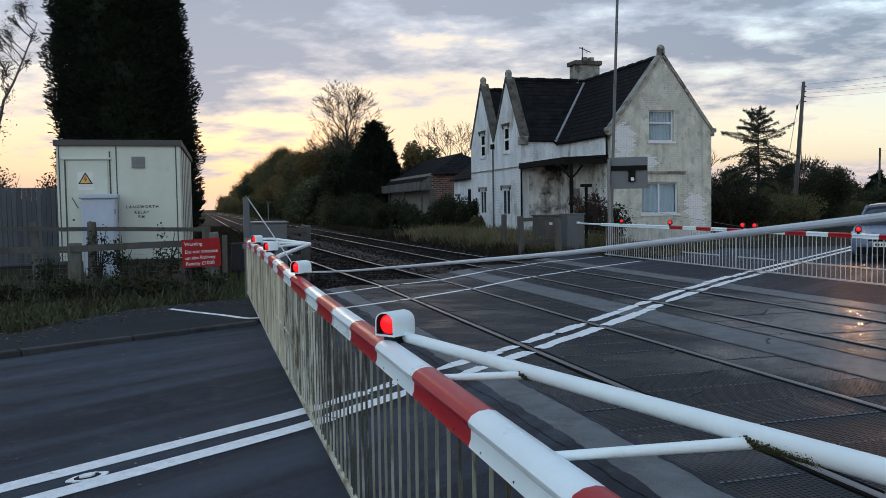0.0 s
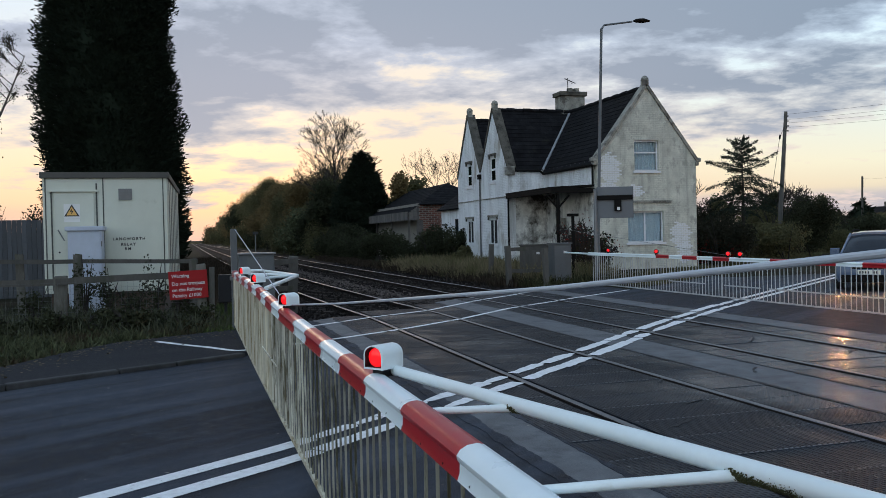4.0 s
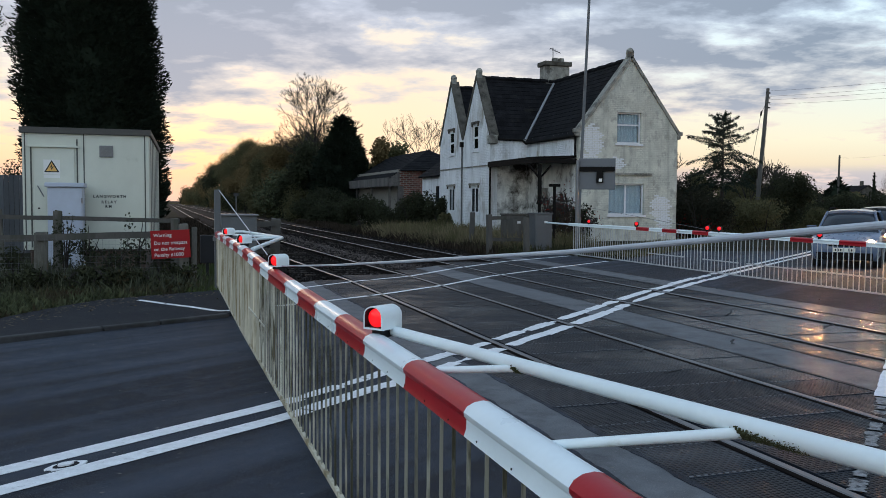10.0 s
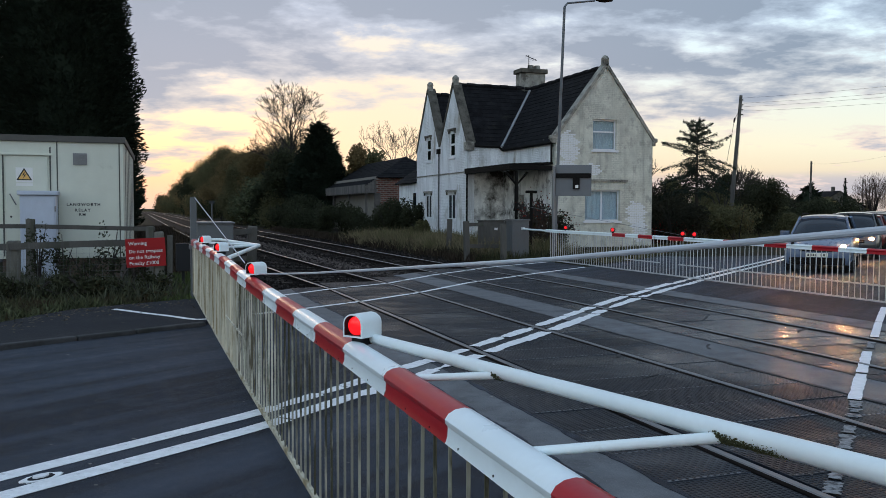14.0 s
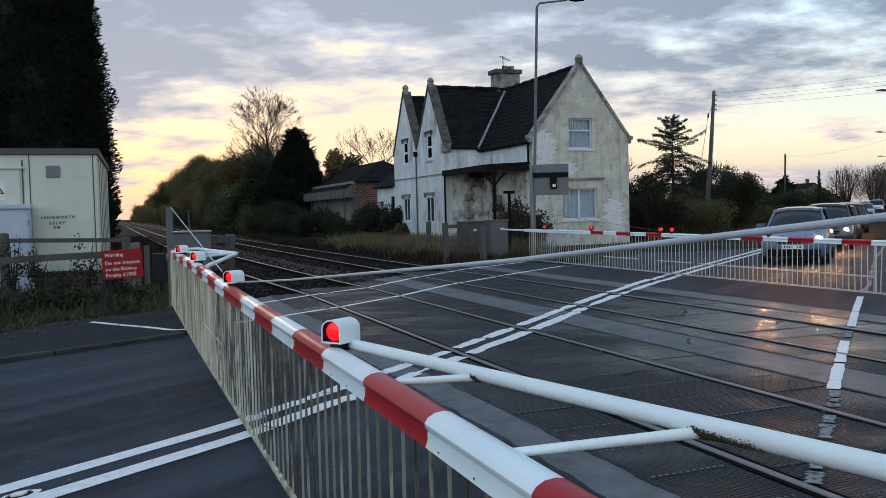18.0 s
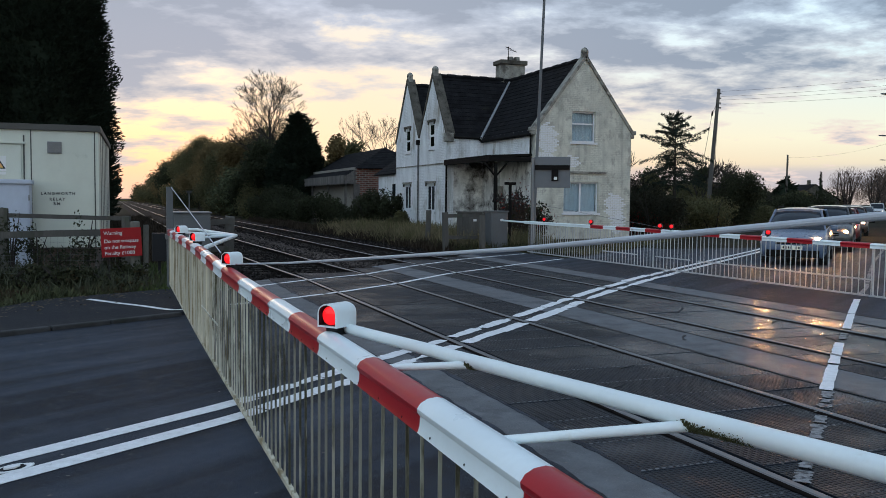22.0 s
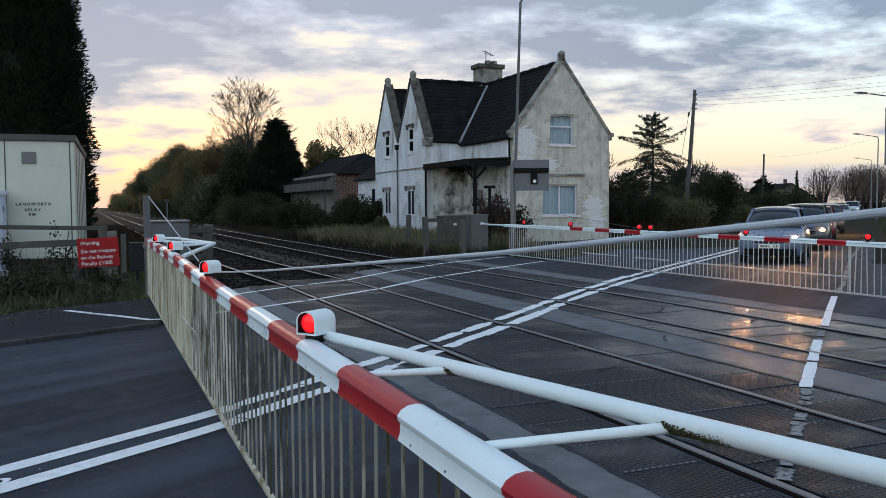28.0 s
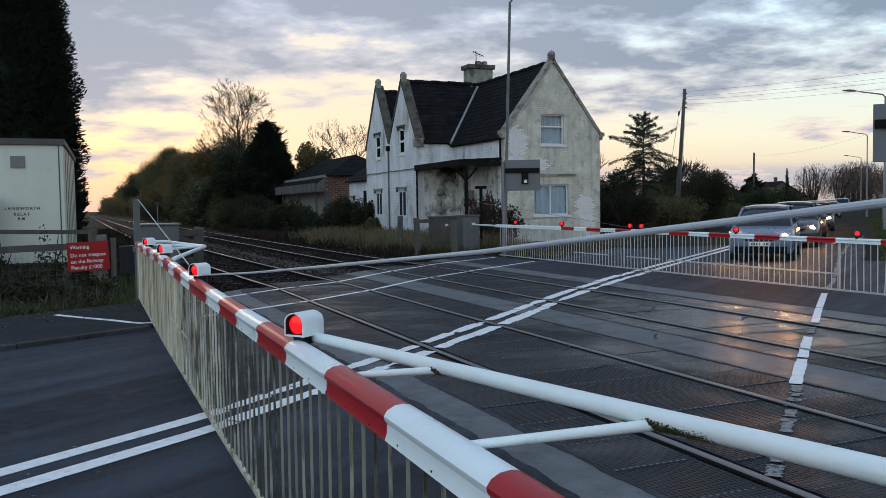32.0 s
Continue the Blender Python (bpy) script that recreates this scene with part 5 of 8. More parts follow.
def lets_light_through(m, share):
    """Mixes light that passes through a thin leaf into its material."""
    nt = m.node_tree
    bs, out = nt.nodes["Principled BSDF"], nt.nodes["Material Output"]
    tr, mx = nt.nodes.new("ShaderNodeBsdfTranslucent"), nt.nodes.new("ShaderNodeMixShader")
    nt.links.new(bs.inputs["Base Color"].links[0].from_socket, tr.inputs[0])
    mx.inputs[0].default_value = share
    nt.links.new(bs.outputs[0], mx.inputs[1])
    nt.links.new(tr.outputs[0], mx.inputs[2])
    nt.links.new(mx.outputs[0], out.inputs[0])


for m in (autumn_leaf, olive_leaf, dark_leaf, red_leaf, hedge_leaf, grass_dry, grass_green):
    lets_light_through(m, 0.4)
NR = np.random.RandomState(7)


def quads(name, c, u, v, material, fold=0.0):
    """Many small leaves: centres c, half-length u and half-width v vectors (n, 3); pointed at the far end."""
    n = len(c)
    co = np.empty((n, 4, 3))
    co[:, 0], co[:, 1], co[:, 2], co[:, 3] = c - u, c + v * 1.0, c + u, c - v * 1.0
    me = bpy.data.meshes.new(name)
    me.vertices.add(n * 4)
    me.vertices.foreach_set("co", co.reshape(-1))
    me.loops.add(n * 4)
    me.loops.foreach_set("vertex_index", np.arange(n * 4, dtype=np.int32))
    me.polygons.add(n)
    me.polygons.foreach_set("loop_start", np.arange(0, n * 4, 4, dtype=np.int32))
    me.update(calc_edges=True)
    me.materials.append(material)
    return me


def unit(a):
    return a / np.maximum(np.linalg.norm(a, axis=1, keepdims=True), 1e-9)


def leaves(name, c, size, material, droop=0.0, aspect=0.6, out=None):
    """Leaves at the points c, turned at random or (out) pointing along given directions."""
    n = len(c)
    d = unit(NR.normal(size=(n, 3))) if out is None else unit(out + NR.normal(size=(n, 3)) * 0.45)
    d[:, 2] -= droop
    d = unit(d)
    w = unit(np.cross(d, NR.normal(size=(n, 3))))
    s = size * NR.uniform(0.55, 1.3, (n, 1))
    return quads(name, c, d * s, w * s * aspect, material)


def blob_points(n, centre, radius, shell=0.55):
    p = unit(NR.normal(size=(n, 3)))
    r = NR.uniform(shell, 1.0, (n, 1)) ** 0.7
    return np.array(centre) + p * r * np.array(radius)


def plant(name, x, y, z, label, category, group, trunk, crown, trunk_mat, crown_mat=None):
    t = thing(name, x, y, z, label, category, group)
    if trunk is not None:
        part("trunk", trunk, trunk_mat, t, "", True)
    if crown is not None:
        part("crown", crown, crown_mat, t)
    return t


def conifer(x, y, z, h, r, n, label, leaf=0.34, taper=0.62, group="conifers", base=0.0, blunt=1.5):
    """A dense upright evergreen: ragged sprays over a dark core, its outline uneven."""
    def prof(k):
        k = np.asarray(k)
        up = np.where(k < taper, 0.90 + 0.10 * np.sin(k / taper * 3.1), 1.0 - ((k - taper) / (1 - taper)) ** blunt)
        return np.maximum(up, 0.02) * np.minimum(1, 0.72 + k * 3.0)
    k = NR.uniform(0.0, 0.995, n)
    k = k[NR.uniform(size=n) < np.maximum(prof(k), 0.25)]
    n = len(k)
    a = NR.uniform(0, 2 * math.pi, n)
    lump = 1 + 0.10 * np.sin(3 * a + 9 * k) + 0.07 * np.sin(7 * a - 25 * k) + 0.06 * np.sin(60 * k + 4 * a)
    rad = r * prof(k) * lump * NR.uniform(0.70, 1.06, n)
    c = np.stack([rad * np.cos(a), rad * np.sin(a), base + k * (h - base)], 1)
    out = np.stack([np.cos(a), np.sin(a), 0.55 + 0 * a], 1)
    # feathered sprays that stand out from the outline, rising a little and thinning to their tips
    m = n // 22
    ks, sa = NR.uniform(0.0, 0.97, m), NR.uniform(0, 2 * math.pi, m)
    reach = (0.16 + 0.34 * NR.uniform(size=m) ** 2) * min(r, 2.4) * 0.62
    root = r * prof(ks) * (0.86 + 0.10 * np.sin(3 * sa + 9 * ks))
    ax = unit(np.stack([np.cos(sa), np.sin(sa), NR.uniform(0.0, 0.55, m)], 1))
    o = np.stack([root * np.cos(sa), root * np.sin(sa), base + ks * (h - base)], 1)
    along = NR.uniform(0, 1, (m, 12, 1))
    side = NR.normal(size=(m, 12, 3)) * 0.16 * reach[:, None, None] * (1.05 - along)
    pts = (o[:, None, :] + ax[:, None, :] * reach[:, None, None] * along + side).reshape(-1, 3)
    c, out = np.concatenate([c, pts]), np.concatenate([out, np.repeat(ax, 12, axis=0) * 1.6])
    me = leaves("crown", c, leaf, conifer_leaf, out=out, aspect=0.26)
    core = bmesh.new()
    ks = [0.0, 0.1, 0.3, 0.5, 0.7, 0.85, 0.95]
    bm_tube(core, [(0, 0, base + q * (h - base)) for q in ks], [float(r * prof(q) * 0.84) for q in ks], 14)
    t = plant("conifer", x, y, z, label, "conifer", group, tb([(0, 0, -0.3), (0, 0, h * 0.9)], [0.28, 0.05], 8), me, bark)
    part("inner_foliage", core, conifer_leaf, t, "", True)
    return t


def limb(bm, p, d, length, r, depth, tips, spread=0.55, n=5):
    """A forking limb; the ends of the finest shoots go into tips."""
    pts, rad = [p], [r]
    q = Vector(p)
    d = Vector(d).normalized()
    for i in range(3):
        d = (d + Vector((random.gauss(0, 0.10), random.gauss(0, 0.10), random.gauss(0.03, 0.06)))).normalized()
        q = q + d * length / 3
        pts.append(q.copy())
        rad.append(r * (1 - 0.09 * (i + 1)))
    bm_tube(bm, pts, rad, n if depth > 1 else 3, cap=False)
    if depth == 0:
        tips.append(tuple(q))
        return
    for i in range(random.choice((2, 3, 3))):
        side = Vector((random.gauss(0, 1), random.gauss(0, 1), random.gauss(0.15, 0.5)))
        nd = (d + side.normalized() * spread * random.uniform(0.6, 1.2)).normalized()
        limb(bm, pts[random.choice((2, 3))] if i else q, nd, length * random.uniform(0.6, 0.82), max(0.014, rad[-1] * 0.72), depth - 1, tips, spread, max(3, n - 1))


def bare_tree(x, y, z, h, label, depth=6, spread=0.55, leaf_n=0, leaf_mat=None, r=0.28, material=None, group="bare trees", first=0.28, lean=(0, 0)):
    bm = bmesh.new()
    tips = []
    base = Vector((0, 0, -0.2))
    fork = Vector((lean[0], lean[1], h * first))
    bm_tube(bm, [base, fork * 0.5, fork], [r, r * 0.85, r * 0.75], 7, cap=False)
    for i in range(4):
        a = i * 1.6 + random.uniform(-0.4, 0.4)
        limb(bm, fork, (math.cos(a) * spread + lean[0] * 0.15, math.sin(a) * spread, 1), h * 0.24, r * 0.5, depth - 2, tips, spread)
    top = max(v.co.z for v in bm.verts)
    for v in bm.verts:
        v.co.z *= h / top if v.co.z > 0 else 1
    tips = [(a, b, c * h / top) for a, b, c in tips]
    t = thing("tree", x, y, z, label, "tree", group)
    part("limb_crown", bm, material or bark, t, "bare forking branches", True)
    if leaf_n:
        idx = NR.randint(0, len(tips), leaf_n)
        c = np.array(tips)[idx] + NR.normal(size=(leaf_n, 3)) * 0.22
        part("crown", leaves("crown", c, 0.038, leaf_mat, droop=0.4), leaf_mat, t, "sparse late leaves")
    return t


def leaning_birch(x, y):
    """A slender birch whose thin trunk bends over, its fine branches on the upper half."""
    t = thing("tree", x, y, 0.0, "slender leaning birch with a few small hanging leaves", "tree", "bare trees")
    line = [Vector(p) for p in ((0, 0, -0.2), (0.02, 0, 1.6), (0.2, 0.05, 3.6), (0.27, 0, 4.55), (0.5, -0.05, 5.5), (0.83, 0, 6.15), (1.15, 0.05, 6.95), (1.45, 0, 7.7), (1.66, 0, 8.25))]
    part("trunk", tb(line, [0.075, 0.07, 0.06, 0.055, 0.048, 0.04, 0.03, 0.022, 0.012], 7), bark_pale, t, "thin pale birch trunk", True)
    tips, heights = [], [p.z for p in line]
    for i in range(15):
        z = 4.7 + 3.5 * i / 14
        p = Vector([float(np.interp(z, heights, [q[c] for q in line])) for c in range(3)])
        left = i % 4 != 3
        d = (random.uniform(-0.95, -0.35) if left else random.uniform(0.1, 0.5), random.uniform(-0.6, 0.6), random.uniform(0.6, 1.1))
        bm = bmesh.new()
        limb(bm, p, d, (0.52 if left else 0.27) * random.uniform(0.75, 1.1) * (1.15 - 0.35 * i / 14), 0.022, 3, tips, 0.6, 4)
        part("limb", bm, bark, t, "", True)
    idx = NR.randint(0, len(tips), 2600)
    c = np.array(tips)[idx] + NR.normal(size=(2600, 3)) * np.array((0.10, 0.10, 0.13))
    part("crown", leaves("crown", c, 0.028, dark_leaf, droop=0.6), dark_leaf, t, "sparse small hanging leaves")
    return t


def leader_tree(x, y, z, h, label):
    """A leafless tree with a straight leader and many rising side limbs."""
    t = thing("tree", x, y, z, label, "tree", "bare trees")
    line = [(random.gauss(0, 0.12) * (i > 0), random.gauss(0, 0.12) * (i > 0), h * 0.96 * i / 8) for i in range(9)]
    part("trunk", tb(line, [0.34 * (1 - 0.11 * i) for i in range(9)], 7), bark, t, "", True)
    for i in range(30):
        k = 0.26 + 0.66 * i / 29
        a = i * 2.4 + random.uniform(-0.3, 0.3)
        bm, tips = bmesh.new(), []
        ln = h * (0.076 + 0.09 * math.sin(math.pi * min(1, 1.12 - k)) * random.uniform(0.7, 1.2))
        p = Vector((float(np.interp(k * h, [q[2] for q in line], [q[0] for q in line])), float(np.interp(k * h, [q[2] for q in line], [q[1] for q in line])), k * h))
        limb(bm, p, (math.cos(a), math.sin(a), random.uniform(0.5, 1.1)), ln * 0.92, 0.13 * (1.15 - k), 5, tips, 0.72, 4)
        part("limb", bm, bark, t, "", True)
    return t


def leafy_tree(x, y, z, h, r, n, material, label, group="woodland trees", leaf=0.28, clumps=14, low=0.12):
    """A broad crown of separate clumps on a forked trunk."""
    bm = bmesh.new()
    bm_tube(bm, [(0, 0, -0.3), (0.1, 0, h * 0.3), (0, 0.1, h * 0.75)], [0.03 * h, 0.022 * h, 0.008 * h], 7)
    pts = []
    for i in range(clumps):
        a, k = NR.uniform(0, 6.28), NR.uniform(low, 0.9)
        rr = r * 0.66 * math.sin(math.pi * min(0.93, k * 0.8 + 0.2)) * NR.uniform(0.5, 1.15)
        c = (rr * math.cos(a), rr * math.sin(a), k * h)
        s = r * NR.uniform(0.20, 0.48)
        pts.append(blob_points(n // clumps, c, (s, s, s * NR.uniform(0.7, 1.2)), 0.1) + NR.normal(size=(n // clumps, 3)) * 0.07 * r)
        bm_tube(bm, [(0, 0, k * h * 0.6), c], [0.008 * h, 0.003 * h], 4)
    c = np.concatenate(pts)
    return plant("tree", x, y, z, label, "tree", group, bm, leaves("crown", c, leaf, material, aspect=0.7), bark)


def shrub(x, y, z, r, h, n, material, label, leaf=0.09, name="shrub", group="shrubs"):
    pts = [blob_points(n // 7, (NR.uniform(-0.6, 0.6) * r, NR.uniform(-0.6, 0.6) * r, h * NR.uniform(0.25, 0.72)), (r * NR.uniform(0.35, 0.6), r * NR.uniform(0.35, 0.6), h * NR.uniform(0.22, 0.4)), 0.2) for _ in range(7)]
    c = np.concatenate(pts)
    c[:, 2] = np.maximum(c[:, 2], 0.02)
    t = thing(name, x, y, z, label, "shrub", group)
    for i in range(4):
        a = random.uniform(0, 6.28)
        part("stem", tb([(0, 0, -0.1), (0.3 * r * math.cos(a), 0.3 * r * math.sin(a), h * 0.5), (0.7 * r * math.cos(a), 0.7 * r * math.sin(a), h * random.uniform(0.7, 1.0))], [0.03, 0.02, 0.006], 4), bark, t)
    part("foliage", leaves("foliage", c, leaf, material, aspect=0.6), material, t)
    return t


# tall dark conifer behind the relay room and the line of them along the track
conifer(-2.5, 34.2, -0.2, 17.5, 2.3, 170000, "very tall dense dark conifer behind the relay room", leaf=0.09)
# the last three, hidden from view, are added as dark reflections for the windows
for x, y, h, r in ((-2.6, 46, 9.2, 2.4), (-3.0, 55, 9.0, 2.5), (-3.2, 66, 8.5, 2.6), (-3.6, 80, 8.5, 2.8), (-4.5, 100, 8, 3.0), (-6.6, 84, 15, 3.4), (-8.2, 96, 16, 3.8), (-7.4, 112, 16, 3.8)):
    conifer(x, y, -0.2, h, r, 11000, "dark conifer beside the track, the tallest added unseen", leaf=0.28)
# woodland beside the far track
conifer(15.3, 75.5, -0.2, 9.6, 2.75, 46000, "broad dark blunt-topped conifer beside the track", leaf=0.17, taper=0.28, blunt=1.7)
leafy_tree(13.0, 79, -0.2, 7.3, 2.7, 14000, dark_leaf, "dark leafy tree among the lineside trees", leaf=0.12, low=0.05)
random.seed(11)
leader_tree(14.8, 88, -0.2, 12.2, "tall bare tree with fine upright spreading twigs")
woods = [(13.6, 96, 9.2, 4.2), (12.8, 106, 9.6, 4.0), (16.5, 104, 10.5, 4.5), (13.0, 118, 10.6, 4.4), (17, 122, 11, 4.8), (13.0, 132, 11.4, 4.5), (13.5, 148, 12.2, 4.8), (12.8, 166, 12.6, 5), (13.2, 188, 12.8, 5.2), (13.5, 214, 12.8, 5.2), (13.5, 245, 12.8, 5.5), (13.5, 285, 12.6, 6), (13, 330, 11, 6), (12.5, 380, 10, 6), (12, 440, 9, 6)]
for i, (x, y, h, r) in enumerate(woods):
    far = y > 180
    h *= float(np.interp(y, [96, 130, 200], [1.0, 0.93, 0.86])) * (1.0, 0.88, 1.1, 0.94)[i % 4]
    leafy_tree(x, y, -0.2, h, r, 9000 if far else 32000, (autumn_leaf, olive_leaf, olive_leaf, autumn_leaf, dark_leaf)[i % 5], "autumn woodland tree in dull brown and olive leaf", leaf=0.20 if far else 0.10, low=0.05, clumps=20)
for x, y, h, r, m in ((18.8, 74, 7.6, 2.0, autumn_leaf), (21.5, 79, 7.5, 2.6, olive_leaf), (25, 82, 7.2, 3, olive_leaf), (12.4, 92, 5.2, 2.6, olive_leaf), (11.9, 84, 4.2, 2.2, dark_leaf)):
    leafy_tree(x, y, -0.2, h, r, 9000, m, "small tree in fading leaf behind the sheds", leaf=0.14, low=0.05)
random.seed(5)
bare_tree(26.5, 88, -0.2, 11.5, "bare pale tree behind the roofs", depth=7, spread=0.6, r=0.2)
for x, y, r, h, m in ((11.8, 62, 2.0, 2.6, dark_leaf), (12.5, 56, 1.9, 2.3, dark_leaf), (13.2, 50.5, 1.7, 2.2, dark_leaf), (12.6, 67, 2.2, 3.2, dark_leaf), (13.4, 46.5, 1.5, 2.7, dark_leaf), (14.2, 44.5, 1.0, 2.4, dark_leaf), (12.0, 72, 2.2, 3.4, dark_leaf), (11.8, 78, 2.2, 3.4, olive_leaf), (11.5, 98, 2.6, 3.6, olive_leaf), (11.4, 112, 2.6, 3.6, olive_leaf), (13.4, 41.0, 0.7, 1.3, olive_leaf), (11.6, 128, 3, 4, dark_leaf), (11.6, 150, 3, 4, dark_leaf)):
    shrub(x, y, -0.2, r, h, 6500, m, "dark untidy lineside shrub", leaf=0.075)
pale_leaf = mat("pale_green_foliage", (0.10, 0.115, 0.062), rough=0.9, vary=0.4, island=0.5, bump=0, spec=0.15)
shrub(11.2, 90, -0.2, 2.6, 5.0, 5200, pale_leaf, "pale green drooping shrub beside the track", leaf=0.12)
# by the porch and the lamp post
shrub(14.9, 30.6, 0, 0.8, 1.9, 1400, dark_leaf, "thin straggling bush beside the porch", leaf=0.07)
shrub(14.0, 28.0, 0, 0.7, 1.5, 700, mat("brown_bush_foliage", (0.05, 0.034, 0.024), rough=0.9, vary=0.4, island=0.5, bump=0, spec=0.1), "low straggling bush with brown leaves by the lamp post", leaf=0.045)
shrub(15.6, 30.2, 0, 0.75, 1.7, 1100, dark_leaf, "straggling bush in front of the gable", leaf=0.06)
random.seed(17)
bare_tree(14.5, 29.6, -0.1, 2.3, "thin bare straggling bush beside the signal", depth=7, spread=0.95, r=0.03, first=0.15, leaf_n=260, leaf_mat=red_leaf, group="bare bushes")
# left verge
random.seed(21)
leaning_birch(-6.86, 32.9)
random.seed(8)
bare_tree(-8.6, 34, 0.0, 5.6, "small tree with sparse leaves behind the fence", depth=7, spread=0.7, leaf_n=3500, leaf_mat=olive_leaf, r=0.1, group="bare trees", first=0.2)
for x, y, r, h in ((-7.5, 37, 1.6, 3.4), (-9.5, 38, 2.0, 3.6), (-5.6, 38, 1.4, 3.4), (-12, 36, 2, 3.4)):
    shrub(x, y, 0, r, h, 8000, dark_leaf, "dark hedge shrub behind the steel fence", leaf=0.05)
# hedge along the far road
hedge = []
for i in range(34):
    k = i / 33
    x = 22.6 + 52 * k ** 1.15
    yy = road_y(x) + 7.5 + 3 * math.sin(i * 1.3) + (5 if i % 2 else 0)
    hedge.append((x, yy, 1.7 + 0.6 * math.sin(i * 2.1) + k, 2.55 + 0.75 * math.sin(i * 1.7) + 0.55 * math.sin(i * 4.3) + 0.7 * k))
for i, (x, y, r, h) in enumerate(hedge):
    shrub(x, y, -0.1, r, h, 8000 if i < 18 else 3600, (hedge_leaf, dark_leaf, hedge_leaf, dark_leaf, olive_leaf)[i % 5], "dark overgrown hedgerow shrub beside the road", leaf=0.058 if i < 18 else 0.1)
for x, y, h, r, m in ((25.2, 40.5, 4.4, 1.5, dark_leaf), (30.5, 44.0, 3.9, 1.7, olive_leaf), (35.5, 45.5, 4.3, 1.6, dark_leaf), (39.0, 50.0, 4.2, 2.0, autumn_leaf), (46.0, 55.5, 4.6, 2.0, dark_leaf), (53.0, 62.0, 4.7, 2.2, olive_leaf)):
    leafy_tree(x, y, -0.1, h, r, 7000, m, "small ragged tree standing out of the hedgerow", leaf=0.075, clumps=11, low=0.2, group="hedgerow trees")
random.seed(31)
for x, y, h in ((24.0, 39.0, 4.6), (33.5, 43.0, 4.4), (37.0, 47.0, 4.9)):
    bare_tree(x, y, -0.1, h, "thin bare sapling in the hedgerow", depth=6, spread=0.5, r=0.05, group="bare saplings")
shrub(23.4, 34.6, -0.1, 1.5, 1.5, 2200, red_leaf, "red-leaved shrub in the hedgerow", leaf=0.07)


def cedar(x, y, z, h):
    """A sparse conifer with layered shelves: low boughs droop, the top ones sweep up and out."""
    t = thing("cedar_tree", x, y, z, "sparse cedar with layered drooping branches above the hedge", "tree", "conifers")
    part("trunk", tb([(0, 0, -0.2), (0.05, 0, h * 0.5), (0, 0, h)], [0.13, 0.07, 0.012], 8), bark, t, "", True)
    pts, outs = [], []
    bm = bmesh.new()
    for i in range(96):
        k = 0.40 + 0.59 * (i / 95) + random.uniform(-0.015, 0.015)
        a = i * 2.4 + random.uniform(-0.6, 0.6)
        ln = (0.35 + 1.45 * min(1, (1 - k) * 3.4) ** 0.7) * random.choice((0.35, 0.5, 0.65, 0.8, 0.95, 1.12))
        d = Vector((math.cos(a), math.sin(a), 0.0))
        rise = 0.12 + 0.42 * max(0, k - 0.6) / 0.4 + random.uniform(-0.12, 0.15)
        lift = random.uniform(-0.62, -0.25) if k < 0.72 else random.uniform(-0.2, 0.08)
        p0 = Vector((0, 0, k * h))
        line = [p0 + d * ln * q + Vector((0, 0, rise * ln * q + lift * ln * q * q)) for q in (0, 0.35, 0.7, 1)]
        bm_tube(bm, line, [0.03, 0.02, 0.011, 0.003], 4, cap=False)
        for _ in range(int(24 + 150 * ln)):
            q = random.uniform(0.1, 1.0) ** 0.8
            side = Vector((-d.y, d.x, 0)) * random.gauss(0, 0.2 * ln * (1.1 - q))
            pts.append(p0 + d * ln * q + Vector((0, 0, rise * ln * q + lift * ln * q * q)) + side + Vector((0, 0, random.gauss(-0.02, 0.045) - 0.4 * side.length * max(0.0, 0.95 - k))))
            outs.append(d * 0.9 + side * 2.5 + Vector((0, 0, random.choice((-0.6, -0.2, 0.15)))))
    part("bough_frame", bm, bark, t)
    part("crown", leaves("crown", np.array(pts), 0.07, cedar_leaf, out=np.array(outs), aspect=0.2), cedar_leaf, t)


random.seed(3)
cedar(28.05, 38.3, 0, 6.3)


def grass(name, n, area, hgt, material, label, lean=0.35, width=0.012):
    """Single blades, joined; area gives n places (n, 3)."""
    c = area
    n = len(c)
    up = np.stack([NR.normal(0, lean, n), NR.normal(0, lean, n), np.ones(n)], 1)
    L = hgt * NR.uniform(0.35, 1.25, (n, 1))
    u = unit(up) * L / 2
    c = c + u
    v = unit(np.cross(u, NR.normal(size=(n, 3)))) * width * NR.uniform(0.6, 1.5, (n, 1))
    return tagged(new(name, quads(name, c, u, v, material)), label, "grass", kind="stuff")


def rect_points(n, x0, x1, y0, y1, z):
    return np.stack([NR.uniform(x0, x1, n), NR.uniform(y0, y1, n), np.full(n, z)], 1)


def clumped(n, x0, x1, y0, y1, z, k=60, s=0.22):
    c = rect_points(k, x0, x1, y0, y1, z)
    return c[NR.randint(0, k, n)] + NR.normal(size=(n, 3)) * np.array([s, s, 0])


def verge_mask(p):
    edge = np.interp(p[:, 0], [-9, -2.2, -1.0, -0.33, 0.6], [8.5, 12.4, 14.5, 14.95, 15.6])
    return p[p[:, 1] > edge]


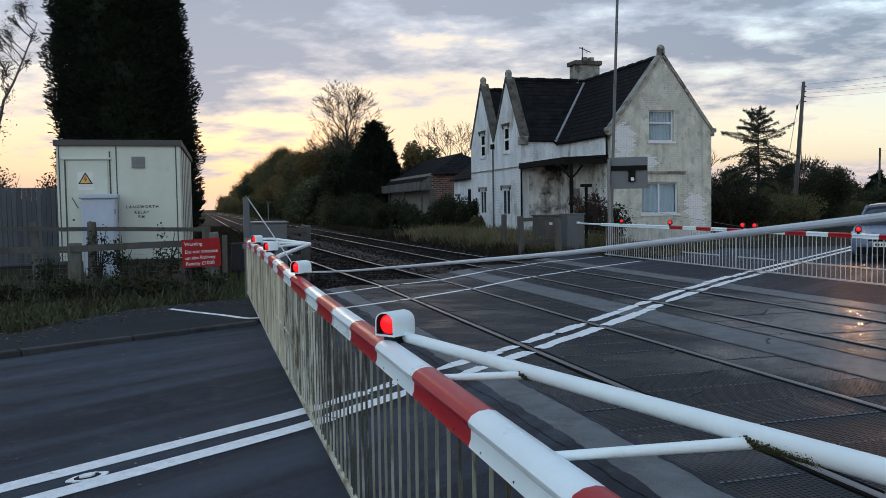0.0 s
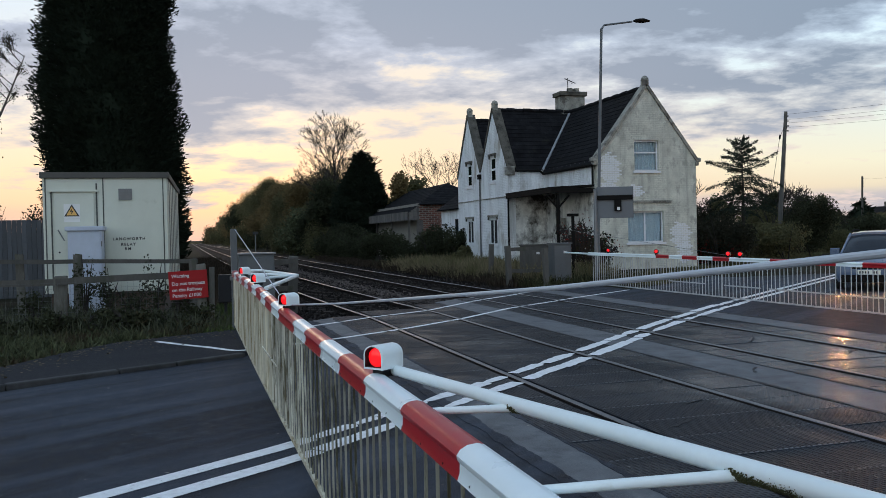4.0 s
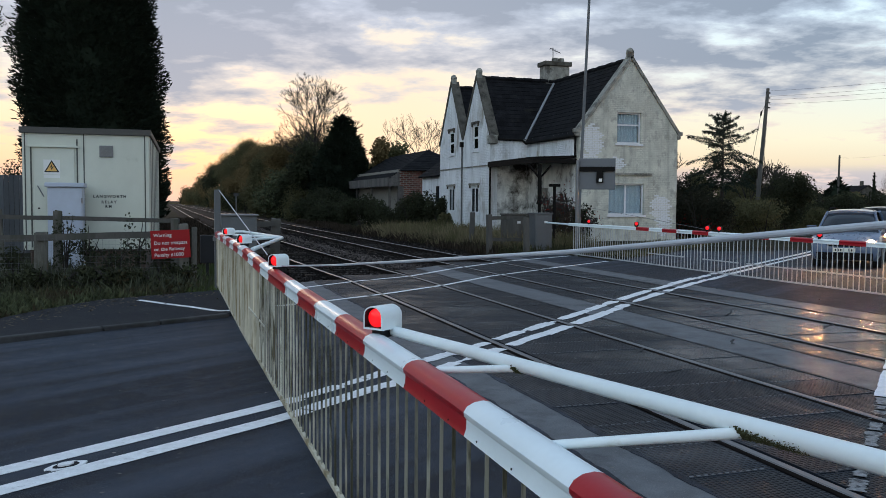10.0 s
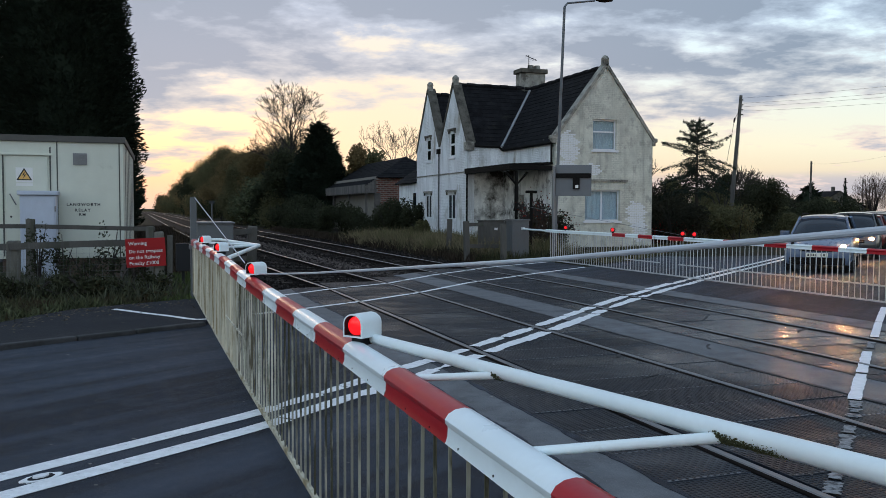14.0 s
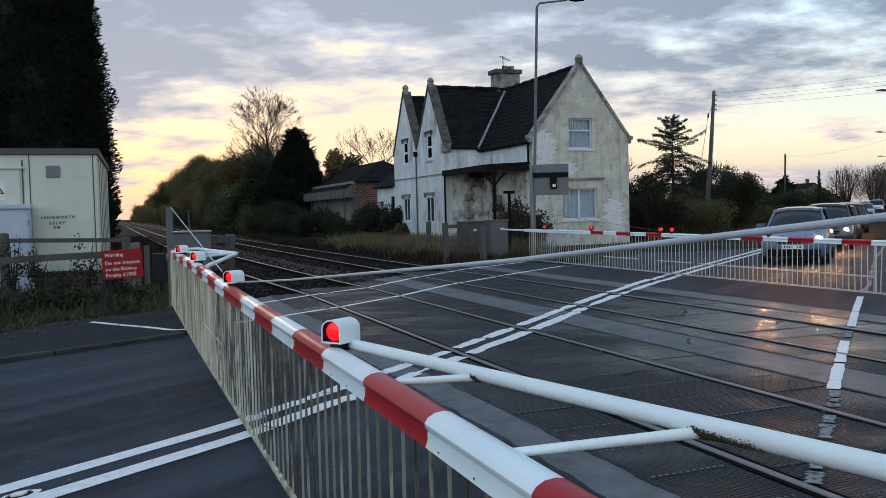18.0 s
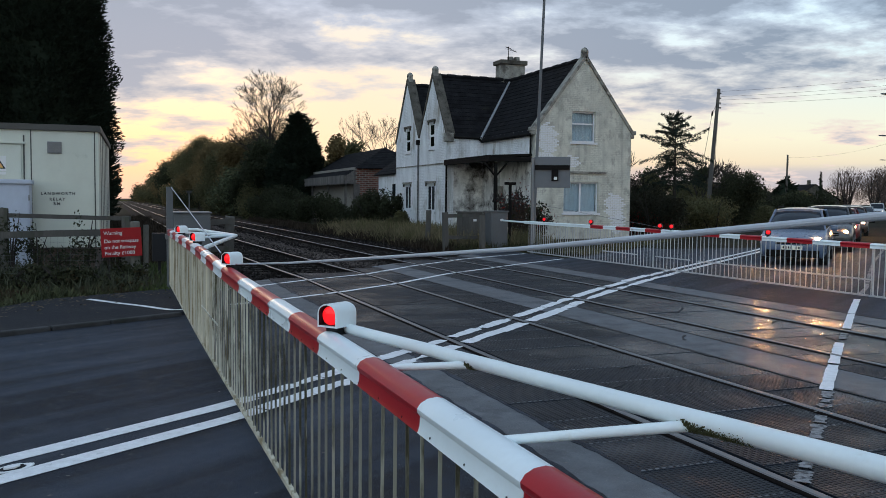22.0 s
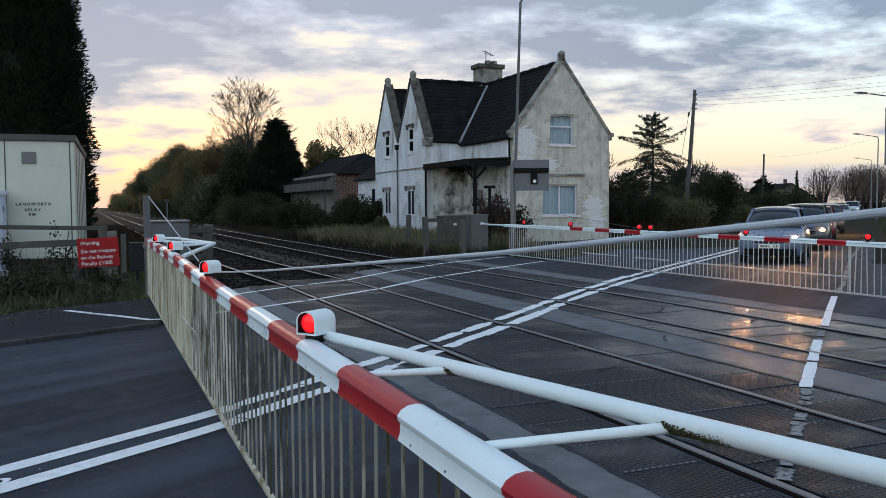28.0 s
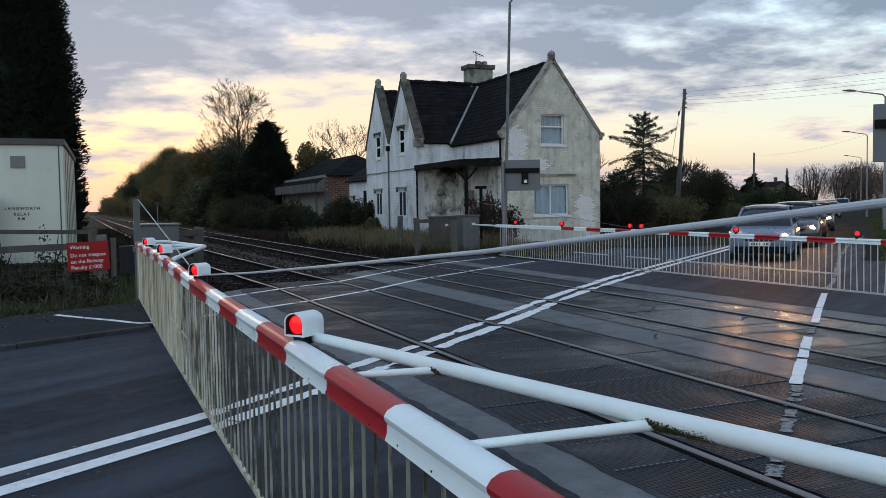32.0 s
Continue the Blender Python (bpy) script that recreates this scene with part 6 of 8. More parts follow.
g1 = verge_mask(np.concatenate([rect_points(26000, -9, 0.7, 8.5, 17.5, -0.02), clumped(16000, -9, 0.5, 10, 17.4, -0.02, 90, 0.3)]))
grass("verge_grass", 0, g1, 0.18, mat("verge_grass_blades", (0.075, 0.085, 0.042), rough=0.9, vary=0.45, scale=0.8, island=0.5, bump=0, spec=0.15, dirt=(0.05, 0.036, 0.022), dirt_at=0.5, dirt_scale=0.8), "rough dark verge grass before the timber fence", lean=0.8)
grass("fence_weeds", 0, verge_mask(clumped(14000, -8, 0.4, 15.8, 21, -0.1, 80, 0.28)), 0.42, mat("weed_green", (0.06, 0.066, 0.036), rough=0.9, vary=0.45, island=0.5, bump=0), "dark tall weeds tangled in the timber fence", lean=0.7)
grass("track_grass", 0, rect_points(9000, 0.35, 2.0, 15.2, 22, -0.1), 0.2, mat("short_grass", (0.075, 0.10, 0.035), rough=0.9, vary=0.4, island=0.45, bump=0, spec=0.15), "short green grass beside the barrier tip")
grass("dry_grass", 0, clumped(24000, 10.6, 14.3, 26.3, 44, -0.15, 120, 0.35), 0.8, grass_dry, "tall pale dry grass in front of the station house", lean=0.65)
grass("rough_grass", 0, rect_points(26000, 10.4, 15.5, 24.5, 50, -0.15), 0.42, mat("rough_green_grass", (0.05, 0.052, 0.026), rough=0.9, vary=0.45, island=0.5, bump=0, spec=0.1), "rough dark grass in front of the station house", lean=0.4)
grass("road_verge_grass", 0, np.stack([(q := NR.uniform(19.5, 70, 30000)), np.interp(q, [p[0] for p in CENTRE], [p[1] for p in CENTRE]) - NR.uniform(6.2, 13, 30000), np.full(30000, -0.06)], 1), 0.14, grass_green, "mown green verge beside the far road", width=0.02)
grass("far_verge_grass", 0, np.stack([(q := NR.uniform(13.5, 60, 20000)), np.interp(q, [p[0] for p in CENTRE], [p[1] for p in CENTRE]) + NR.uniform(5.2, 9, 20000), np.full(20000, -0.06)], 1), 0.2, olive_leaf, "dark rough verge below the hedgerow", width=0.02)
stalk = mat("dead_brown_stalks", (0.048, 0.037, 0.027), rough=0.95, vary=0.45, island=0.5, bump=0, spec=0.05)
grass("trackside_scrub", 0, clumped(16000, 0.2, 2.2, 21.5, 75, -0.15, 220, 0.3), 0.42, stalk, "dark brown dead stalks beside the track", lean=0.35, width=0.016)
grass("trackside_scrub", 0, clumped(9000, 10.0, 11.0, 26, 70, -0.15, 120, 0.25), 0.4, stalk, "dark brown dead stalks beside the track", lean=0.35, width=0.016)
# weeds with leaves climbing the fence and the relay room
for x, y, z, r, h in ((-2.0, 19.4, 0, 0.25, 1.3), (-1.5, 19.3, 0, 0.3, 1.1), (-0.6, 19.2, 0, 0.35, 1.25), (-0.1, 18.6, 0, 0.3, 0.9), (-1.0, 18.2, 0, 0.5, 0.8), (-2.8, 18.2, 0, 0.4, 0.8)):
    shrub(x, y, z, r, h, 420, dark_leaf, "straggling dark weed against the fence", leaf=0.035, name="weed", group="weeds")
bramble_leaf = mat("bramble_foliage", (0.038, 0.042, 0.022), rough=0.9, vary=0.5, island=0.5, bump=0, spec=0.1, dirt=(0.075, 0.05, 0.026), dirt_at=0.56, dirt_scale=3.0)
for i in range(26):
    shrub(-6.4 + i * 0.265, 16.5 + 0.35 * math.sin(i * 2.3), -0.05, 0.45 + 0.12 * math.sin(i * 1.9), 0.40 + 0.13 * math.sin(i * 1.3), 900, bramble_leaf, "low dark bramble along the foot of the fence", leaf=0.035, name="bramble", group="brambles")


def fallen_leaves():
    n = 800
    x = NR.uniform(-8, 0.8, n)
    edge = np.interp(x, [-9, -2.2, -1.0, -0.33, 0.8], [8.5, 12.2, 14.2, 14.7, 14.9])
    c = np.stack([x, edge + 0.15 - np.abs(NR.normal(0, 0.75, n)), np.full(n, 0.052)], 1)
    d = unit(np.stack([NR.normal(size=n), NR.normal(size=n), NR.normal(0, 0.15, n)], 1))
    w = unit(np.cross(d, np.tile([0, 0, 1.0], (n, 1)))) * 0.02
    m = mat("fallen_leaf", (0.10, 0.07, 0.035), rough=0.9, vary=0.4, island=0.5, bump=0)
    tagged(new("fallen_leaves", quads("fallen_leaves", c, d * 0.03, w, m)), "brown fallen leaves along the pavement edge", "leaves", kind="stuff")


fallen_leaves()


# ---------------------------------------------------------------- far side of the crossing
def ribbon(bm_name, rows, z, material, label, category="road marking", group="", parent=None):
    """A flat painted line through (x, y, half width) rows."""
    v, f = [], []
    for i, (x, y, w) in enumerate(rows):
        a, b = rows[max(i - 1, 0)], rows[min(i + 1, len(rows) - 1)]
        dx, dy = b[0] - a[0], b[1] - a[1]
        k = math.hypot(dx, dy)
        nx, ny = -dy / k, dx / k
        v += [(x + nx * w, y + ny * w, z + deck_z(x + nx * w)), (x - nx * w, y - ny * w, z + deck_z(x - nx * w))]
    for i in range(len(rows) - 1):
        f.append((2 * i, 2 * i + 1, 2 * i + 3, 2 * i + 2))
    n = len(v)
    v += [(a, b, c - 0.003) for a, b, c in v]
    for i in range(len(rows) - 1):
        f.append((n + 2 * i, n + 2 * i + 2, 2 * i + 2, 2 * i))
        f.append((2 * i + 1, 2 * i + 3, n + 2 * i + 3, n + 2 * i + 1))
    return tagged(new(bm_name, raw(bm_name, v, f, material)), label, category, group, "structure")


def wig_wag(x, y, rz, h, off, r):
    """A crossing signal seen from behind: grey backboard, dark bracket and post."""
    t = thing("crossing_signal", x, y, 0, "back of a grey crossing signal board on a steel post", "traffic signal", "crossing signals", rz=rz)
    board = mat("grey_signal_back", (0.13, 0.14, 0.15), rough=0.5, vary=0.08, dirt=(0.10, 0.105, 0.11), dirt_at=0.6)
    post = part("post", tb([(off, 0.08 if r > 0.05 else 0.23, -0.2), (off, 0.08 if r > 0.05 else 0.23, h - 0.1)], r, 12), galv, t, "grey steel post", True)
    b = part("backboard", bx(-0.58, 0.58, 0.16, 0.19, h - 1.05, h - 0.05, bevel=0.012), board, t, "grey backboard")
    part("bracket", bx(-0.56, 0.56, 0.09, 0.16, h - 0.47, h - 0.32, bevel=0.01), dark_timber, b, "dark horizontal bracket")
    part("junction_box", bx(-0.02, 0.2, 0.06, 0.16, h - 0.83, h - 0.47, bevel=0.01), dark_timber, b, "dark junction box")
    part("label_plate", bx(0.06, 0.16, 0.05, 0.06, h - 0.8, h - 0.7), sign_white, b)
    for sx in (-0.3, 0.3):
        part("signal_hood", tb([(sx, 0.19, h - 0.4), (sx, 0.45, h - 0.4)], 0.14, 14), black_paint, b)
    return t


def street_lamp(x, y, h, rz, label, lean=0.0):
    top = 0.038 * lean
    t = thing("street_lamp", x, y, -0.1, label, "street lamp", "street lamps", rz=rz)
    part("column", tb([(0, 0, 0), (0.005 * lean, 0, 1.2), (0.005 * lean, 0, 1.25), (0.038 * lean * 1, 0, h - 0.15)], [0.08, 0.08, 0.058, 0.045], 12), grey_paint if lean else galv, t, "grey steel column", True)
    part("arm", tb([(top, 0, h - 0.15), (top + 0.12, 0, h), (top + 1.3, 0, h + 0.22)], [0.04, 0.035, 0.03], 8), grey_paint if lean else galv, t, "", True)
    bm = bmesh.new()
    bm_tube(bm, [(top + 1.35, 0, h + 0.23), (top + 1.5, 0, h + 0.27), (top + 1.75, 0, h + 0.31), (top + 2.05, 0, h + 0.33)], [0.03, 0.11, 0.14, 0.06] if lean else [0.03, 0.085, 0.105, 0.05], 10)
    for v in bm.verts:
        v.co.z = h + 0.27 + (v.co.z - h - 0.27) * 0.6
    part("lantern", bm, dark_timber if lean else grey_paint, t, "grey street lantern, unlit", True)
    return t


wig_wag(13.15, 24.4, -28, 3.12, -0.62, 0.055)
wig_wag(12.92, 10.18, -48, 3.3, -0.30, 0.032)
street_lamp(13.56, 26.5, 8.85, 8, "tall grey street lamp beside the station house", lean=9.0)
for x, y, h in ((38.7, 32.05, 7.15), (64.0, 54.8, 7.45), (92.5, 80.1, 7.1)):
    street_lamp(x, y, h, 140, "grey street lamp on the far road verge")


def pole(x, y, h, top, label, arms=True, r=0.13):
    t = thing("telegraph_pole", x, y, -0.2, label, "telegraph pole", "telegraph poles")
    part("pole", tb([(0, 0, 0), (top[0] * 0.5, top[1] * 0.5, h * 0.5), (top[0], top[1], h)], [r, r * 0.9, r * 0.7], 10), wood_post, t, "dark timber pole", True)
    for k in range(4 if arms else 0):
        part("insulator", tb([(top[0] - 0.12, top[1], h - 0.25 - k * 0.28), (top[0] + 0.16, top[1], h - 0.25 - k * 0.28)], 0.035, 8), dark_timber, t)
    return t


far_pole = pole(32.1, 40.7, 8.45, (0.75, 0.1), "leaning timber telegraph pole behind the hedge")
part("stay_wire", tb([(0.7, 0.05, 7.75), (0.24, 0.0, 7.0), (-0.75, 0.0, 1.9), (-1.0, 0.0, 0.3)], 0.012, 5), dark_timber, far_pole, "thin steel stay wire")
part("insulator", tb([(0.27, 0.0, 7.12), (0.22, 0.0, 6.88)], 0.05, 8), dark_timber, far_pole)
pole(32.6, 40.9, 3.3, (-0.15, 0.1), "timber stay pole braced against the telegraph pole", arms=False, r=0.1)
pole(69, 74, 7.2, (0.1, 0), "distant timber telegraph pole with step irons")
pole(125, 121, 7.6, (0, 0), "far timber telegraph pole")


def wires():
    t = thing("overhead_wires", 32.85, 40.8, 8.0, "thin overhead telephone wires from pole to pole", "wires")
    O = Vector((32.85, 40.8, 8.0))

    def span(a, b, sag):
        a, b = Vector(a), Vector(b)
        pts = []
        for i in range(13):
            k = i / 12
            p = a.lerp(b, k) - O
            p.z -= sag * 4 * k * (1 - k)
            pts.append(p)
        part("wire", tb(pts, 0.0065, 4), dark_timber, t)
    for k, (z0, z1) in enumerate(((8.1, 7.3), (7.8, 6.95), (7.6, 6.75), (7.35, 6.4))):
        span((32.85, 40.8, z0), (34.0, 24.0 - k * 0.6, z1), 0.12)
    span((69.1, 74, 6.7), (64, 54.6, 7.4), 0.5)
    span((32.85, 40.8, 6.4), (30.6, 38.5, 0.0), 0.0)


wires()


# ---------------------------------------------------------------- cars
car_glass = mat("car_window", (0.012, 0.018, 0.026), rough=0.06, vary=0.1, bump=0, rough_vary=0.02, spec=0.3)
tyre_mat = mat("tyre", (0.018, 0.018, 0.018), rough=0.85)
plate_mat = mat("number_plate", (0.80, 0.80, 0.70), rough=0.5, vary=0.05)
chrome = mat("chrome", (0.6, 0.6, 0.6), rough=0.15, metal=1.0, bump=0)
lamp_clear = mat("headlamp_glass", (0.55, 0.57, 0.6), rough=0.15, bump=0, spec=0.8)
lamp_on = mat("headlamp_lit", (1.0, 0.8, 0.5), rough=0.3, bump=0, glow=((1.0, 0.42, 0.15), 1700.0))
lamp_dim = mat("sidelamp_lit", (1.0, 0.85, 0.6), rough=0.3, bump=0, glow=((1.0, 0.75, 0.45), 9.0))


def loft(bm, sections):
    """Joins cross-sections, each (y, [(x, z) half outline from bottom centre up to top centre])."""
    rings = []
    for y, half in sections:
        ring = [bm.verts.new((x, y, z)) for x, z in half] + [bm.verts.new((-x, y, z)) for x, z in half[::-1]]
        rings.append(ring)
    n = len(rings[0])
    for a, b in zip(rings, rings[1:]):
        for i in range(n):
            bm.faces.new((a[i], a[(i + 1) % n], b[(i + 1) % n], b[i]))
    bm.faces.new(rings[0][::-1])
    bm.faces.new(rings[-1])


def car(x, y, rz, paint, label, w=0.86, length=4.3, bonnet=0.98, roof=1.52, screen=(0.95, 1.75), rear=4.1, lights=(1, 1), bars=False, boxy=0.0):
    """A car facing along its own -y; its front is at y = 0."""
    t = thing("car", x, y, 0, label, "car", "waiting cars", rz=rz)
    L = length

    def half(ww, low, sill, shoulder, top, crown):
        return [(0.02, low), (ww * 0.9, low), (ww, sill), (ww, shoulder - 0.12), (ww * 0.95, shoulder), (ww * 0.8, top), (0.02, crown)]
    bm = bmesh.new()
    s = []
    for yy, ww, low, sh, top in ((0.0, 0.72, 0.33, 0.60, 0.62), (0.06, 0.9, 0.24, 0.68, 0.72), (0.22, 0.97, 0.2, 0.76, bonnet - 0.14), (0.6, 1.0, 0.2, 0.86, bonnet - 0.05), (screen[0] + 0.1, 1.0, 0.2, 0.93, bonnet), (2.0, 1.0, 0.2, 0.97, bonnet + 0.03), (L - 0.8, 1.0, 0.2, 0.99, bonnet + 0.03), (L - 0.15, 0.96, 0.24, 0.97, bonnet), (L, 0.86, 0.34, 0.85, 0.88)):
        s.append((yy, half(w * ww, low, low + 0.14, sh, top, top + 0.015)))
    loft(bm, s)
    body = part("body", bm, paint, t, "", True)
    # cabin: glass all round, with a roof and pillars over it
    zb = bonnet - 0.06
    wr = w * (0.70 + 0.15 * boxy)
    a, b = screen
    c, d = rear - 0.45 * (1 - boxy), rear
    def hoop(wb, wt, top, crown):
        return [(0.02, zb), (wb, zb), (wb * 0.99, zb + (top - zb) * 0.2), ((wb + wt) / 2, (zb + top) / 2), (wt, top - (top - zb) * 0.13), (wt * 0.92, top - (top - zb) * 0.04), (wt * 0.5, top + crown * 0.7), (0.02, top + crown)]
    g = bmesh.new()
    loft(g, [(a, hoop(w * 0.9, w * 0.88, zb + 0.05, 0.0)), ((a + b) / 2, hoop(w * 0.92, (wr + w * 0.88) / 2, (zb + roof) / 2 + 0.03, 0.02)), (b, hoop(w * 0.93, wr, roof - 0.035, 0.02)), (c, hoop(w * 0.93, wr, roof - 0.04, 0.02)), (d, hoop(w * 0.9, w * 0.86, zb + 0.06, 0.0))])
    cabin = part("glazing", g, car_glass, t, "dark car windows", True)
    rf = bmesh.new()

    def cap(drop):
        return [(0.02, roof - 0.06 - drop), (wr * 0.9, roof - 0.07 - drop), (wr + 0.012, roof - 0.085 - drop), (wr * 0.95, roof - 0.02 - drop), (wr * 0.55, roof + 0.012 - drop), (0.02, roof + 0.02 - drop)]
    loft(rf, [(b - 0.08, cap(0.03)), (b + 0.3, cap(0.0)), ((b + c) / 2, cap(-0.01)), (c, cap(0.01)), (c + 0.1, cap(0.04))])
    part("roof", rf, paint, t, "", True)
    for sx in (-1, 1):
        part("pillar", tb([(sx * w * 0.90, a + 0.02, zb + 0.02), (sx * (wr + 0.005), b - 0.02, roof - 0.05)], 0.035, 6), paint, cabin, "", True)
        part("pillar", tb([(sx * w * 0.93, (b + c) / 2 + 0.1, zb), (sx * (wr + 0.01), (b + c) / 2, roof - 0.05)], 0.03, 6), dark_timber, cabin)
        part("pillar", tb([(sx * w * 0.93, d - 0.1, zb), (sx * (wr + 0.005), c, roof - 0.05)], 0.06, 6), paint, cabin)
        # headlamp with its lit bulb, low grille and mirrors
        hl = bmesh.new()
        bm_box(hl, sx * w * 0.55, sx * w * 0.93, 0.02, 0.22, 0.60, 0.76, bevel=0.03)
        for v in hl.verts:
            v.co.y += abs(v.co.x) * 0.16 / w + (v.co.z - 0.6) * 0.5
        h = part("headlamp", hl, lamp_clear, body, "clear headlamp", True)
        on = lights[0 if sx < 0 else 1]
        if on:
            part("bulb", tb([(sx * w * 0.74, 0.050, 0.685), (sx * w * 0.74, 0.042, 0.685)], 0.062 if on > 0.9 else 0.045, 12), lamp_on if on > 0.9 else lamp_dim, h, "lit headlamp bulb")
        mr = bmesh.new()
        bm_box(mr, sx * (w + 0.02), sx * (w + 0.2), a + 0.42, a + 0.52, zb + 0.03, zb + 0.17, bevel=0.025)
        part("wing_mirror", mr, paint, t, "", True)
        for yy in (0.78, L - 0.82):
            wh = part("wheel", tb([(sx * (w - 0.2), yy, 0.31), (sx * (w + 0.005), yy, 0.31)], 0.31, 20), tyre_mat, t, "black tyre")
            part("rim", tb([(sx * (w + 0.0), yy, 0.31), (sx * (w + 0.012), yy, 0.31)], 0.2, 14), galv, wh)
    part("grille", bx(-w * 0.5, w * 0.5, -0.012, 0.08, 0.56, 0.66, bevel=0.01), dark_timber, body, "dark grille")
    part("lower_grille", bx(-w * 0.8, w * 0.8, -0.006, 0.1, 0.22, 0.41, bevel=0.015), dark_timber, body)
    part("grille_bar", bx(-w * 0.5, w * 0.5, -0.02, -0.008, 0.60, 0.615), chrome, body)
    pl = part("number_plate", bx(-0.26, 0.26, -0.035, -0.012, 0.42, 0.53, bevel=0.004), plate_mat, body, "pale number plate with dark bars")
    for k in range(7):
        if k != 4:
            part("plate_bar", bx(-0.22 + k * 0.063, -0.185 + k * 0.063, -0.039, -0.035, 0.445, 0.505), ink, pl)
    for k in range(2):
        part("wiper", tb([(-0.1 + k * 0.4, a + 0.08, zb + 0.05), (-0.55 + k * 0.45, a + 0.22, zb + 0.13)], 0.008, 5), dark_timber, cabin)
    if bars:
        for sx in (-1, 1):
            part("roof_rail", tb([(sx * (wr - 0.04), b + 0.1, roof), (sx * (wr - 0.04), b + 0.3, roof + 0.05), (sx * (wr - 0.04), c - 0.2, roof + 0.05), (sx * (wr - 0.04), c, roof)], 0.016, 6), dark_timber, t)
    return t


def paint(name, col):
    return mat(name, col, rough=0.3, vary=0.05, bump=0.0, coat=0.6, spec=0.5, rough_vary=0.05)


CAR_Z = -48.0
car(16.5, 17.45, CAR_Z, paint("pale_blue_car_paint", (0.085, 0.125, 0.20)), "pale metallic blue car with lit headlamps waiting at the barrier", w=0.83, bonnet=0.93, roof=1.49, screen=(0.95, 1.75), rear=4.2, lights=(1, 1), bars=True)
car(22.2, 22.0, CAR_Z, paint("dark_car_paint", (0.035, 0.038, 0.042)), "dark grey car with lit headlamps waiting in the queue", lights=(1, 1), roof=1.56)
car(27.9, 27.0, CAR_Z, paint("red_car_paint", (0.13, 0.012, 0.012)), "dark red car with lit headlamps waiting in the queue", lights=(1, 1), roof=1.45)
car(34.6, 32.7, CAR_Z, paint("brown_car_paint", (0.06, 0.035, 0.03)), "dark brown car with lit headlamps waiting in the queue", lights=(1, 1), roof=1.5)
car(45.6, 43.2, CAR_Z, paint("grey_offroad_paint", (0.17, 0.18, 0.19)), "boxy grey off-road car waiting in the queue", w=0.92, roof=1.56, bonnet=1.0, screen=(1.0, 1.4), boxy=1.0, lights=(0.5, 1))
car(60.5, 55.6, CAR_Z, paint("silver_car_paint", (0.32, 0.34, 0.36)), "silver car far back in the queue", lights=(0.5, 0.5), roof=1.45)
car(103.0, 92.4, CAR_Z, paint("white_van_paint", (0.62, 0.64, 0.66)), "white van at the back of the queue", w=0.98, roof=1.8, bonnet=1.05, screen=(0.7, 1.3), boxy=1.0, lights=(0.5, 0.5))


# ---------------------------------------------------------------- old sheds, fences and distant buildings
brick_red = mat("weathered_red_brick", (0.14, 0.055, 0.04), rough=0.9, vary=0.35, scale=4, fine=20, random_ob=0.35, dirt=(0.10, 0.07, 0.055), dirt_at=0.55)
mortar = mat("mortar", (0.24, 0.22, 0.19), rough=0.95)
old_board = mat("silvered_boards", (0.12, 0.11, 0.10), rough=0.9, vary=0.35, random_ob=0.3)


def goods_shed():
    t = thing("goods_shed", 19.2, 60, -0.2, "old brick goods shed with a dark roof and timber canopy", "shed")
    core = part("brick_wall", bx(-3.0, 2.6, 0, 16, 0, 4.2), mortar, t, "weathered red brick wall")
    brick = mesh_of("brick", bx(-0.196, 0.196, -0.012, 0.02, -0.056, 0.056), brick_red)
    for r in range(22):
        for k in range(13):
            x = -2.8 + k * 0.44 + (0.22 if r % 2 else 0)
            if x < 2.45 and 1.0 + r * 0.145 < 4.15:
                ob = new("brick", brick)
                ob.parent = core
                ob.location = (x, 0, 1.0 + r * 0.145)
    bm = bmesh.new()
    slate_roof(bm, (-3.75, -0.4, 3.55), (-3.75, 16.4, 3.55), (0, 2.2, 5.8), (0, 14, 5.8), course=0.35)
    slate_roof(bm, (3.0, -0.4, 4.2), (3.0, 16.4, 4.2), (0, 2.2, 5.8), (0, 14, 5.8), course=0.35)
    slate_roof(bm, (-3.0, -0.4, 4.12), (3.0, -0.4, 4.2), (-0.01, 2.2, 5.8), (0.01, 2.2, 5.8), course=0.35)
    part("roof", bm, slate, t, "dark slate roof")
    for k in range(58):
        h = 0.55 + 0.06 * (k % 2)
        part("valance_board", bx(-3.83, -3.79, -0.4 + k * 0.29, -0.13 + k * 0.29, 3.55 - h, 3.6), old_board, t) if k < 58 else None
    for k in range(5):
        part("end_board", bx(-3.75 + k * 0.155, -3.61 + k * 0.155, -0.44, -0.40, 2.95 + 0.05 * (k % 2), 3.58 + k * 0.1), old_board, t)
    for y0 in (0.5, 6, 11.5):
        part("canopy_post", tb([(-3.5, y0, 0), (-3.5, y0, 3.4)], 0.09, 8), old_board, t)
    part("leaning_board", bx(-3.1, -2.65, -0.3, -0.2, 0.0, 3.0), old_board, t, "pale leaning boards")


goods_shed()


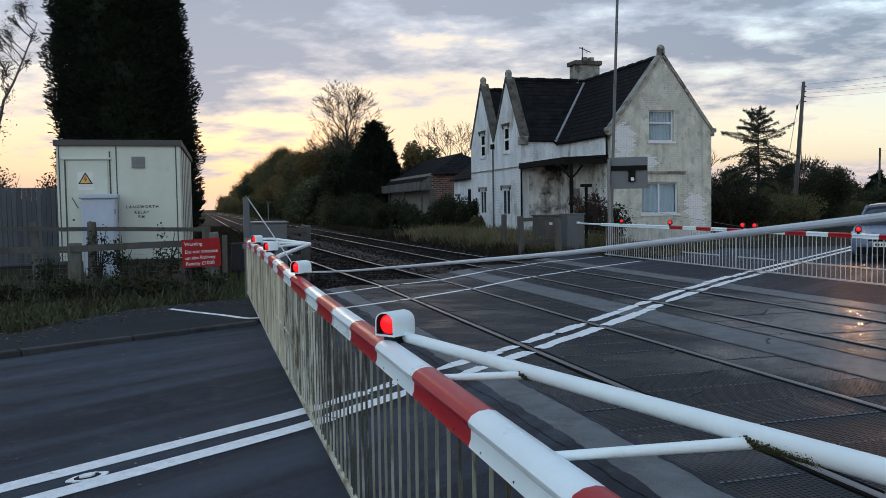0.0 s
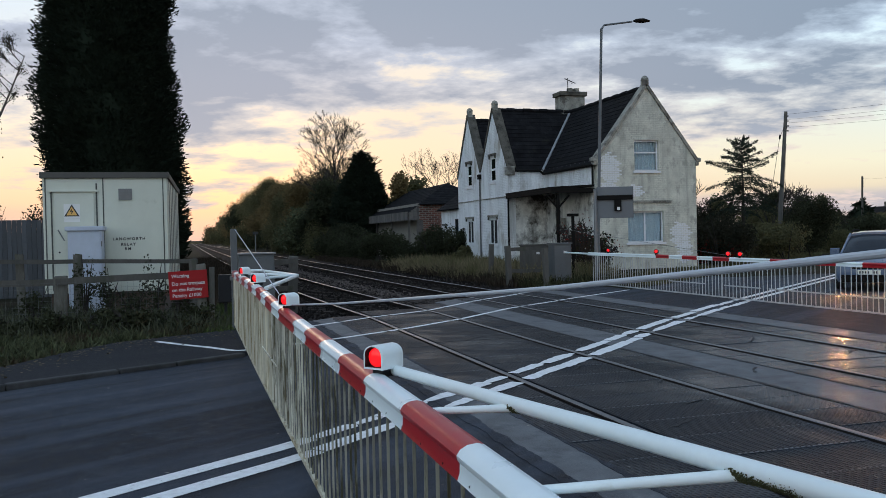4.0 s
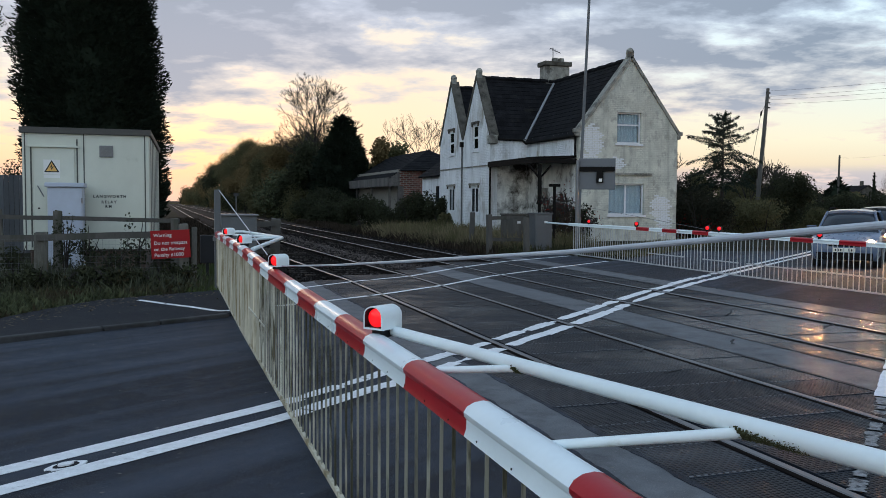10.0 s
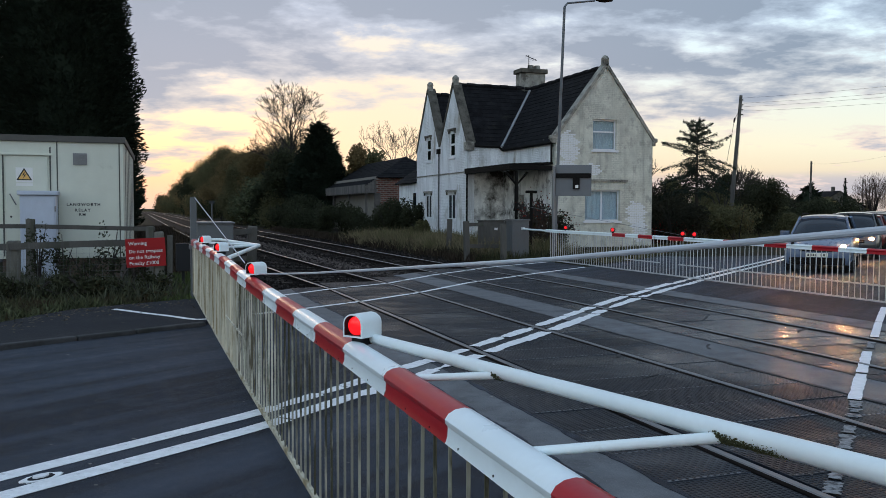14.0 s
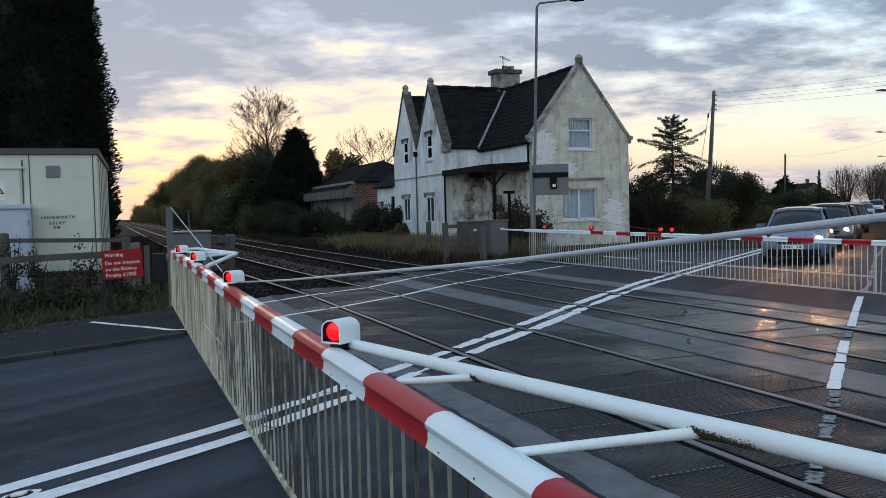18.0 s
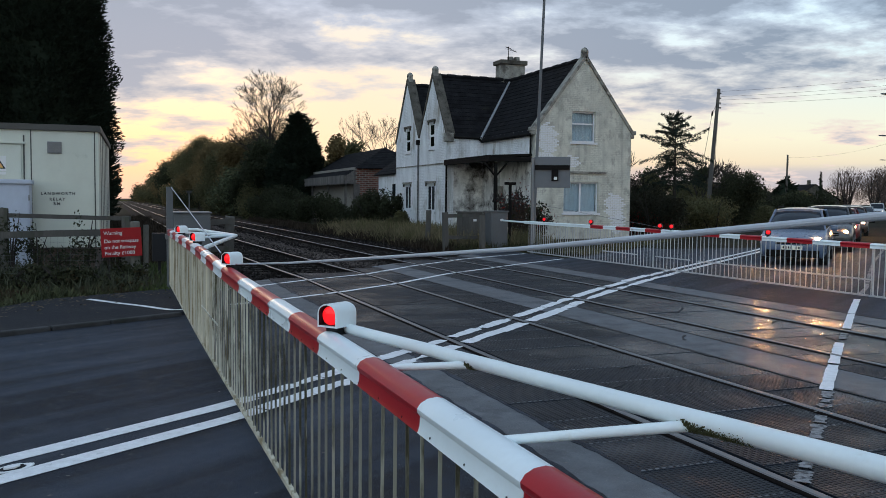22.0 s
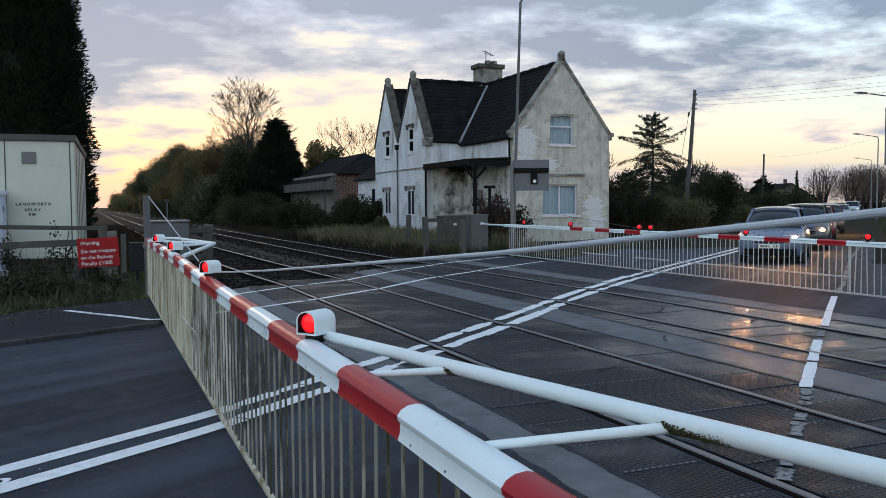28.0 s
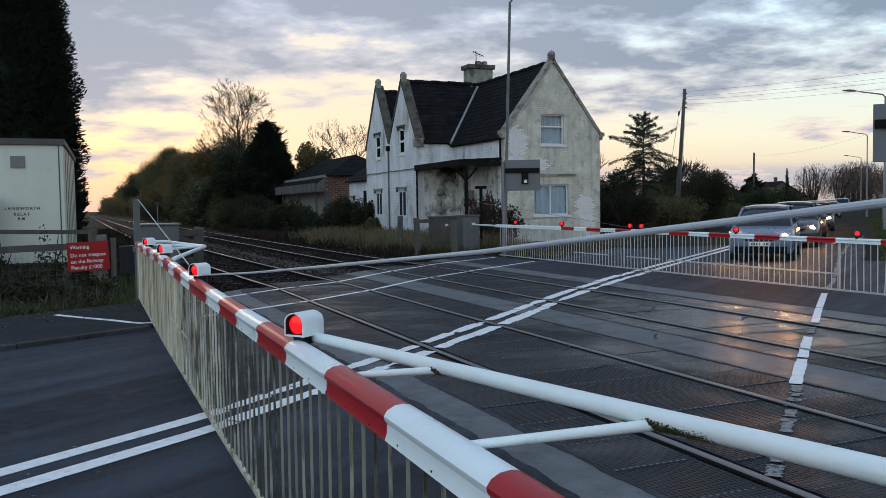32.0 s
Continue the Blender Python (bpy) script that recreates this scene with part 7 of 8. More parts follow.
def outbuilding():
    t = thing("outbuilding", 17.15, 46.5, 0, "small white outbuilding joined behind the station house", "outbuilding")
    part("wall", bx(-1.5, 2.5, 0, 5.5, -0.2, 3.25), white_wall, t, "white painted wall")
    bm = bmesh.new()
    slate_roof(bm, (-1.75, -0.25, 3.2), (-1.75, 5.7, 3.2), (0.6, 0.9, 5.0), (0.6, 5, 5.0), course=0.3)
    slate_roof(bm, (-1.75, -0.25, 3.2), (2.7, -0.25, 3.2), (0.55, 0.9, 5.0), (0.65, 0.9, 5.0), course=0.3)
    part("roof", bm, slate, t, "dark slate roof")
    part("window", bx(-1.54, -1.5, 2.0, 2.5, 1.4, 2.6), car_glass, t)


outbuilding()

# fence and cabinet by the far end of the track
for x, y, h, w in ((10.95, 24.9, 1.15, 0.16), (11.9, 26.6, 1.25, 0.2), (10.2, 26.2, 1.22, 0.16), (10.94, 30.0, 1.25, 0.17)):
    timber_post(x, y, -0.2, h + 0.2, w, "dark weathered timber post beside the track")
fence_rail((10.2, 26.2, 1.12), (11.9, 26.6, 1.14), h=0.12)
fence_rail((10.2, 26.2, 0.42), (11.9, 26.6, 0.36), h=0.12)


def far_cabinet(x, y, w, h, label, m):
    t = thing("signal_cabinet", x, y, -0.1, label, "cabinet", "signal cabinets")
    part("body", bx(-w / 2, w / 2, 0, 0.5, 0, h, bevel=0.015), m, t)
    part("lid", bx(-w / 2 - 0.03, w / 2 + 0.03, -0.03, 0.53, h, h + 0.05, bevel=0.01), m, t)
    part("door", bx(-w / 2 + 0.05, w / 2 - 0.05, -0.014, 0, 0.08, h - 0.08, bevel=0.005), m, t)
    part("label_plate", bx(0.02, 0.14, -0.02, -0.014, h - 0.3, h - 0.22), sign_white, t)


far_cabinet(12.0, 25.9, 0.62, 1.35, "grey steel signal cabinet beside the far barrier", grey_paint)
far_cabinet(11.75, 27.6, 0.8, 1.3, "dark timber box beside the grey cabinet", wood_post)
for x, y, h in ((13.1, 27.4, 2.3),):
    t = thing("old_post", x, y, -0.1, "dark iron post beside the porch", "post", "iron posts")
    part("post", tb([(0, 0, 0), (0, 0, h)], 0.06, 8), galv if h > 2.5 else dark_timber, t)
    if h < 2.5:
        part("cap", bx(-0.2, 0.2, -0.08, 0.08, h, h + 0.1, bevel=0.02), dark_timber, t)


def distance_house(x, y, rz, w, h, label):
    t = thing("house", x, y, -0.2, label, "house", "distant houses", rz=rz)
    bm = bmesh.new()
    bm_prism(bm, [(-w, 0), (w, 0), (w, h * 0.5), (0, h), (-w, h * 0.5)], "y", 0, 9)
    part("wall", bm, stone_dark, t)
    bm = bmesh.new()
    slate_roof(bm, (-w - 0.3, -0.3, h * 0.48), (-w - 0.3, 9.3, h * 0.48), (0, -0.3, h + 0.05), (0, 9.3, h + 0.05), course=0.6)
    slate_roof(bm, (w + 0.3, -0.3, h * 0.48), (w + 0.3, 9.3, h * 0.48), (0, -0.3, h + 0.05), (0, 9.3, h + 0.05), course=0.6)
    part("roof", bm, slate, t)
    if h > 4.8:
        part("chimney", bx(-0.22, 0.22, 2, 2.5, h - 0.6, h + 0.75, bevel=0.03), stone_dark, t)
    for sx in (-0.45, 0.45):
        part("window", bx(sx * w - 0.5, sx * w + 0.5, -0.05, 0, h * 0.12, h * 0.32), car_glass, t)


distance_house(106.4, 107.7, -20, 4, 5.0, "distant brick house with a chimney above the hedge")
distance_house(82, 96, 60, 4, 4.6, "distant low brick house behind the hedge")
random.seed(9)
twig_haze = mat("far_bare_twigs", (0.14, 0.105, 0.088), rough=0.95, vary=0.3, island=0.3, bump=0, spec=0.05)


def twig_tree(x, y, h, r, n):
    """A far rounded tree, leafless, whose fine upright shoots make up its crown."""
    t = thing("tree", x, y, -0.2, "far bare tree with a dense rounded crown of fine twigs", "tree", "far bare trees")
    bm = bmesh.new()
    for i in range(9):
        a = i * 2.4
        bm_tube(bm, [(0, 0, -0.2), (0.25 * r * math.cos(a), 0.25 * r * math.sin(a), h * 0.45), (0.7 * r * math.cos(a) * (i % 3) / 2, 0.7 * r * math.sin(a) * (i % 3) / 2, h * 0.86)], [0.14, 0.09, 0.03], 4)
    part("trunk", bm, bark, t, "several upright stems")
    c = blob_points(n, (0, 0, h * 0.56), (r, r, h * 0.43), 0.15)
    out = c - np.array([0, 0, h * 0.1])
    part("crown", leaves("crown", c, h * 0.045, twig_haze, out=unit(out) * 1.5, aspect=0.05), twig_haze, t, "haze of bare twigs")


for x, y, h, r in ((118, 112, 8.4, 3.6), (112, 101, 7.6, 3.4), (120, 106, 8.4, 3.6), (127, 111, 8.8, 3.8), (135, 116, 9.0, 4.0), (143, 122, 9.0, 4.0), (122, 100, 7.4, 3.2), (132, 106, 8.0, 3.6), (146, 116, 8.6, 4), (156, 128, 9, 4)):
    twig_tree(x, y, h, r, 4200)
conifer(91.8, 91.9, -0.2, 6.4, 0.36, 900, "distant thin dark cypress", leaf=0.2, taper=0.2)
conifer(69.6, 74.6, -0.2, 4.8, 2.2, 1500, "distant small conifer below the telegraph pole", leaf=0.4, taper=0.05)
for i in range(16):
    x = 76 + i * 6.5
    leafy_tree(x, road_y(x) + 8 + 4 * (i % 3) + 0.25 * x * (i % 2), -0.2, 3.0 + 0.7 * (i % 3), 3.0, 1400, (olive_leaf, autumn_leaf, dark_leaf)[i % 3], "distant hedgerow tree in dull leaf", leaf=0.36, clumps=9, low=0.05, group="hedgerow trees")
for i in range(8):
    x = 70 + i * 12
    leafy_tree(x, road_y(x) - 13 - 2 * (i % 3), -0.2, 5 + (i % 3), 3.5, 1400, (olive_leaf, autumn_leaf)[i % 2], "distant roadside tree in dull leaf", leaf=0.36, clumps=9, low=0.05, group="hedgerow trees")
bmw = bmesh.new()
for i in range(40):
    a = i / 39
    bm_box(bmw, -260 + a * 620, -240 + a * 620, 520 - abs(a - 0.3) * 120, 530 - abs(a - 0.3) * 120, -0.3, 5 + 3 * math.sin(i * 1.9) + 2 * math.sin(i * 0.7))
solid("far_woods", bmw, olive_leaf, "low line of far woods on the horizon", "woods", kind="stuff")


def trackside_board():
    t = thing("trackside_board", 2.45, 31.4, -0.2, "small white trackside board on a thin post", "sign")
    part("post", tb([(0, 0, 0), (0, 0, 2.1)], 0.02, 6), galv, t)
    part("board", bx(-0.09, 0.09, -0.02, 0, 2.0, 2.1), kerb_mat, t)


# ---------------------------------------------------------------- painted lines
random.seed(4)
for off, seed in ((0.21, 1), (-0.21, 2)):
    r = random.Random(seed)
    xs = steps(-9, 1.0, 0.35)
    ribbon("centre_line", [(x, road_y(x) + off, 0.078 + r.uniform(-0.004, 0.004)) for x in xs], 0.004, white_line, "solid white centre line on the near road", group="centre lines")
    drift, slump, lift = 0.0, 0.0, 0.007
    stops = [1.0] + [v for rx in RAILS for v in (rx - 0.085, rx + 0.085)] + [11.9]
    for x0, x1 in zip(stops[::2], stops[1::2]):
        while x0 < x1 - 0.05:
            n = min(x1 - x0, r.uniform(0.5, 1.3))
            n = x1 - x0 if x1 - x0 - n < 0.25 else n
            w = 0.085 * r.uniform(0.85, 1.1)
            dy = r.uniform(-0.03, 0.03)
            cuts = max(4, int(n / 0.035))
            rows = []
            for k in range(cuts + 1):
                drift = 0.8 * drift + r.uniform(-0.005, 0.005)
                slump = 0.75 * slump + r.uniform(-0.11, 0.09) - (0.6 if r.random() < 0.05 else 0.0)
                end = 1.0 if 0 < k < cuts else r.uniform(0.55, 1.0)
                xx = x0 + n * k / cuts
                rows.append((xx, road_y(xx) + off + dy + drift, max(0.012, w * end * min(1.08, max(0.2, 1.0 + slump)))))
            lift = 0.009 - (lift - 0.007)
            ribbon("centre_line", rows, lift, white_line, "worn broken white centre line across the deck", group="centre lines")
            x0 += n + r.uniform(-0.05, 0.03)
    ribbon("centre_line", [(x, road_y(x) + off, 0.07) for x in steps(12.0, 60, 1.5)], 0.004, white_line, "solid white centre line on the far road", group="centre lines")


faint_line = mat("worn_road_paint", (0.24, 0.245, 0.25), rough=0.7, vary=0.5, scale=30, fine=90, bump=0.2, dirt=(0.03, 0.032, 0.036), dirt_at=0.5, dirt_scale=14)


def path_line(pts, label, w=0.05, dash=None, seed=0, z=0.007, m=None, gap=(0.03, 0.12), ragged=0.08):
    r = random.Random(seed)
    d = [0]
    for a, b in zip(pts, pts[1:]):
        d.append(d[-1] + math.hypot(b[0] - a[0], b[1] - a[1]))

    def at(s):
        return float(np.interp(s, d, [p[0] for p in pts])), float(np.interp(s, d, [p[1] for p in pts]))
    s = 0
    while s < d[-1] - 0.05:
        n = min(d[-1] - s, r.uniform(*(dash or (1.2, 2.2))))
        ribbon("footway_line", [(*at(s + n * k / 12), w * r.uniform(1 - ragged, 1.05)) for k in range(13)], z, m or white_line, label, group="footway lines")
        s += n + r.uniform(*gap)


path_line([(1.7, 15.4), (2.5, 15.98), (3.65, 16.95), (5.07, 17.85), (6.85, 19.85), (9.01, 21.85), (11.8, 23.6)], "thin worn white footway line across the deck", seed=3)
path_line([(1.6, 13.2), (2.49, 13.71), (3.72, 14.55), (5.16, 15.75), (6.8, 17.45), (9.16, 19.3), (11.8, 21.2)], "thin broken white footway line across the deck", seed=6)
path_line([(11.75, 10.9), (10.09, 9.46), (8.82, 8.34)], "white edge line across the deck", w=0.054, seed=8, dash=(2.0, 2.8), ragged=0.15)
path_line([(8.5, 8.07), (8.1, 7.72)], "faint worn white edge line on the rubber panels", w=0.05, seed=14, dash=(0.1, 0.3), m=faint_line, gap=(0.005, 0.03), ragged=0.4)
path_line([(7.85, 7.52), (6.62, 6.42), (5.70, 5.60)], "white edge line across the deck", w=0.058, seed=9, dash=(1.2, 1.8), ragged=0.2)
path_line([(5.68, 5.56), (5.2, 5.12)], "faint worn white edge line on the rubber panels", w=0.06, seed=11, dash=(0.12, 0.45), m=faint_line, gap=(0.005, 0.07), ragged=0.6)
path_line([(4.98, 4.93), (4.45, 4.46)], "faint worn white edge line on the rubber panels", w=0.06, seed=16, dash=(0.12, 0.45), m=faint_line, gap=(0.005, 0.07), ragged=0.6)
path_line([(4.1, 4.16), (3.66, 3.76)], "faint worn white edge line on the rubber panels", w=0.055, seed=17, dash=(0.12, 0.45), m=faint_line, gap=(0.005, 0.07), ragged=0.6)
path_line([(12.4, 11.45), (13.6, 12.4), (16.2, 14.7), (20, 18.0), (40, 34.6), (70, 60.6)], "faded white edge line of the far road", w=0.045, seed=12, dash=(0.3, 1.6), gap=(0.02, 0.3), z=0.004, m=faint_line, ragged=0.35)
path_line([(-0.42, 14.2), (0.0, 13.55), (0.36, 13.05), (0.68, 12.5), (0.9, 12.5)], "white line across the pavement end", w=0.05, seed=13, z=0.05, dash=(5, 6))

# pavement and kerb on the near left
kerb = [(-9, 6.6), (-5, 8.9), (-1.98, 10.75), (-0.81, 11.37), (-0.14, 11.73), (0.77, 12.25)]
edge = [(0.95, 15.6), (0.2, 15.1), (-0.33, 14.8), (-1.0, 14.42), (-1.7, 13.35), (-2.24, 12.23), (-5, 10.6), (-9, 8.3)]
solid("pavement", sheet(kerb + [(0.95, 12.3)] + edge, 0.045, 0.3), asphalt_old, "dark worn asphalt pavement beside the fence", "pavement", kind="structure")
k = 0
for a, b in zip(kerb, kerb[1:]):
    n = max(1, round(math.hypot(b[0] - a[0], b[1] - a[1]) / 0.9))
    for i in range(n):
        p = Vector((*a, 0)).lerp(Vector((*b, 0)), (i + 0.01) / n)
        q = Vector((*a, 0)).lerp(Vector((*b, 0)), (i + 0.99) / n)
        ln = (q - p).length
        ob = solid("kerb_stone", bx(0, ln, -0.12, 0.0, -0.2, 0.052, bevel=0.015), kerb_mat, "dark concrete kerb stone at the pavement edge", "kerb stone", "kerb stones", kind="structure")
        ob.matrix_world = Matrix.Translation(p) @ Matrix.Rotation(math.atan2(q.y - p.y, q.x - p.x), 4, "Z")


def lapped_edges():
    """Tongues of asphalt that lap unevenly over the concrete beams."""
    r = random.Random(23)
    for x, lo, hi in ((2.43, -0.03, 0.07), (2.86, -0.02, 0.035), (6.60, -0.015, 0.03), (5.84, -0.015, 0.03), (9.40, -0.015, 0.035), (10.1, -0.03, 0.05)):
        y, rows, w = road_y(x) - 7.5, [], 0.03
        while y < road_y(x) + 8.6:
            w = min(hi, max(0.012, w + r.uniform(-0.016, 0.016)))
            rows.append((x + r.uniform(-0.006, 0.006), y, w))
            y += r.uniform(0.03, 0.09)
        ribbon("asphalt_lap", rows, 0.0042, black_paint if x > 3 else asphalt, "ragged dark joint beside the concrete beam", category="road joint", group="deck joints")


def cracks():
    """Scuffs and cracks left across the deck by tyres and settling."""
    r = random.Random(41)
    for x, y, turn, n in ((4.4, 9.2, 50, 0.9), (4.9, 8.1, 65, 0.6), (5.4, 12.2, 40, 0.7), (6.2, 8.2, 70, 0.8), (7.7, 10.4, 35, 1.3), (8.2, 9.0, 50, 0.9), (8.0, 12.5, 30, 1.1), (7.5, 14.2, 45, 0.8), (4.2, 12.6, 25, 1.0), (3.9, 6.2, 55, 0.7), (4.5, 7.0, 20, 0.6), (7.9, 7.6, 60, 0.7)):
        rows, px_, py_ = [], x, y
        a = radians(turn)
        for k in range(14):
            a += r.uniform(-0.12, 0.12)
            px_, py_ = px_ + math.cos(a) * n / 26, py_ + math.sin(a) * n / 26
            rows.append((px_, py_, r.uniform(0.006, 0.02)))
        ribbon("deck_scuff", rows, 0.0058, black_paint, "dark crack or tyre scuff on the deck", category="scuff", group="deck scuffs")


lapped_edges()
cracks()


def road_stud(x, y):
    t = thing("road_stud", x, y, 0.0, "flattened white road stud between the centre lines", "road stud", rz=34)
    r = random.Random(6)
    for nm, grow, z1, m in (("painted_splash", 1.0, 0.0055, white_line), ("casting", 0.66, 0.009, asphalt_old), ("reflector", 0.42, 0.018, white_line)):
        bm = bmesh.new()
        ring = [(0.125 * grow * math.cos(a) * r.uniform(0.85, 1.12), 0.07 * grow * math.sin(a) * r.uniform(0.85, 1.12)) for a in [2 * math.pi * k / 22 for k in range(22)]]
        bm_prism(bm, ring, "z", 0.0, z1)
        part(nm, bm, m, t)


road_stud(-0.62, 5.56)
trackside_board()


def road_litter():
    """Grit and scraps of leaf on the carriageway and deck."""
    n = 900
    x = NR.uniform(-6, 11.5, n)
    y = np.interp(x, [p[0] for p in CENTRE], [p[1] for p in CENTRE]) + NR.uniform(-6.5, 5.4, n)
    c = np.stack([x, y, np.full(n, 0.009)], 1)
    d = unit(np.stack([NR.normal(size=n), NR.normal(size=n), NR.normal(0, 0.1, n)], 1))
    w = unit(np.cross(d, np.tile([0, 0, 1.0], (n, 1))))
    s = NR.uniform(0.005, 0.02, (n, 1))
    m = mat("road_grit", (0.14, 0.135, 0.125), rough=0.9, vary=0.5, island=0.7, bump=0)
    tagged(new("road_litter", quads("road_litter", c, d * s, w * s * 0.7, m)), "pale grit and leaf scraps on the road", "litter", kind="stuff")


def aggregate():
    """Paler stones showing at the worn surface of the asphalt."""
    n = 42000
    x = 2.4 - 8.4 * NR.uniform(0, 1, n) ** 1.3
    y = np.interp(x, [p[0] for p in CENTRE], [p[1] for p in CENTRE]) + NR.uniform(-6.5, 5.2, n)
    c = np.stack([x, y, np.full(n, 0.0035)], 1)
    d = unit(np.stack([NR.normal(size=n), NR.normal(size=n), NR.normal(0, 0.05, n)], 1))
    w = unit(np.cross(d, np.tile([0, 0, 1.0], (n, 1))))
    s = NR.uniform(0.002, 0.008, (n, 1))
    m = mat("worn_aggregate", (0.052, 0.060, 0.073), rough=0.9, vary=0.4, island=0.6, bump=0, spec=0.2)
    tagged(new("road_aggregate", quads("road_aggregate", c, d * s, w * s * 0.8, m)), "small pale stones in the worn asphalt", "aggregate", kind="stuff")


road_litter()
aggregate()


# ---------------------------------------------------------------- rubber panels of the deck
def waffle_material():
    m = mat("waffle_rubber", (0.0165, 0.0225, 0.0335), rough=0.6, spec=0.18, world=True, film=0.85, film_rough=0.24, film_at=(8.5, 9.3, 0.0), vary=0.65, scale=2.6, fine=48, bump=0.16, random_ob=0.30, dirt=(0.034, 0.041, 0.052), dirt_at=0.55, dirt_scale=2.6)
    nt = m.node_tree
    bs = nt.nodes["Principled BSDF"]
    old = bs.inputs["Normal"].links[0].from_node
    coord = nt.nodes.new("ShaderNodeTexCoord")
    sep = nt.nodes.new("ShaderNodeSeparateXYZ")
    nt.links.new(coord.outputs["Object"], sep.inputs[0])
    waves = []
    for o in (0, 1):
        a = nt.nodes.new("ShaderNodeMath")
        a.operation = "MULTIPLY"
        a.inputs[1].default_value = 2 * math.pi / 0.034
        nt.links.new(sep.outputs[o], a.inputs[0])
        b = nt.nodes.new("ShaderNodeMath")
        b.operation = "SINE"
        nt.links.new(a.outputs[0], b.inputs[0])
        waves.append(b.outputs[0])
    k = nt.nodes.new("ShaderNodeMath")
    k.operation = "MAXIMUM"
    nt.links.new(waves[0], k.inputs[0])
    nt.links.new(waves[1], k.inputs[1])
    b = nt.nodes.new("ShaderNodeBump")
    b.inputs["Strength"].default_value, b.inputs["Distance"].default_value = 0.9, 0.006
    nt.links.new(k.outputs[0], b.inputs["Height"])
    nt.links.new(old.outputs[0], b.inputs["Normal"])
    nt.links.new(b.outputs[0], bs.inputs["Normal"])
    # the water lies level over the pattern
    nt.links.remove(bs.inputs["Coat Normal"].links[0])
    rip = nt.nodes.new("ShaderNodeTexNoise")
    rip.inputs["Scale"].default_value, rip.inputs["Detail"].default_value = 38.0, 2.0
    nt.links.new(nt.nodes.new("ShaderNodeNewGeometry").outputs["Position"], rip.inputs[0])
    b2 = nt.nodes.new("ShaderNodeBump")
    b2.inputs["Strength"].default_value, b2.inputs["Distance"].default_value = 0.55, 0.004
    nt.links.new(rip.outputs[0], b2.inputs["Height"])
    nt.links.new(b2.outputs[0], bs.inputs["Coat Normal"])
    # the shade in the pits of the waffle is put into the colour
    pit = nt.nodes.new("ShaderNodeMapRange")
    nt.links.new(k.outputs[0], pit.inputs[0])
    pit.inputs[1].default_value, pit.inputs[2].default_value = 0.45, 0.8
    pit.inputs[3].default_value, pit.inputs[4].default_value = 1.0, 0.0
    mx = nt.nodes.new("ShaderNodeMix")
    mx.data_type = "RGBA"
    nt.links.new(pit.outputs[0], mx.inputs[0])
    nt.links.new(bs.inputs["Base Color"].links[0].from_socket, mx.inputs[6])
    mx.inputs[7].default_value = (0.003, 0.0035, 0.005, 1)
    nt.links.new(mx.outputs[2], bs.inputs["Base Color"])
    return m


def panels():
    waffle = waffle_material()
    lug = mat("worn_rubber_lug", (0.11, 0.117, 0.127), rough=0.6, vary=0.5, scale=4, random_ob=0.5)
    deck = thing("crossing_deck", 6.1, 12, -0.1, "dark damp rubber crossing panels between and beside the rails", "crossing deck")
    for x0, x1 in PANELS:
        xm, L = (x0 + x1) / 2, 0.6
        w = (x1 - x0) / 2
        bm = bx(-w, w, -L / 2 + 0.002, L / 2 - 0.002, 0, 0.1, bevel=0.003)
        u = -w + 0.03
        while u < w - 0.05:
            # worn lugs along the end joint
            bm_box(bm, u, u + 0.026, -L / 2 + 0.006, -L / 2 + 0.022, 0.098, 0.1035)
            u += 0.05
        me = mesh_of("rubber_panel", bm, waffle)
        me.materials.append(lug)
        for f in me.polygons:
            if f.center.z > 0.10001 and len(f.vertices) == 4:
                f.material_index = 1
        y = road_y(xm) + DECK_L - 0.4
        while y > road_y(xm) + DECK_R and y > -3:
            ob = new("rubber_panel", me)
            ob.parent = deck
            # the far track is canted a little
            cant = CANT if xm > 6.6 else 0.0
            ob.matrix_local = pose(xm - 6.1, y - 12, random.uniform(-0.003, 0.002) - w * math.sin(radians(cant)), random.uniform(-0.1, 0.1), cant + random.uniform(-0.15, 0.15) * (cant > 0), 0)
            y -= L


panels()


# ---------------------------------------------------------------- sleepers
def sleepers():
    me = mesh_of("sleeper", bx(-1.3, 1.3, -0.125, 0.125, -0.15, 0.0, bevel=0.01), sleeper_mat)
    for xc in (4.34, 7.9):
        y = road_y(xc) + DECK_L + 0.5
        k = 0
        while k < 60:
            ob = tagged(new("sleeper", me), "dark worn timber sleeper under the rails", "sleeper", "sleepers", "structure")
            dx, dz = track_shift(xc, y)
            ob.matrix_world = pose(xc + dx, y, -0.085 + dz, 0, 0, random.uniform(-0.6, 0.6))
            y += 0.68
            k += 1


sleepers()


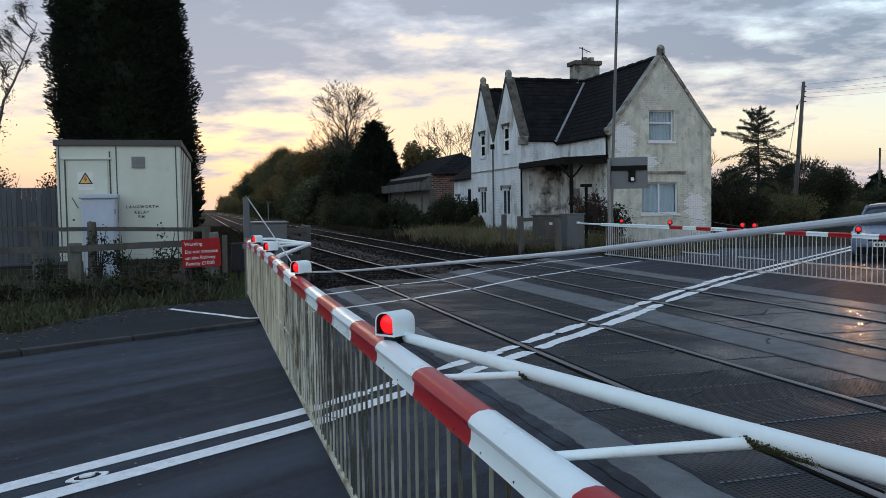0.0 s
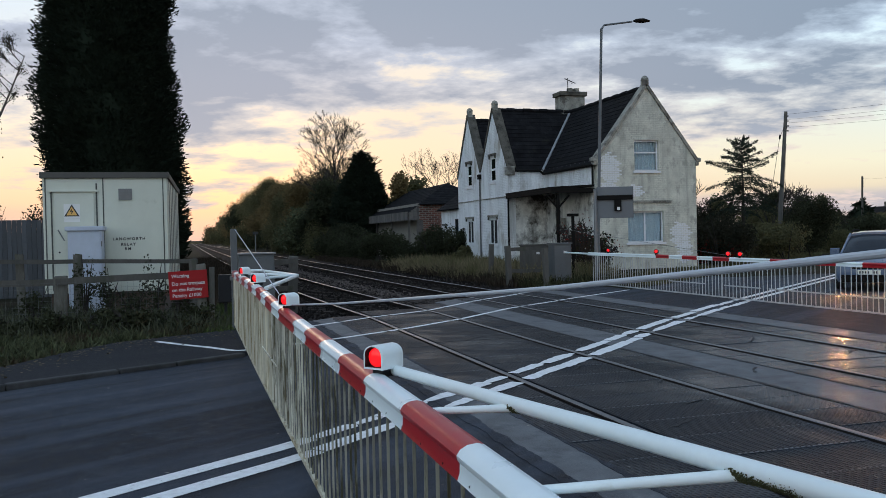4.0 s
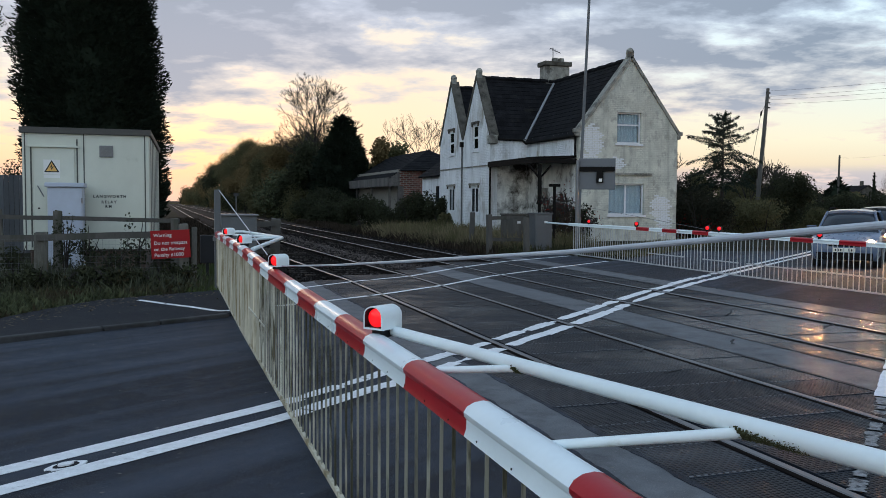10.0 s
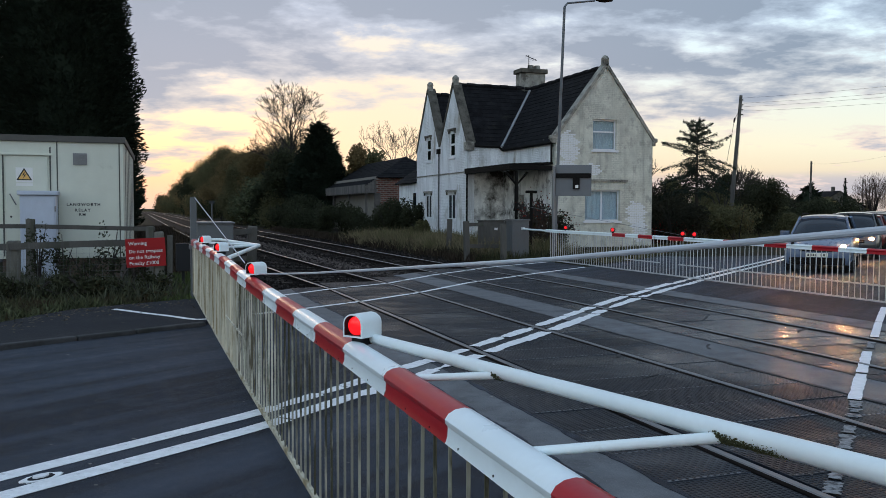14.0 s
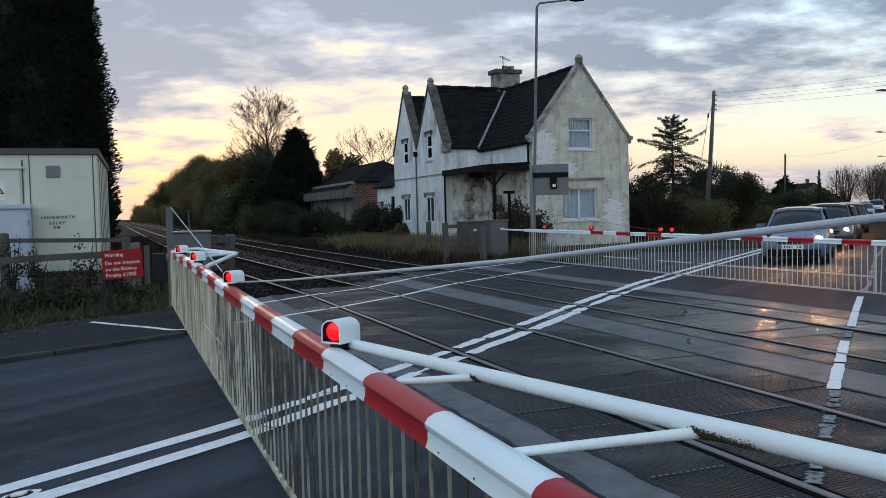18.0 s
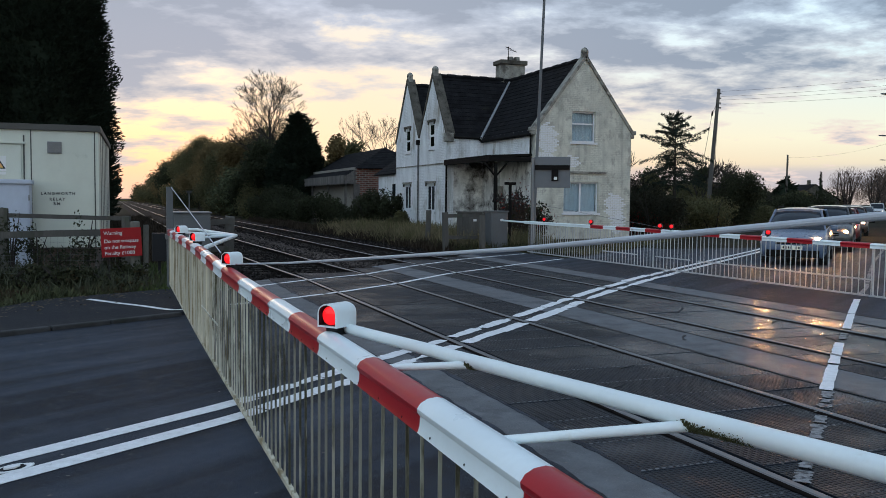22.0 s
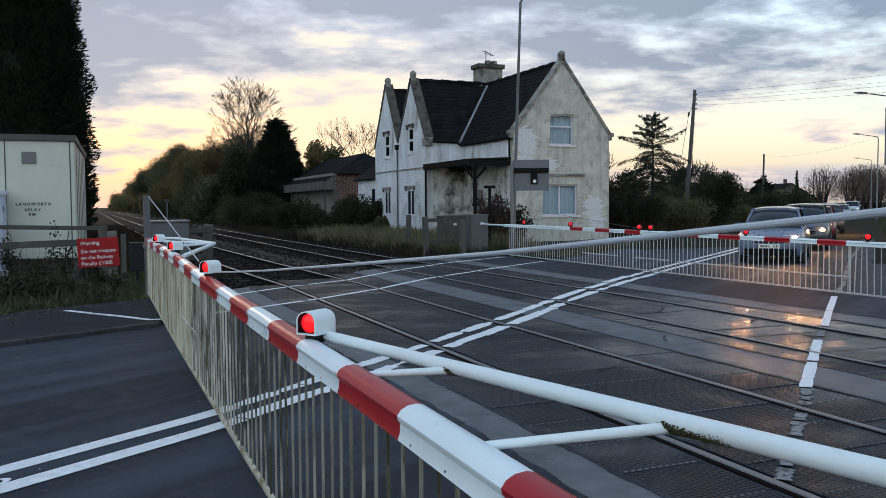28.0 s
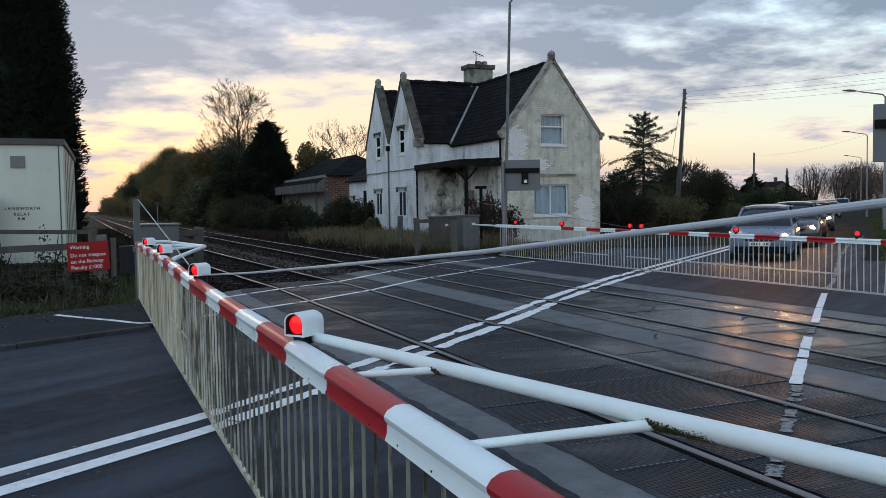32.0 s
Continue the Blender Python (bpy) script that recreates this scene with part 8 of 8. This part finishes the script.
def ballast_stones():
    n = 11000
    x, y = NR.uniform(1.8, 10.4, n), 16 + 40 * NR.uniform(0, 1, n) ** 1.5
    keep = y > np.interp(x, [p[0] for p in CENTRE], [p[1] for p in CENTRE]) + DECK_L + 0.05
    x, y = x[keep], y[keep]
    tetra = np.array([(1, 1, 1), (-1, -1, 1), (-1, 1, -1), (1, -1, -1)], float)
    v, f = [], []
    for i in range(len(x)):
        s = NR.uniform(0.018, 0.034)
        q = tetra * s * NR.uniform(0.7, 1.3, (4, 3)) @ np.array(Euler(NR.uniform(0, 6, 3)).to_matrix())
        k = len(v)
        dx, dz = track_shift(x[i], y[i])
        v += [tuple(p) for p in q + np.array([x[i] + dx, y[i], -0.085 + dz])]
        f += [(k, k + 1, k + 2), (k, k + 3, k + 1), (k, k + 2, k + 3), (k + 1, k + 3, k + 2)]
    tagged(new("ballast_stones", raw("ballast_stones", v, f, ballast_mat)), "loose brown ballast stones between the rails", "ballast", kind="stuff")


def stone_heap(name, places, size, material, label):
    """Loose angular stones joined into one spread."""
    tetra = np.array([(1, 1, 1), (-1, -1, 1), (-1, 1, -1), (1, -1, -1)], float)
    v, f = [], []
    for p in places:
        q = tetra * size * NR.uniform(0.6, 1.4) * NR.uniform(0.7, 1.3, (4, 3)) @ np.array(Euler(NR.uniform(0, 6, 3)).to_matrix())
        k = len(v)
        v += [tuple(c) for c in q + p]
        f += [(k, k + 1, k + 2), (k, k + 3, k + 1), (k, k + 2, k + 3), (k + 1, k + 3, k + 2)]
    return tagged(new(name, raw(name, v, f, material)), label, "stones", kind="stuff")


pale_stone = mat("pale_ballast_stone", (0.105, 0.088, 0.080), rough=0.95, spec=0.1, vary=0.4, scale=9, island=0.5, bump=0)
spot = np.stack([NR.normal(6.0, 0.42, 7000), 19 + 36 * NR.uniform(0, 1, 7000) ** 1.5, np.full(7000, -0.11)], 1)
spot[:, 0] += [track_shift(5.0, b)[0] for b in spot[:, 1]]
spot = spot[spot[:, 1] > np.interp(spot[:, 0], [p[0] for p in CENTRE], [p[1] for p in CENTRE]) + DECK_L + 0.3]
stone_heap("track_gravel", spot, 0.03, pale_stone, "paler loose gravel between the two tracks")
spot = np.stack([NR.normal(12.2, 0.8, 1500), NR.normal(45.5, 1.3, 1500), np.zeros(1500)], 1)
spot[:, 2] = -0.15 + 0.5 * np.exp(-((spot[:, 0] - 12.2) / 0.9) ** 2 - ((spot[:, 1] - 45.5) / 1.5) ** 2) + NR.uniform(-0.03, 0.03, 1500)
stone_heap("rubble_heap", spot, 0.055, pale_stone, "low heap of pale rubble beside the far track")


ballast_stones()
